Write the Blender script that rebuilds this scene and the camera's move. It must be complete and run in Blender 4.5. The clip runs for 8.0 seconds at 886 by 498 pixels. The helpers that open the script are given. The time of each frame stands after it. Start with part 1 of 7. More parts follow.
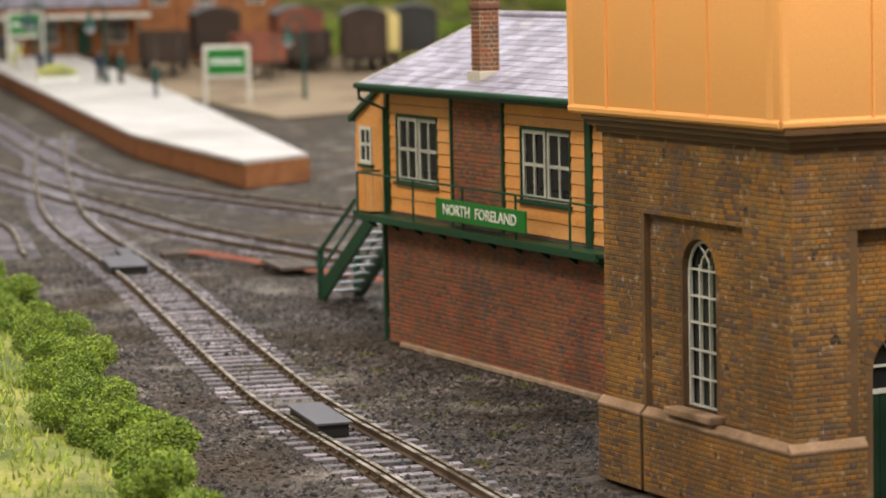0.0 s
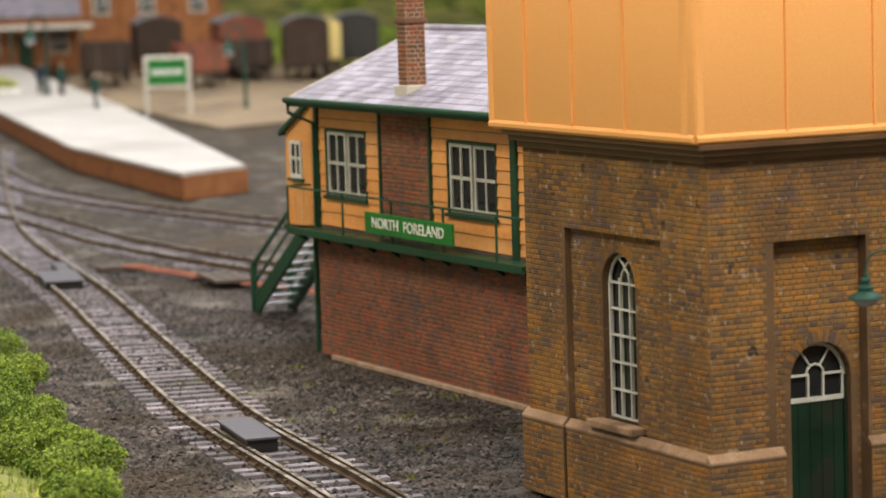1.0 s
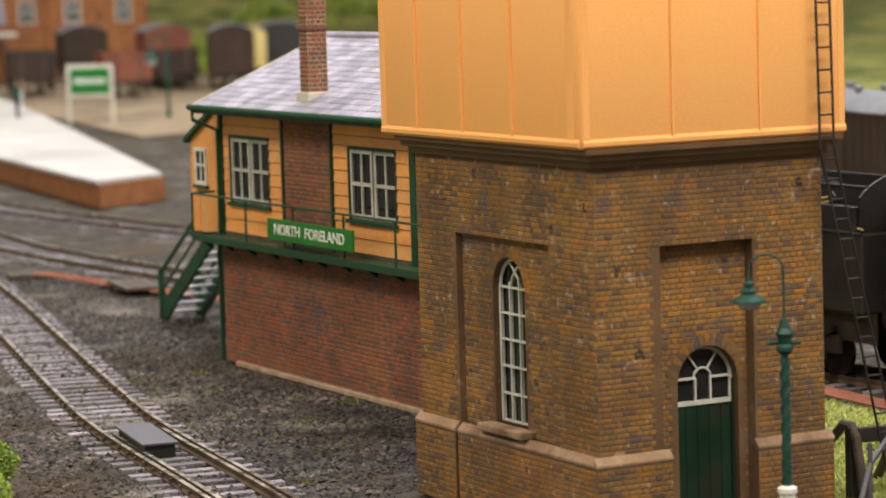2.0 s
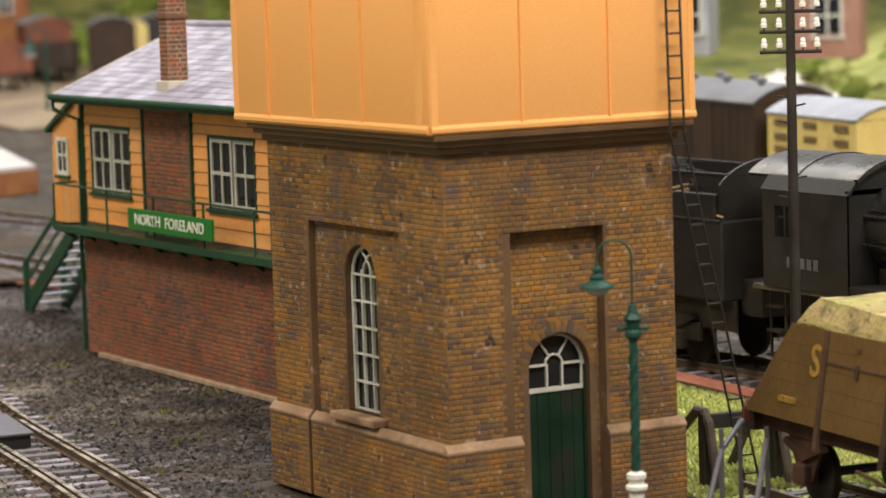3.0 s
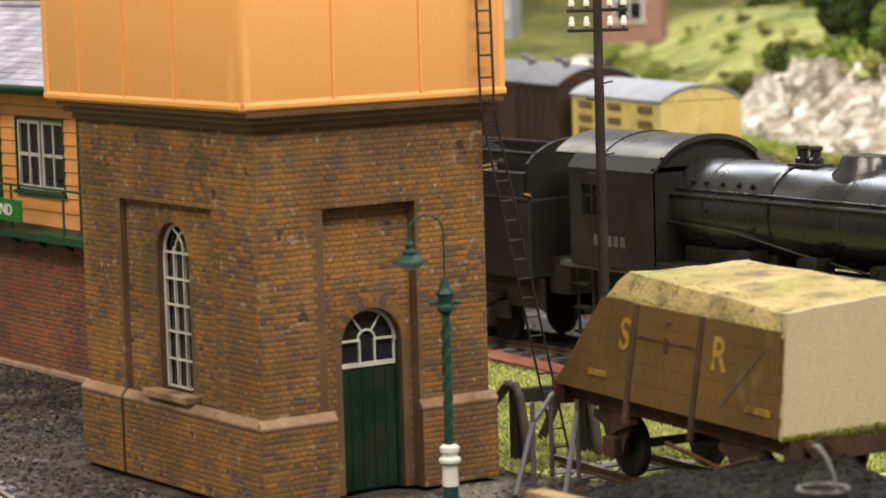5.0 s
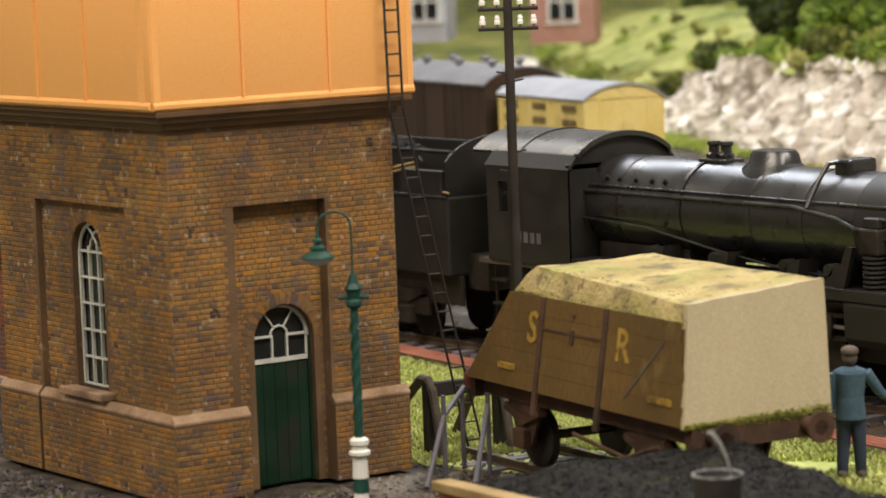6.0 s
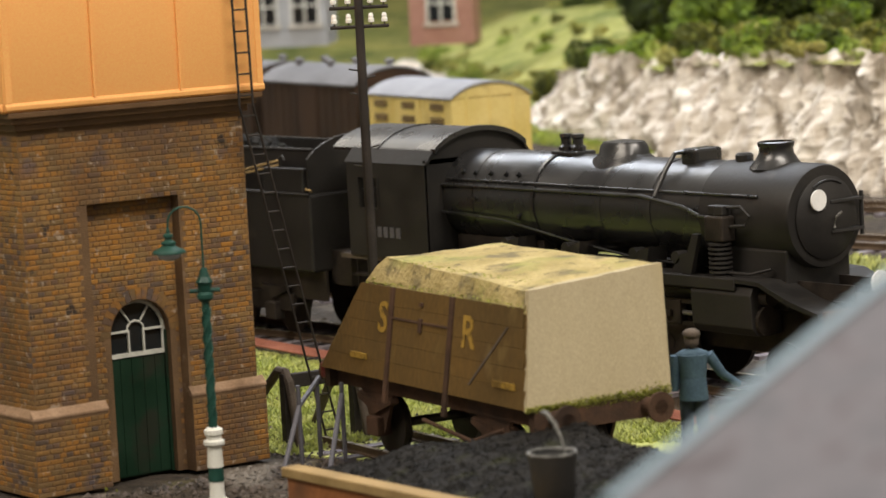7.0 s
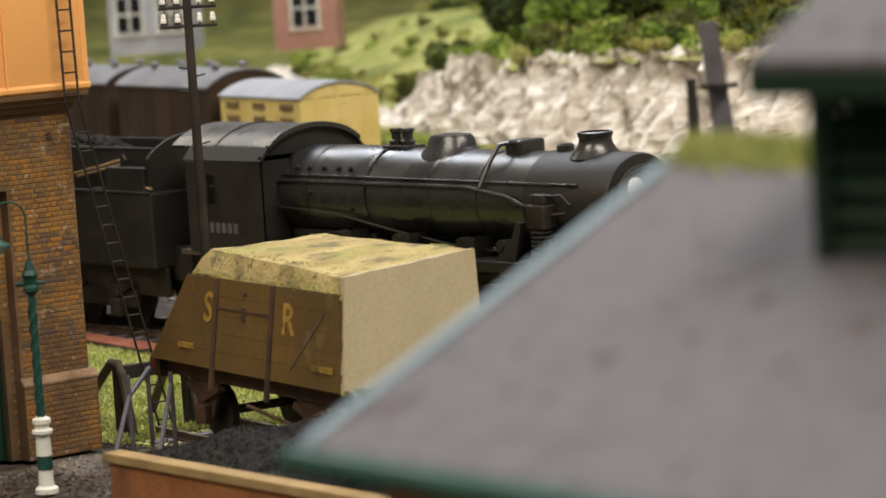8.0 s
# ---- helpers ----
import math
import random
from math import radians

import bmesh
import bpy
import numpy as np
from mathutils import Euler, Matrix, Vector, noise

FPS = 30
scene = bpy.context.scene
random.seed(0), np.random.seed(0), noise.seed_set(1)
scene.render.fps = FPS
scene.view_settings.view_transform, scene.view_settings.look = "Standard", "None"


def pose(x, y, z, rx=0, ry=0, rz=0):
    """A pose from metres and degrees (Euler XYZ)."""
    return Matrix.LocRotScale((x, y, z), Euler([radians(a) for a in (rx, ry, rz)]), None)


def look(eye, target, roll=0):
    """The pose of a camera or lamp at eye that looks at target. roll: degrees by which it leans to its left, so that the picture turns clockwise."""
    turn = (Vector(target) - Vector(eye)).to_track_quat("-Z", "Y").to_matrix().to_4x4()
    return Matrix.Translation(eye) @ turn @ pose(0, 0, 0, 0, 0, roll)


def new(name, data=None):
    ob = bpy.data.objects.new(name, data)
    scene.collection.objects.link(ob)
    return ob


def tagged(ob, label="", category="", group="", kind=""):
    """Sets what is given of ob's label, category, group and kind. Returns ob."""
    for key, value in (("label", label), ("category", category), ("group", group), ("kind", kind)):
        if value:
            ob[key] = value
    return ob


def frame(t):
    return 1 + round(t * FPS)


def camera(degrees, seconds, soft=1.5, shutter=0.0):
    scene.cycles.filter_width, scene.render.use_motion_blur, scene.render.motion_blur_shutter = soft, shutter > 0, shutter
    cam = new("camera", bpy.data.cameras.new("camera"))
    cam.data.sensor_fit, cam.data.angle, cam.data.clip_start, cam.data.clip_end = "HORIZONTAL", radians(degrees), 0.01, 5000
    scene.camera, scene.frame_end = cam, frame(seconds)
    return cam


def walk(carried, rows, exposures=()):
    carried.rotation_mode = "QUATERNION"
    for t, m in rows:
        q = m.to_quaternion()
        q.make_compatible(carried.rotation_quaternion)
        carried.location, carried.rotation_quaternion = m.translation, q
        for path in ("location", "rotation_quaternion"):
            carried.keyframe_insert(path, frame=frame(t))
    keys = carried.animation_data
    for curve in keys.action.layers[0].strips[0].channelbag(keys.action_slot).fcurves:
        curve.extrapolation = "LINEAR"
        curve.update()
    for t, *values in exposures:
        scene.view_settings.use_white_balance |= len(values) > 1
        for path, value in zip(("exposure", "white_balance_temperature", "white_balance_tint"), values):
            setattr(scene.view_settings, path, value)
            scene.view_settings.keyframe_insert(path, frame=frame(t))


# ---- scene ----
# All sizes below are in scale metres of the railway model; S turns them into true metres.
S = 0.01207
PATH = [
    (0, (-23.7492, -37.1878, 9.1348), (-10.8231, -10.2919, 6.0479), -1.229),
    (0.5, (-23.6125, -37.4870, 9.2602), (-10.4849, -10.6898, 6.1652), -1.527),
    (1, (-23.5095, -37.7609, 9.3604), (-10.1144, -11.0921, 6.3027), -1.816),
    (2.5, (-22.5992, -38.4620, 9.2180), (-8.1653, -12.3338, 6.2215), -1.699),
    (3, (-22.3129, -38.4849, 9.1256), (-7.3342, -12.6739, 6.0550), -1.767),
    (3.5, (-22.2804, -38.4665, 8.9028), (-6.7583, -12.9802, 5.8187), -1.784),
    (4, (-22.4619, -38.5159, 8.8892), (-6.3838, -13.3843, 5.7435), -1.738),
    (4.5, (-22.6349, -38.4835, 8.9685), (-6.1541, -13.6239, 5.7468), -1.662),
    (6, (-22.4589, -39.5831, 8.8896), (-5.3239, -15.1711, 5.6575), -2.106),
    (6.5, (-22.3753, -40.2582, 8.8121), (-4.8510, -16.1226, 5.5912), -2.543),
    (7, (-22.4364, -41.0021, 8.7466), (-4.4762, -17.1890, 5.5267), -3.011),
    (7.5, (-22.2802, -41.8638, 8.6483), (-3.9228, -18.3572, 5.4166), -3.474),
    (8, (-22.3269, -42.8096, 8.5037), (-3.4921, -19.6795, 5.3019), -3.754),
]


def small(v):
    return tuple(c * S for c in v)


cam = camera(17.473, 8.0, soft=1.6)
walk(cam, [(t, look(small(eye), small(aim), roll)) for t, eye, aim, roll in PATH], [(0, -0.04), (1, -0.05), (3, 0.02), (4.5, 0.02), (6.5, -0.17), (8, -0.33)])
cam.data.dof.use_dof = True
cam.data.dof.focus_distance = 53 * S
cam.data.dof.aperture_fstop = 44.0

# ---- light: unseen lamps standing for the hall's overhead lighting, plus two fills ----
world = bpy.data.worlds.new("hall")
scene.world = world
world.use_nodes = True
world.node_tree.nodes["Background"].inputs[0].default_value = (1.0, 0.90, 0.77, 1)
world.node_tree.nodes["Background"].inputs[1].default_value = 0.42


def lamp(name, at, aim, sx, sy, power, colour):
    data = bpy.data.lights.new(name, "AREA")
    data.shape, data.size, data.size_y, data.energy, data.color = "RECTANGLE", sx * S, sy * S, power, colour
    ob = new(name, data)
    ob.matrix_world = look(small(at), small(aim))
    return ob


lamp("hall_light_front", (2, -62, 88), (6, 5, 0), 70, 26, 18.5, (1.0, 0.91, 0.8))
# Unseen fill, added to brighten the signal box and other faces towards -x.
lamp("fill_light_left", (-75, 8, 92), (2, 16, 2), 60, 30, 12.5, (1.0, 0.88, 0.74))
lamp("hall_light_back", (52, 62, 105), (44, 58, 0), 100, 50, 30.0, (0.86, 0.91, 1.0))
# Extra unseen lamp, added to light the far station.
lamp("fill_light_station", (30, 130, 95), (38, 135, 0), 60, 60, 7.0, (1.0, 0.92, 0.8))

# ---- materials ----


def material(name, a, b, scale=3.0, rough=0.7, metal=0.0, bump=0.3, fine=40.0, stain=None, stain_scale=0.6, stain_at=0.55, vary=0.0, spec=0.3, streak=1.0, depth=0.03, marks=(), burnt=None):
    """Two tones by noise, fine grain, an optional stain with its own shape, and a shift from piece to piece."""
    m = bpy.data.materials.new(name)
    m.use_nodes = True
    n, l = m.node_tree.nodes, m.node_tree.links
    shader = n["Principled BSDF"]
    shader.inputs["Metallic"].default_value = metal
    shader.inputs["Specular IOR Level"].default_value = spec
    co = n.new("ShaderNodeNewGeometry")
    mp = n.new("ShaderNodeMapping")
    mp.inputs["Scale"].default_value = (1 / S, 1 / S, streak / S)
    l.new(co.outputs["Position"], mp.inputs["Vector"])

    def grain(s, detail):
        t = n.new("ShaderNodeTexNoise")
        t.inputs["Scale"].default_value, t.inputs["Detail"].default_value = s, detail
        l.new(mp.outputs[0], t.inputs["Vector"])
        return t.outputs["Fac"]

    def blend(fac, one, two, mode="MIX"):
        x = n.new("ShaderNodeMix")
        x.data_type, x.blend_type = "RGBA", mode
        for sock, v in ((x.inputs[0], fac), (x.inputs[6], one), (x.inputs[7], two)):
            if hasattr(v, "links"):
                l.new(v, sock)
            else:
                sock.default_value = v if isinstance(v, float) else (*v, 1)
        return x.outputs[2]

    def ramp(fac, lo, hi, to=(0.0, 1.0)):
        r = n.new("ShaderNodeMapRange")
        r.inputs[1].default_value, r.inputs[2].default_value = lo, hi
        r.inputs[3].default_value, r.inputs[4].default_value = to
        l.new(fac, r.inputs[0])
        return r.outputs[0]

    broad, tiny = grain(scale, 5), grain(fine, 3)
    col = blend(ramp(broad, 0.32, 0.68), a, b)
    col = blend(0.45, col, ramp(tiny, 0.3, 0.7, (0.35, 0.65)), "OVERLAY")
    if vary:
        info, geo, add, frac = n.new("ShaderNodeObjectInfo"), n.new("ShaderNodeNewGeometry"), n.new("ShaderNodeMath"), n.new("ShaderNodeMath")
        add.operation, frac.operation = "ADD", "FRACT"
        l.new(info.outputs["Random"], add.inputs[0])
        l.new(geo.outputs["Random Per Island"], add.inputs[1])
        l.new(add.outputs[0], frac.inputs[0])
        hsv = n.new("ShaderNodeHueSaturation")
        l.new(ramp(frac.outputs[0], 0, 1, (1 - vary, 1 + vary)), hsv.inputs["Value"])
        l.new(ramp(frac.outputs[0], 0, 1, (0.5 + vary * 0.03, 0.5 - vary * 0.03)), hsv.inputs["Hue"])
        l.new(ramp(frac.outputs[0], 0, 1, (1 - vary * 0.6, 1 + vary * 0.2)), hsv.inputs["Saturation"])
        l.new(col, hsv.inputs["Color"])
        col = hsv.outputs[0]
        if burnt:
            tone, level, share = burnt
            mul, frac2, bias = n.new("ShaderNodeMath"), n.new("ShaderNodeMath"), n.new("ShaderNodeMath")
            mul.operation, frac2.operation, bias.operation = "MULTIPLY", "FRACT", "ADD"
            mul.inputs[1].default_value = 13.7
            l.new(frac.outputs[0], mul.inputs[0])
            l.new(mul.outputs[0], frac2.inputs[0])
            l.new(frac2.outputs[0], bias.inputs[0])
            l.new(ramp(grain(0.9, 3), 0.3, 0.7, (-0.3, 0.3)), bias.inputs[1])
            col = blend(ramp(bias.outputs[0], level, level + 0.08, (0.0, share)), col, tone)
    if stain:
        col = blend(ramp(grain(stain_scale, 6), stain_at, stain_at + 0.12), col, stain)
    for tone, size, level, reach, share in marks:
        col = blend(ramp(grain(size, 5), level, level + reach, (0.0, share)), col, tone)
    l.new(col, shader.inputs["Base Color"])
    l.new(ramp(broad, 0.3, 0.7, (max(rough - 0.12, 0.05), min(rough + 0.1, 1))), shader.inputs["Roughness"])
    if bump:
        bp = n.new("ShaderNodeBump")
        bp.inputs["Strength"].default_value, bp.inputs["Distance"].default_value = bump, depth * S
        l.new(tiny, bp.inputs["Height"])
        l.new(bp.outputs[0], shader.inputs["Normal"])
    return m


def glass(name, tint):
    m = bpy.data.materials.new(name)
    m.use_nodes = True
    s = m.node_tree.nodes["Principled BSDF"]
    s.inputs["Base Color"].default_value = (*tint, 1)
    s.inputs["Roughness"].default_value = 0.08
    s.inputs["Specular IOR Level"].default_value = 0.5
    return m


M = dict(
    ash=material("ash", (0.022, 0.018, 0.015), (0.095, 0.076, 0.058), 2.4, 0.95, bump=1.0, fine=12, stain=(0.25, 0.215, 0.175), stain_scale=1.3, stain_at=0.6, depth=0.14, marks=(((0.075, 0.05, 0.028), 0.25, 0.5, 0.12, 0.7), ((0.10, 0.095, 0.03), 0.6, 0.62, 0.1, 0.6), ((0.21, 0.185, 0.155), 0.4, 0.57, 0.1, 0.75))),
    stones=material("stones", (0.028, 0.024, 0.022), (0.13, 0.113, 0.105), 0.5, 0.9, bump=0.3, vary=0.85, marks=(((0.06, 0.042, 0.025), 0.22, 0.5, 0.1, 0.75), ((0.26, 0.235, 0.205), 0.4, 0.57, 0.1, 0.7))),
    sleeper=material("sleeper", (0.105, 0.092, 0.10), (0.26, 0.235, 0.258), 2.2, 0.85, fine=30, vary=0.4, bump=0.3),
    rail_side=material("rail_side", (0.07, 0.045, 0.03), (0.15, 0.105, 0.065), 2, 0.7, metal=0.3, fine=30),
    rail_top=material("rail_top", (0.36, 0.31, 0.24), (0.52, 0.46, 0.38), 2, 0.3, metal=0.9, bump=0.1),
    tower_brick=material("tower_brick", (0.155, 0.080, 0.023), (0.30, 0.157, 0.038), 0.7, 0.85, fine=16, vary=0.27, stain=(0.10, 0.08, 0.082), stain_scale=1.6, stain_at=0.59, depth=0.03, burnt=((0.072, 0.056, 0.054), 0.80, 0.7), marks=(((0.115, 0.066, 0.036), 0.45, 0.48, 0.2, 0.7), ((0.34, 0.155, 0.03), 0.65, 0.56, 0.14, 0.6), ((0.42, 0.34, 0.26), 6.0, 0.63, 0.06, 0.6), ((0.03, 0.025, 0.023), 2.9, 0.665, 0.04, 0.9))),
    mortar=material("mortar", (0.10, 0.06, 0.03), (0.20, 0.122, 0.062), 1.0, 0.95, fine=40, bump=0.4, marks=(((0.09, 0.052, 0.03), 0.45, 0.46, 0.25, 0.7), ((0.40, 0.32, 0.24), 3.0, 0.62, 0.1, 0.6))),
    lime=material("lime", (0.30, 0.20, 0.12), (0.45, 0.34, 0.25), 3, 0.95, fine=40, bump=0.4),
    plinth_cap=material("plinth_cap", (0.22, 0.135, 0.075), (0.38, 0.255, 0.165), 1.6, 0.85, fine=20, bump=0.3, marks=(((0.12, 0.075, 0.045), 1.1, 0.5, 0.15, 0.8),)),
    box_brick=material("box_brick", (0.19, 0.070, 0.036), (0.31, 0.125, 0.060), 0.8, 0.85, fine=25, vary=0.4, burnt=((0.10, 0.068, 0.062), 0.88, 0.8), stain=(0.12, 0.09, 0.085), stain_scale=2.0, stain_at=0.6, marks=(((0.10, 0.05, 0.03), 0.4, 0.5, 0.22, 0.6), ((0.30, 0.15, 0.06), 0.8, 0.56, 0.15, 0.5))),
    tank_paint=material("tank_paint", (0.89, 0.44, 0.14), (0.91, 0.455, 0.15), 0.15, 0.5, fine=45, bump=0.0, spec=0.3),
    tank_brown=material("tank_brown", (0.10, 0.055, 0.025), (0.15, 0.085, 0.04), 1.5, 0.6, bump=0.1),
    board=material("board", (0.70, 0.31, 0.085), (0.78, 0.37, 0.115), 1.2, 0.6, fine=12, bump=0.05, vary=0.08, stain=(0.5, 0.23, 0.08), stain_scale=1.5, stain_at=0.7),
    green=material("green", (0.008, 0.042, 0.02), (0.014, 0.064, 0.03), 1.5, 0.5, fine=25, bump=0.15),
    door_green=material("door_green", (0.004, 0.02, 0.0095), (0.007, 0.03, 0.014), 1.2, 0.55, fine=25, bump=0.1, marks=(((0.02, 0.022, 0.014), 1.4, 0.54, 0.12, 0.8),)),
    sign_green=material("sign_green", (0.01, 0.14, 0.02), (0.015, 0.18, 0.03), 1.2, 0.4, bump=0.0),
    lamp_green=material("lamp_green", (0.009, 0.045, 0.034), (0.016, 0.068, 0.05), 2, 0.5, fine=20, bump=0.1),
    white=material("white", (0.62, 0.62, 0.56), (0.78, 0.78, 0.72), 2, 0.5, fine=30, bump=0.1),
    slate=material("slate", (0.20, 0.185, 0.235), (0.34, 0.315, 0.38), 0.9, 0.55, fine=14, vary=0.3, bump=0.1, stain=(0.46, 0.43, 0.46), stain_scale=1.1, stain_at=0.62),
    lead=material("lead", (0.5, 0.47, 0.4), (0.62, 0.58, 0.5), 2, 0.6),
    pane=glass("pane", (0.015, 0.017, 0.018)),
    black=material("black", (0.012, 0.012, 0.012), (0.026, 0.024, 0.022), 1.2, 0.5, fine=25, bump=0.12, spec=0.5),
    loco_black=material("loco_black", (0.009, 0.009, 0.0098), (0.019, 0.0185, 0.0185), 0.9, 0.3, fine=10, bump=0.04, spec=0.75, stain=(0.04, 0.035, 0.03), stain_scale=0.7, stain_at=0.66),
    loco_matt=material("loco_matt", (0.010, 0.0093, 0.0088), (0.022, 0.0195, 0.0175), 0.9, 0.55, fine=14, bump=0.08, spec=0.4, stain=(0.045, 0.037, 0.03), stain_scale=0.8, stain_at=0.62),
    gear=material("gear", (0.018, 0.015, 0.013), (0.05, 0.04, 0.032), 2.2, 0.55, metal=0.4, fine=25, bump=0.2),
    steel=material("steel", (0.25, 0.24, 0.23), (0.4, 0.39, 0.37), 2, 0.35, metal=0.9),
    wagon_brown=material("wagon_brown", (0.085, 0.052, 0.014), (0.135, 0.08, 0.021), 0.9, 0.8, fine=14, bump=0.1, stain=(0.085, 0.05, 0.02), stain_scale=1.1, stain_at=0.62, streak=0.5, vary=0.05, marks=(((0.20, 0.14, 0.05), 2.2, 0.6, 0.1, 0.5),)),
    cover=material("cover", (0.40, 0.335, 0.205), (0.45, 0.385, 0.255), 0.6, 0.85, fine=50, bump=0.05, streak=0.4, marks=(((0.38, 0.315, 0.18), 0.6, 0.5, 0.2, 0.7), ((0.34, 0.29, 0.17), 1.8, 0.58, 0.14, 0.4))),
    cover_top=material("cover_top", (0.28, 0.22, 0.075), (0.46, 0.37, 0.17), 1.2, 0.95, fine=14, bump=0.6, stain=(0.17, 0.14, 0.07), stain_scale=1.7, stain_at=0.53, depth=0.06, marks=(((0.26, 0.27, 0.07), 0.9, 0.53, 0.12, 0.7), ((0.07, 0.06, 0.03), 5.0, 0.62, 0.06, 0.7))),
    moss=material("moss", (0.19, 0.22, 0.03), (0.34, 0.34, 0.07), 3, 0.95, fine=20, bump=0.8, depth=0.08),
    letter=material("letter", (0.28, 0.17, 0.025), (0.40, 0.25, 0.045), 6, 0.8, marks=(((0.11, 0.068, 0.02), 5.0, 0.55, 0.08, 0.8),)),
    rust=material("rust", (0.04, 0.024, 0.016), (0.10, 0.054, 0.032), 2, 0.85, fine=25, bump=0.3),
    van_cream=material("van_cream", (0.68, 0.53, 0.17), (0.76, 0.61, 0.24), 0.8, 0.6, fine=18, bump=0.1, stain=(0.5, 0.37, 0.13), stain_scale=0.8, stain_at=0.62),
    van_brown=material("van_brown", (0.034, 0.02, 0.013), (0.058, 0.034, 0.021), 0.8, 0.75, fine=18, bump=0.15, vary=0.15),
    van_roof=material("van_roof", (0.24, 0.25, 0.28), (0.34, 0.35, 0.38), 1.0, 0.6, fine=15, bump=0.1),
    van_roof_dark=material("van_roof_dark", (0.12, 0.12, 0.13), (0.2, 0.2, 0.21), 1.0, 0.6, fine=15, bump=0.1),
    wagon_red=material("wagon_red", (0.17, 0.05, 0.028), (0.25, 0.08, 0.04), 1.0, 0.75, bump=0.15, vary=0.1),
    coal=material("coal", (0.006, 0.0055, 0.005), (0.02, 0.019, 0.017), 2.5, 0.85, fine=18, bump=0.8, spec=0.15, depth=0.06, vary=0.4, marks=(((0.035, 0.038, 0.016), 1.4, 0.58, 0.1, 0.7),)),
    plank=material("plank", (0.25, 0.17, 0.068), (0.38, 0.265, 0.12), 1.2, 0.8, fine=25, bump=0.2),
    orange_brick=material("orange_brick", (0.25, 0.095, 0.035), (0.35, 0.145, 0.055), 1.5, 0.85, fine=14, bump=0.2, stain=(0.15, 0.07, 0.035), stain_scale=0.6, stain_at=0.58),
    platform_top=material("platform_top", (0.40, 0.375, 0.35), (0.54, 0.51, 0.475), 0.3, 0.9, fine=8, bump=0.2, marks=(((0.30, 0.27, 0.24), 0.15, 0.5, 0.15, 0.6),)),
    grass=material("grass", (0.20, 0.29, 0.035), (0.40, 0.46, 0.09), 0.6, 0.9, fine=10, bump=0.3, vary=0.3, depth=0.1),
    bush=material("bush", (0.125, 0.21, 0.02), (0.26, 0.35, 0.05), 0.9, 0.95, fine=9, bump=0.0, vary=0.3),
    dark_leaf=material("dark_leaf", (0.025, 0.042, 0.008), (0.085, 0.115, 0.02), 0.4, 0.95, fine=8, bump=0.0, vary=0.5),
    straw=material("straw", (0.27, 0.30, 0.06), (0.46, 0.42, 0.13), 0.5, 0.95, fine=10, bump=0.3, vary=0.3),
    bank=material("bank", (0.12, 0.15, 0.03), (0.30, 0.28, 0.075), 0.22, 0.95, fine=6, bump=0.5, stain=(0.075, 0.10, 0.02), stain_scale=0.3, stain_at=0.48, depth=0.1, marks=(((0.40, 0.36, 0.13), 0.5, 0.58, 0.12, 0.6),)),
    chalk=material("chalk", (0.52, 0.45, 0.37), (0.88, 0.83, 0.75), 1.1, 0.95, fine=4, bump=0.6, stain=(0.20, 0.155, 0.095), stain_scale=1.5, stain_at=0.59, depth=0.2, streak=0.45, marks=(((0.15, 0.17, 0.04), 0.9, 0.64, 0.06, 0.7),)),
    meadow=material("meadow", (0.20, 0.22, 0.045), (0.37, 0.36, 0.115), 0.25, 0.95, fine=6, bump=0.4, stain=(0.10, 0.13, 0.025), stain_scale=0.3, stain_at=0.52, depth=0.1, marks=(((0.46, 0.43, 0.18), 0.8, 0.56, 0.1, 0.7), ((0.07, 0.09, 0.02), 1.5, 0.6, 0.08, 0.6))),
    pink_brick=material("pink_brick", (0.34, 0.17, 0.13), (0.46, 0.26, 0.20), 0.8, 0.85, fine=8, bump=0.2),
    lamp_red=material("lamp_red", (0.10, 0.012, 0.012), (0.16, 0.02, 0.018), 2, 0.5),
    worn_rim=material("worn_rim", (0.08, 0.08, 0.075), (0.34, 0.34, 0.32), 5, 0.6),
    hut_roof=material("hut_roof", (0.086, 0.082, 0.089), (0.15, 0.142, 0.156), 3.0, 0.8, fine=60, bump=0.15, stain=(0.078, 0.066, 0.071), stain_scale=3.0, stain_at=0.56),
    # Blue tint stands for light catching the edge of the grey roof.
    hut_edge=material("hut_edge", (0.16, 0.22, 0.26), (0.22, 0.29, 0.33), 4, 0.6),
    blue=material("blue", (0.045, 0.08, 0.115), (0.075, 0.125, 0.17), 3, 0.8, fine=20, bump=0.2),
    navy=material("navy", (0.02, 0.03, 0.05), (0.04, 0.05, 0.08), 3, 0.8),
    skin=material("skin", (0.35, 0.2, 0.13), (0.45, 0.27, 0.18), 3, 0.7),
    red=material("red", (0.42, 0.07, 0.04), (0.55, 0.13, 0.07), 2, 0.7),
    rodding=material("rodding", (0.24, 0.075, 0.045), (0.38, 0.15, 0.10), 1, 0.8, fine=20),
    grey_box=material("grey_box", (0.07, 0.068, 0.078), (0.11, 0.106, 0.12), 1.5, 0.55, fine=20, bump=0.1),
    timber=material("timber", (0.055, 0.042, 0.032), (0.12, 0.095, 0.075), 1.5, 0.85, fine=25, bump=0.3),
    pole_wood=material("pole_wood", (0.022, 0.018, 0.016), (0.045, 0.038, 0.034), 1.5, 0.8, fine=25, bump=0.3),
    grey_stone=material("grey_stone", (0.35, 0.36, 0.38), (0.5, 0.52, 0.55), 0.6, 0.85),
    sand=material("sand", (0.22, 0.16, 0.10), (0.34, 0.26, 0.17), 0.15, 0.95, fine=5, bump=0.3, stain=(0.13, 0.10, 0.08), stain_scale=0.2, stain_at=0.55),
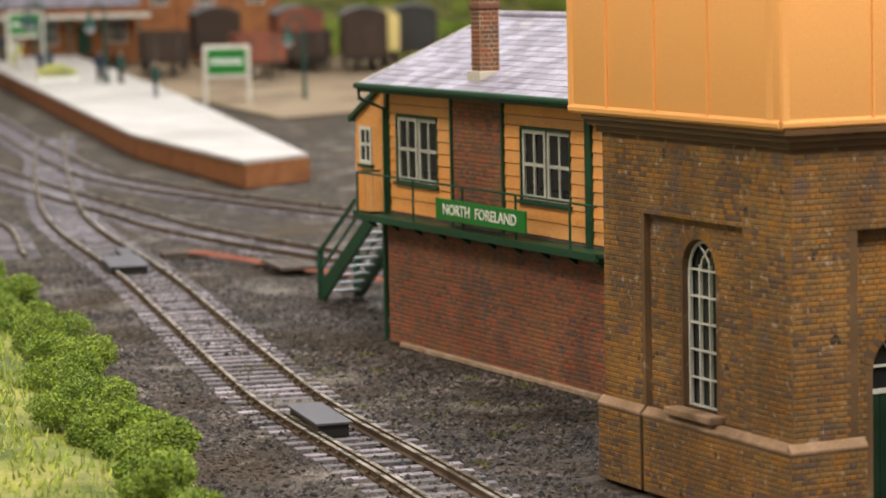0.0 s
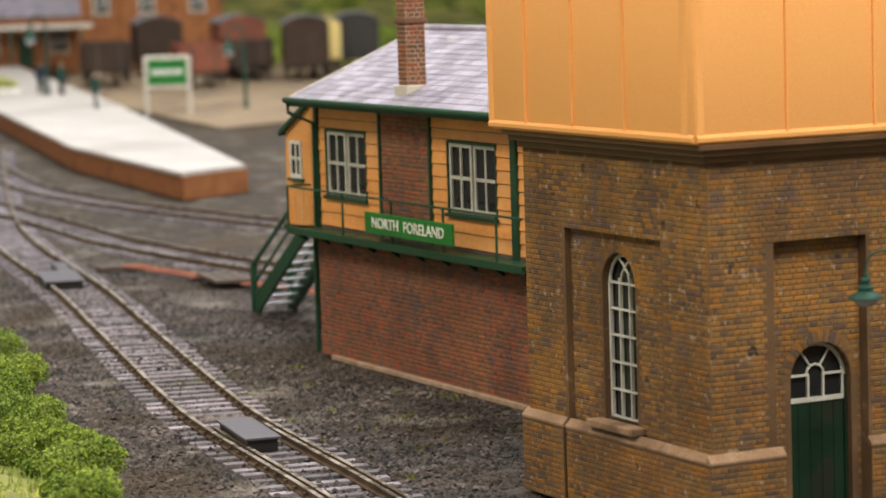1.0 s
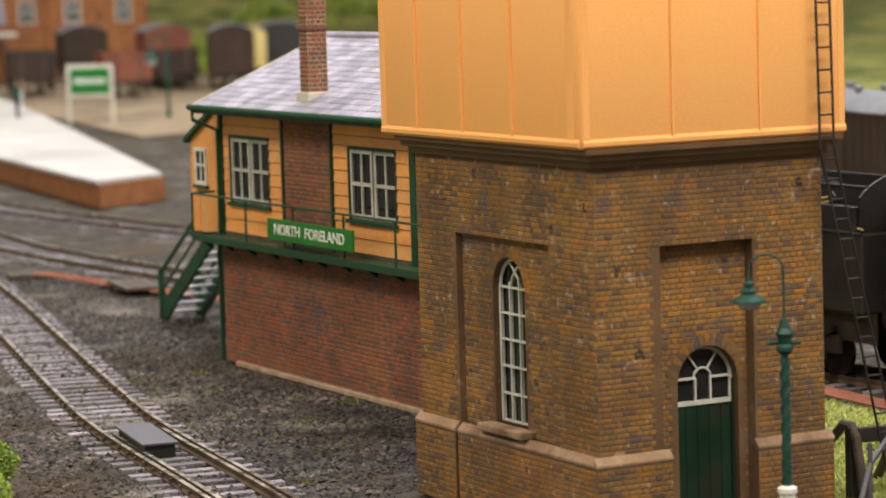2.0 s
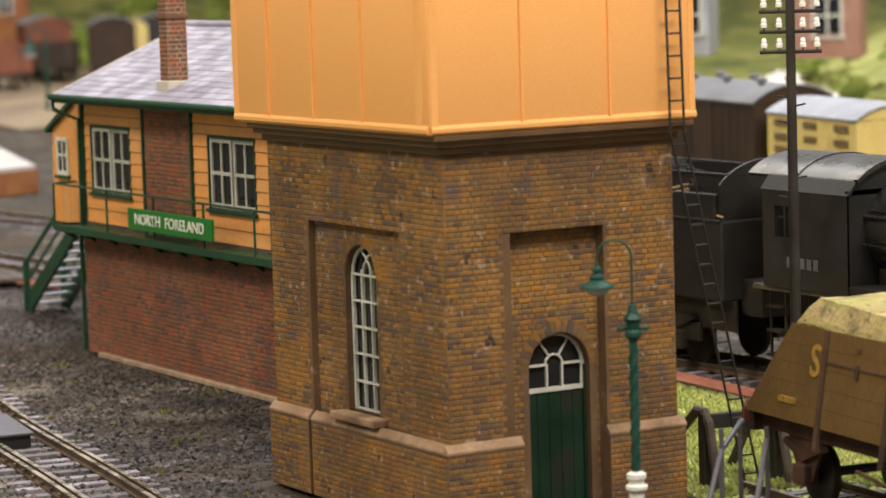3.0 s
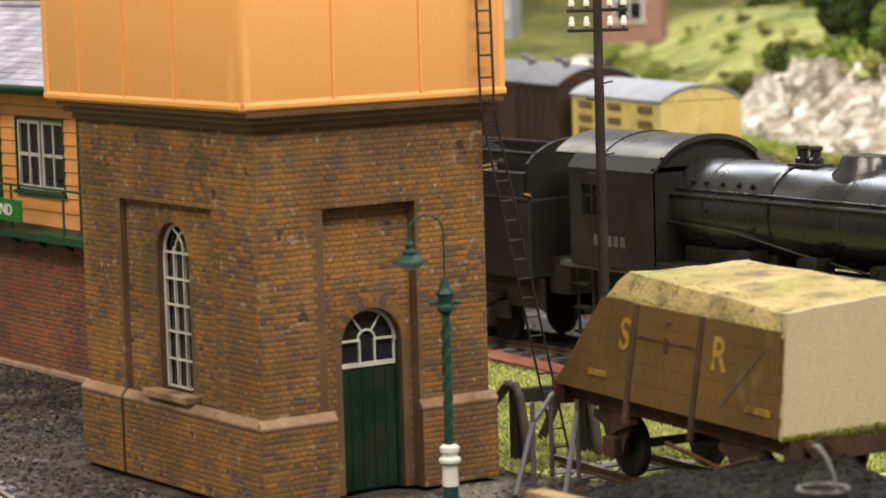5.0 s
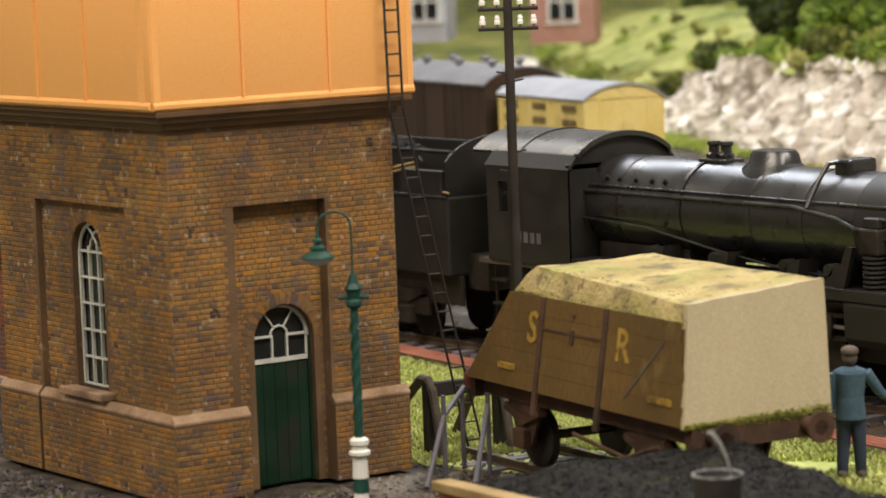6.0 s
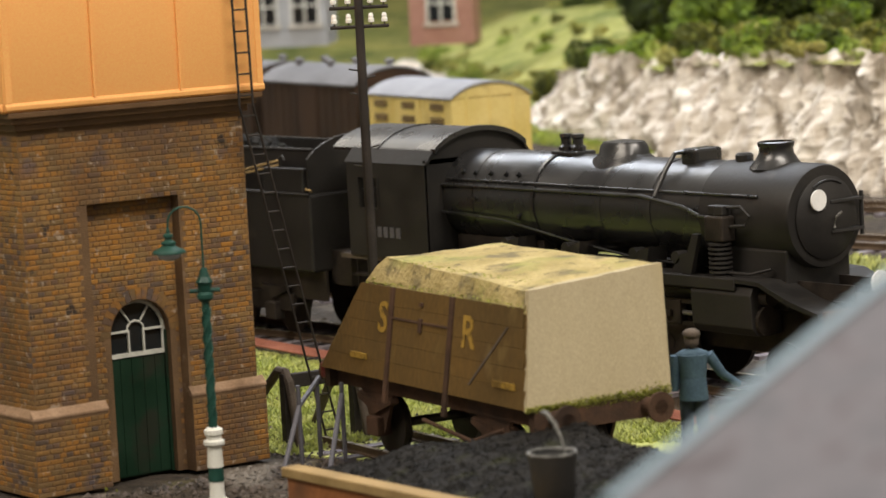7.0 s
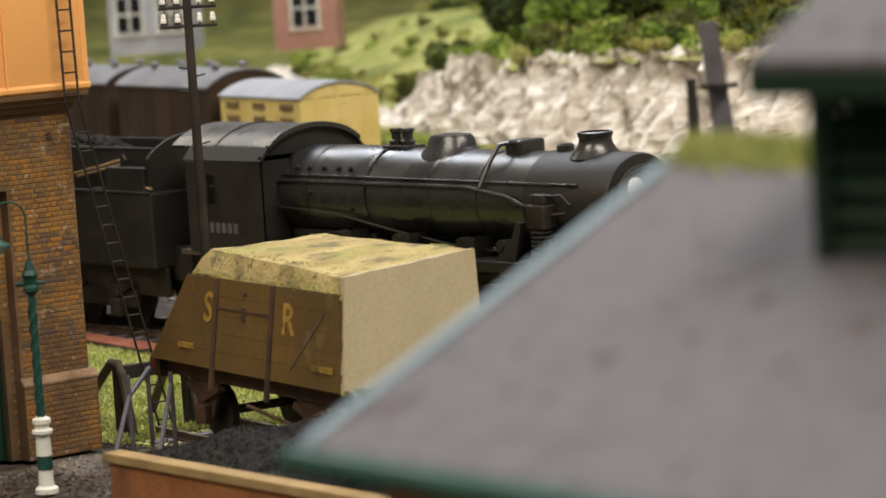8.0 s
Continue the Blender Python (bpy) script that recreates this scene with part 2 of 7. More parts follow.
    porcelain=material("porcelain", (0.8, 0.8, 0.78), (0.9, 0.9, 0.88), 2, 0.2, bump=0.0),
    olive=material("olive", (0.07, 0.085, 0.014), (0.19, 0.195, 0.035), 0.5, 0.95, fine=6, bump=0.0, vary=0.4),
    pale_grass=material("pale_grass", (0.32, 0.38, 0.09), (0.50, 0.52, 0.19), 0.6, 0.95, fine=10, bump=0.0, vary=0.25),
    sash=material("sash", (0.44, 0.44, 0.39), (0.60, 0.60, 0.54), 2, 0.6, fine=20, bump=0.1),
    box_mortar=material("box_mortar", (0.15, 0.075, 0.045), (0.24, 0.13, 0.085), 1.5, 0.95, fine=30, bump=0.2, marks=(((0.11, 0.06, 0.038), 0.4, 0.48, 0.22, 0.7),)),
)

# ---- building blocks ----


def solid(name, bm, mat, label="", category="", kind="", group="", parent=None, smooth=False):
    me = bpy.data.meshes.new(name)
    if isinstance(bm, tuple):
        me.from_pydata(bm[0], [], bm[1])
    else:
        bmesh.ops.recalc_face_normals(bm, faces=bm.faces)
        bm.to_mesh(me)
        bm.free()
    for one in mat if isinstance(mat, list) else [mat]:
        me.materials.append(M[one])
    if smooth:
        for p in me.polygons:
            p.use_smooth = True
        me.set_sharp_from_angle(angle=radians(38))
    ob = new(name, me)
    if parent:
        ob.parent = parent
    else:
        ob.scale = (S, S, S)
    return tagged(ob, label, category, group, kind)


def part(name, bm, material_name, parent, label="", smooth=False, kind=""):
    return solid(name, bm, material_name, label, "", kind, "", parent, smooth)


def thing(name, x, y, z, rz=0.0, label="", category="", group="", kind=""):
    ob = new(name)
    ob.empty_display_size = 0.01
    ob.matrix_world = pose(x * S, y * S, z * S, 0, 0, rz) @ Matrix.Diagonal((S, S, S, 1))
    return tagged(ob, label, category, group, kind)


def at(x, y, z=0.0, rz=0.0):
    return pose(x * S, y * S, z * S, 0, 0, rz)


def box(bm, x0, x1, y0, y1, z0, z1, bevel=0.0):
    g = bmesh.ops.create_cube(bm, size=1.0)["verts"]
    bmesh.ops.scale(bm, vec=(x1 - x0, y1 - y0, z1 - z0), verts=g)
    bmesh.ops.translate(bm, vec=((x0 + x1) / 2, (y0 + y1) / 2, (z0 + z1) / 2), verts=g)
    if bevel:
        bmesh.ops.bevel(bm, geom=list({e for v in g for e in v.link_edges}), offset=bevel, segments=2, affect="EDGES", profile=0.5)
    return bm


def boxes(*rows, bevel=0.0):
    bm = bmesh.new()
    for row in rows:
        box(bm, *row, bevel=bevel)
    return bm


def cyl(bm, a, b, r, r2=None, n=14):
    a, b = Vector(a), Vector(b)
    g = bmesh.ops.create_cone(bm, cap_ends=True, segments=n, radius1=r, radius2=r if r2 is None else r2, depth=(b - a).length)["verts"]
    m = Matrix.Translation((a + b) / 2) @ (b - a).to_track_quat("Z", "Y").to_matrix().to_4x4()
    bmesh.ops.transform(bm, matrix=m, verts=g)
    return bm


def rods(*rows, n=12):
    bm = bmesh.new()
    for row in rows:
        cyl(bm, *row, n=n)
    return bm


def tube(pts, r, n=8, bm=None):
    """A bent pipe through pts."""
    bm = bm or bmesh.new()
    pts = [Vector(p) for p in pts]
    rings = []
    for i, p in enumerate(pts):
        d = (pts[min(i + 1, len(pts) - 1)] - pts[max(i - 1, 0)]).normalized()
        u = d.cross(Vector((0.13, 0.21, 0.97))).normalized()
        w = d.cross(u)
        rr = r[i] if isinstance(r, (list, tuple)) else r
        rings.append([bm.verts.new(p + rr * (math.cos(2 * math.pi * k / n) * u + math.sin(2 * math.pi * k / n) * w)) for k in range(n)])
    for a, b in zip(rings, rings[1:]):
        for k in range(n):
            bm.faces.new((a[k], a[(k + 1) % n], b[(k + 1) % n], b[k]))
    bm.faces.new(rings[0])
    bm.faces.new(rings[-1])
    return bm


def lathe(profile, n=20, axis="z", at_=(0, 0, 0)):
    """A turned shape: rows of radius and height along the axis."""
    bm = bmesh.new()
    rings = [[bm.verts.new((r * math.cos(2 * math.pi * k / n), r * math.sin(2 * math.pi * k / n), z)) for k in range(n)] for r, z in profile]
    for a, b in zip(rings, rings[1:]):
        for k in range(n):
            bm.faces.new((a[k], a[(k + 1) % n], b[(k + 1) % n], b[k]))
    bm.faces.new(rings[0])
    bm.faces.new(rings[-1])
    if axis == "x":
        bmesh.ops.rotate(bm, cent=(0, 0, 0), matrix=Matrix.Rotation(radians(90), 3, "Y"), verts=bm.verts)
    if axis == "y":
        bmesh.ops.rotate(bm, cent=(0, 0, 0), matrix=Matrix.Rotation(radians(-90), 3, "X"), verts=bm.verts)
    bmesh.ops.translate(bm, vec=at_, verts=bm.verts)
    return bm


def prism(poly, lo, hi, axis="y", bevel=0.0, bm=None):
    """A flat outline pushed from lo to hi along an axis. Outline pairs: (x, z) for y, (y, z) for x, (x, y) for z."""
    bm = bm or bmesh.new()
    put = {"y": lambda p, d: (p[0], d, p[1]), "x": lambda p, d: (d, p[0], p[1]), "z": lambda p, d: (p[0], p[1], d)}[axis]
    a, b = [bm.verts.new(put(p, lo)) for p in poly], [bm.verts.new(put(p, hi)) for p in poly]
    faces = [bm.faces.new(a), bm.faces.new(b[::-1])]
    for k in range(len(poly)):
        faces.append(bm.faces.new((a[k], b[k], b[(k + 1) % len(poly)], a[(k + 1) % len(poly)])))
    if bevel:
        bmesh.ops.bevel(bm, geom=list({e for f in faces for e in f.edges}), offset=bevel, segments=2, affect="EDGES", profile=0.5)
    return bm


def hull8(low, high):
    """A six-sided solid from four low corners and four high corners."""
    bm = bmesh.new()
    a, b = [bm.verts.new(p) for p in low], [bm.verts.new(p) for p in high]
    bm.faces.new(a[::-1])
    bm.faces.new(b)
    for k in range(4):
        bm.faces.new((a[k], a[(k + 1) % 4], b[(k + 1) % 4], b[k]))
    return bm


def writing(text, size, name, material_name, parent, m, label="", extrude=0.006):
    cu = bpy.data.curves.new(name, "FONT")
    cu.offset = size * 0.014
    cu.body, cu.size, cu.extrude, cu.align_x, cu.align_y, cu.resolution_u = text, size, extrude, "CENTER", "CENTER", 3
    tmp = new("tmp", cu)
    dg = bpy.context.evaluated_depsgraph_get()
    me = bpy.data.meshes.new_from_object(tmp.evaluated_get(dg))
    bpy.data.objects.remove(tmp)
    me.transform(m)
    me.materials.clear()
    me.materials.append(M[material_name])
    ob = new(name, me)
    ob.parent = parent
    return tagged(ob, label)


def arch(cx, z0, half, n=10):
    """The round head of an opening, from its right to its left springing."""
    return [(cx + half * math.cos(math.pi * k / n), z0 + half * math.sin(math.pi * k / n)) for k in range(n + 1)]


BRICK = {}


def brick_mesh(length, height, depth, mat):
    """One shared brick, its face looking along -y, with worn edges."""
    key = (round(length, 3), round(height, 3), mat)
    if key not in BRICK:
        b = min(0.012, height * 0.16)
        x, z = length / 2, height / 2
        v = [(-x, 0, -z), (x, 0, -z), (x, 0, z), (-x, 0, z), (-x + b, -depth, -z + b), (x - b, -depth, -z + b), (x - b, -depth, z - b), (-x + b, -depth, z - b)]
        me = bpy.data.meshes.new("brick")
        me.from_pydata(v, [], [(4, 5, 6, 7), (0, 1, 5, 4), (1, 2, 6, 5), (2, 3, 7, 6), (3, 0, 4, 7)])
        me.materials.append(M[mat])
        BRICK[key] = me
    return BRICK[key]


def brickwork(name, parent, origin, along, width, z0, z1, mat, blocked=None, single=None, course=0.088, length=0.25, joint=0.012, depth=0.010):
    """A skin of bricks on an upright face. origin: its left foot; along: the way to the right, seen from outside.
    blocked(u, z): no brick here; single(u, z): this brick is a part of its own."""
    along = Vector(along).normalized()
    out = Vector((along.y, -along.x, 0))
    turn = math.atan2(along.y, along.x)
    verts, faces = [], []
    rnd = random.Random(name + str(origin))
    rows = int((z1 - z0) / course)
    for r in range(rows):
        z = z0 + (r + 0.5) * course
        header = r % 2
        step = length / 2 if header else length
        u = -(step * 0.5 if header else 0.0)
        while u < width:
            a, b = max(u, 0.0) + joint / 2, min(u + step, width) - joint / 2
            u += step
            if b - a < 0.04:
                continue
            mid = (a + b) / 2
            if blocked and (blocked(mid, z) or blocked(a, z) or blocked(b, z)):
                continue
            p = Vector(origin) + along * mid + Vector((0, 0, z - origin[2]))
            d = depth * rnd.uniform(0.6, 1.25)
            h = course - joint
            if single and single(mid, z):
                ob = new("brick", brick_mesh(b - a, h, d, mat))
                ob.location, ob.rotation_euler, ob.parent = p, (0, 0, turn), parent
                continue
            k, e = len(verts), 0.011
            tilt = rnd.uniform(-0.004, 0.004)
            for w, hh, o in ((0, 0, 0), (e, e, d)):
                for sx, sz in ((-1, -1), (1, -1), (1, 1), (-1, 1)):
                    verts.append(p + along * sx * ((b - a) / 2 - w) + Vector((0, 0, sz * (h / 2 - hh) + sx * tilt)) + out * o)
            faces += [(k + 4, k + 5, k + 6, k + 7), (k, k + 1, k + 5, k + 4), (k + 1, k + 2, k + 6, k + 5), (k + 2, k + 3, k + 7, k + 6), (k + 3, k, k + 4, k + 7)]
    return part(name, (verts, faces), mat, parent, kind="stuff") if verts else None

# ---- ground and tracks ----
RAIL = 0.15


def rise(x, y):
    """Height of the ground: flat round the buildings, a low step up to the goods yard behind."""
    k = min(max((x - 0.04 * y - 19.0) / 5.0, 0.0), 1.0) if y < 70 else 0.0
    return 0.95 * k * k * (3 - 2 * k)


def build_ground():
    xs = np.concatenate([[-4000, -1500, -500, -150, -60], np.arange(-30, 60, 0.6), [62, 70, 85, 110, 160, 300, 700, 1800, 4000]])
    ys = np.concatenate([[-4000, -1500, -500, -150, -70], np.arange(-45, 75, 0.6), np.arange(76, 220, 4), [240, 300, 500, 1200, 4000]])
    verts, faces = [], []
    for x in xs:
        for y in ys:
            rough = 0.05 * noise.noise((x * 0.9, y * 0.9, 0)) + 0.03 * noise.noise((x * 2.7, y * 2.7, 5))
            near = abs(x) < 58 and -44 < y < 74
            verts.append((x, y, rise(x, y) + (rough if near else 0) - 0.07))
    ny = len(ys)
    for i in range(len(xs) - 1):
        for j in range(ny - 1):
            k = i * ny + j
            faces.append((k, k + ny, k + ny + 1, k + 1))
    solid("ground", (verts, faces), "ash", "grey-brown ash and fine ballast covering the ground", "ground", "structure", smooth=True)


build_ground()


def curve(pts, step):
    """Even steps along a smooth line through pts: rows of place and direction."""
    pts = [Vector((*p, 0)) for p in pts]
    ext = [2 * pts[0] - pts[1], *pts, 2 * pts[-1] - pts[-2]]
    fine = []
    for a, b, c, d in zip(ext, ext[1:], ext[2:], ext[3:]):
        for k in range(24):
            t = k / 24
            fine.append(0.5 * ((2 * b) + (c - a) * t + (2 * a - 5 * b + 4 * c - d) * t * t + (3 * b - a - 3 * c + d) * t**3))
    fine.append(pts[-1])
    rows, left = [], 0.0
    for a, b in zip(fine, fine[1:]):
        seg = (b - a).length
        while left < seg:
            rows.append((a + (b - a) * left / seg, (b - a).normalized()))
            left += step
        left -= seg
    return rows


PROFILE = [(-0.07, -0.13), (0.07, -0.13), (0.07, -0.11), (0.022, -0.09), (0.022, -0.035), (0.04, -0.028), (0.04, 0.0), (-0.04, 0.0), (-0.04, -0.028), (-0.022, -0.035), (-0.022, -0.09), (-0.07, -0.11)]


def rail_mesh(rows, offset, lift):
    bm = bmesh.new()
    rings = []
    for p, d in rows:
        side = Vector((d.y, -d.x, 0))
        z = rise(p.x, p.y) + RAIL + lift
        rings.append([bm.verts.new(p + side * (offset + u * 1.15) + Vector((0, 0, z + w * 1.2))) for u, w in PROFILE])
    for a, b in zip(rings, rings[1:]):
        for k in range(len(PROFILE)):
            f = bm.faces.new((a[k], a[(k + 1) % 12], b[(k + 1) % 12], b[k]))
            f.material_index = 1 if k == 6 else 0
    bm.faces.new(rings[0])
    bm.faces.new(rings[-1])
    return bm


SLEEPER = {}


def track(pts, label, pieces=0, check=(), gauge=1.367, lift=0.0):
    """A length of track: two rails, and sleepers half sunk in ballast. check: stretches (from, to) with check rails."""
    t = thing("track", 0, 0, 0, 0, label, "track", kind="structure")
    fine = curve(pts, 0.8)
    for side in (-1, 1):
        part("rail", rail_mesh(fine, side * gauge / 2, lift), ["rail_side", "rail_top"], t)
        for a, b, s in check:
            if s in (0, side):
                part("check_rail", rail_mesh(fine[int(a / 0.8) : int(b / 0.8)], side * (gauge / 2 - 0.17), lift), ["rail_side", "rail_top"], t)
    if "one" not in SLEEPER:
        me = bpy.data.meshes.new("sleeper")
        bm = boxes((-1.2, 1.2, -0.13, 0.13, -0.12, 0), bevel=0.015)
        bm.to_mesh(me)
        bm.free()
        me.materials.append(M["sleeper"])
        ch = bpy.data.meshes.new("chair")
        bm = boxes((-0.09, 0.09, -0.1, 0.1, 0, 0.03), (0.03, 0.09, -0.05, 0.05, 0.03, 0.10), (-0.09, -0.03, -0.05, 0.05, 0.03, 0.10))
        bm.to_mesh(ch)
        bm.free()
        ch.materials.append(M["rail_side"])
        SLEEPER["one"], SLEEPER["chair"] = me, ch
    verts, faces = [], []
    rnd = random.Random(label)
    for i, (p, d) in enumerate(curve(pts, 0.66)):
        z = rise(p.x, p.y) + RAIL + lift - 0.145 + rnd.uniform(-0.02, 0.012)
        turn = math.atan2(d.y, d.x) - math.pi / 2 + rnd.uniform(-0.025, 0.025)
        if i < pieces:
            ob = new("sleeper", SLEEPER["one"])
            ob.location, ob.rotation_euler, ob.parent = (p.x, p.y, z), (0, 0, turn), t
            for s in (-1, 1):
                c = new("chair", SLEEPER["chair"])
                c.location, c.parent = (s * gauge / 2, 0, 0), ob
        else:
            k, m = len(verts), Matrix.Rotation(turn, 3, "Z")
            for sz in (-0.1, 0):
                for sx, sy in ((-1.2, -0.13), (1.2, -0.13), (1.2, 0.13), (-1.2, 0.13)):
                    verts.append(m @ Vector((sx, sy, sz)) + Vector((p.x, p.y, z)))
            faces += [(k + 4, k + 5, k + 6, k + 7), (k, k + 1, k + 5, k + 4), (k + 1, k + 2, k + 6, k + 5), (k + 2, k + 3, k + 7, k + 6), (k + 3, k, k + 4, k + 7)]
    if verts:
        part("far_sleepers", (verts, faces), "sleeper", t, kind="stuff")
    return t


MAIN = [(-5.6, -8), (-3.9, 1), (-2.8, 7.5), (-1.65, 15.3), (-0.55, 20.6), (2.0, 31.5), (4.2, 41), (7.0, 55), (9.9, 66), (15.5, 84), (22, 104)]
LOCO = [(12.6, -60), (13.9, -25), (14.25, -5), (14.2, 6), (14.07, 12), (13.0, 24), (11.2, 38), (10.3, 46), (10.0, 54), (10.5, 60), (11.4, 73), (13.5, 92)]
track(MAIN, "running line in dark ballast with weathered grey sleepers", 130, check=((11.5, 24.0, 0),))
track(LOCO, "running line passing behind the water tower and signal box", 0)
track([(16.6, -60), (18.2, -20), (18.5, 4), (18.8, 16), (18.9, 30), (17.6, 48), (15.2, 72), (18.0, 92), (28.2, 140), (35.6, 175)], "second running line beside the grass strip", 0)
track([(2.2, 48), (4.9, 60), (4.4, 75), (2, 100)], "weathered turnout leading off the running line", 0)
track([(36, -60), (28.5, -6), (26.6, 10), (27.6, 23.2), (29.9, 34), (33.6, 51.5), (38, 72)], "goods siding with rusty rails and dirty ballast", 0)
track([(58, -40), (39, 0), (32.5, 14), (31.5, 26), (33.5, 37), (38, 55)], "rusty yard siding beneath the chalk cutting", 0)

# loose ballast stones
def stones():
    rnd = random.Random(4)
    verts, faces = [], []
    lines = [curve(MAIN[:9], 0.5)]
    spots = []
    for p, d in lines[0]:
        for _ in range(34):
            s = rnd.gauss(0, 1.25)
            spots.append((p.x + d.y * s + rnd.uniform(-.3, .3), p.y - d.x * s + rnd.uniform(-.4, .4), 1))
    for _ in range(60000):
        spots.append((rnd.uniform(-7, 9), rnd.uniform(-4, 46), rnd.choice((0.5, 0.7, 0.7, 1.05))))
    for p, d in curve(LOCO[2:11], 0.5) + curve([(18.2, -20), (18.8, 16), (18.9, 30)], 0.5):
        for _ in range(9):
            s = rnd.gauss(0, 1.2)
            spots.append((p.x + s, p.y + rnd.uniform(-.4, .4), 1))
    for x, y, big in spots:
        if -0.3 < x < 4.8 and -0.3 < y < 6.6 or 4.1 < x < 11 and 13 < y < 24.6:
            continue
        r = rnd.uniform(0.03, 0.085) * big
        k = len(verts)
        z = rise(x, y) + rnd.uniform(-0.075, -0.02)
        a = rnd.uniform(0, 6.28)
        for q in range(4):
            rr = r * rnd.uniform(0.7, 1.3)
            verts.append((x + rr * math.cos(a + q * 1.57), y + rr * math.sin(a + q * 1.57), z + rnd.uniform(-0.01, 0.02)))
        verts.append((x + rnd.uniform(-.02, .02), y + rnd.uniform(-.02, .02), z + r * rnd.uniform(0.6, 1.2)))
        faces += [(k, k + 1, k + 4), (k + 1, k + 2, k + 4), (k + 2, k + 3, k + 4), (k + 3, k, k + 4)]
    solid("ballast", (verts, faces), "stones", "loose grey ballast stones between and beside the rails", "ballast", "stuff")


stones()


def tufts(name, label, area, count, height, mat, seed, lean=0.5, width=0.03):
    """Short fibres standing on the ground within area(x, y); area gives the box and a test."""
    rnd = random.Random(seed)
    (x0, x1, y0, y1), inside = area
    verts, faces = [], []
    while len(faces) < count:
        x, y = rnd.uniform(x0, x1), rnd.uniform(y0, y1)
        if not inside(x, y):
            continue
        h, a, w = height * rnd.uniform(0.5, 1.3), rnd.uniform(0, 6.28), width * rnd.uniform(0.6, 1.4)
        z, k = ground_at(x, y) - 0.02, len(verts)
        verts += [(x + w * math.cos(a), y + w * math.sin(a), z), (x - w * math.cos(a), y - w * math.sin(a), z), (x + h * lean * rnd.uniform(-1, 1), y + h * lean * rnd.uniform(-1, 1), z + h)]
        faces.append((k, k + 1, k + 2))
    solid(name, (verts, faces), mat, label, "grass", "stuff")


def ground_at(x, y):
    return rise(x, y)


# ---- water tower ----
TOWER = thing("water_tower", 0, 0, 0, 0, "orange-painted riveted tank on a weathered yellow-brown brick base", "water tower")


def tower():
    t = TOWER
    # core walls of the base behind the brick skin, with the two recessed panels
    w, d, top = 4.53, 6.15, 6.05
    # door face (y small): pilasters, head and a recessed field
    f = 0.10
    for row in ((f, 1.30, f, 0.6, 0, top), (3.06, w - f, f, 0.6, 0, top), (1.30, 3.06, f, 0.6, 4.70, top)):
        part("wall", boxes(row), "mortar", t)
    # recessed field with an arched doorway
    ring = [(3.06, 0.0), (3.06, 4.70), (1.30, 4.70), (1.30, 0.0), (1.72, 0.0), *arch(2.3, 2.42, 0.58)[::-1], (2.88, 0.0)]
    part("field", prism(ring, 0.32, 0.6), "mortar", t)
    # window face (x small)
    for row in ((f, 0.6, 0.6, 1.53, 0, top), (f, 0.6, 4.66, d - f, 0, top), (f, 0.6, 1.53, 4.66, 4.70, top)):
        part("wall", boxes(row), "mortar", t)
    wy, wr, wz = 3.09, 0.53, 3.84
    half1 = [(1.53, 0.0), (wy, 0.0), (wy, 1.56), (wy - wr, 1.56), (wy - wr, wz), *arch(wy, wz, wr)[5:][::-1][1:], (wy, 4.70), (1.53, 4.70)]
    half2 = [(wy, 0.0), (4.66, 0.0), (4.66, 4.70), (wy, 4.70), *arch(wy, wz, wr)[:6][::-1], (wy + wr, 1.56), (wy, 1.56)]
    bm = prism(half1, 0.22, 0.6, "x")
    prism(half2, 0.22, 0.6, "x", bm=bm)
    part("field", bm, "mortar", t)
    # far walls and the floor slab that carries the tank
    for row in ((w - f - 0.4, w - f, 0.6, d - f, 0, top), (0.6, w - f - 0.4, d - 0.5, d - f, 0, top)):
        part("wall", boxes(row), "mortar", t)
    # plinth
    for row in ((0, 1.40, 0, f, 0, 1.30), (3.04, w, 0, f, 0, 1.30), (0, f, f, 4.60, 0, 1.30), (0, f, 4.71, d, 0, 1.30), (w - f, w, f, d, 0, 1.30), (f, w - f, d - f, d, 0, 1.30)):
        part("plinth", boxes(row), "mortar", t)
    # sloping course on top of the plinth
    slope = [(-0.012, 1.28), (f, 1.28), (f, 1.45), (-0.012, 1.325)]
    for lo, hi, axis in ((-0.012, 1.41, "x"), (3.03, w + 0.012, "x"), (f, 4.605, "y"), (4.705, d + 0.012, "y")):
        part("plinth_cap", prism(slope, lo, hi, axis, 0.008), "plinth_cap", t)
    # cornice under the tank
    for lo, hi, g in ((6.0, 6.12, 0.02), (6.12, 6.22, -0.09), (6.22, 6.31, -0.17)):
        part("cornice", boxes((g, w - g, g, d - g, lo, hi), bevel=0.012), "tank_brown", t)
    # tank: rounded foot, plates and flanges
    x0, x1, y0, y1, zb, zt = -0.24, 4.78, -0.15, 6.62, 6.30, 9.6
    tank = part("tank", boxes((x0, x1, y0, y1, zb, zt), bevel=0.07), "tank_paint", t, smooth=True)
    e = 0.035
    lip = [(0, 0), (-0.03, 0.03), (-0.035, 0.09), (-0.01, 0.13), (0, 0.14)]
    part("lip", prism([(y0 + a, zb + 0.03 + b) for a, b in lip], x0 + 0.03, x1 - 0.03, "x"), "tank_paint", tank)
    part("lip", prism([(x0 + a, zb + 0.03 + b) for a, b in lip], y0 + 0.03, y1 - 0.03, "y"), "tank_paint", tank)
    for x in (1.43, 3.08):
        part("seam", boxes((x - e / 2, x + e / 2, y0 - 0.045, y0 + 0.03, zb + 0.16, zt), bevel=0.008), "tank_paint", tank)
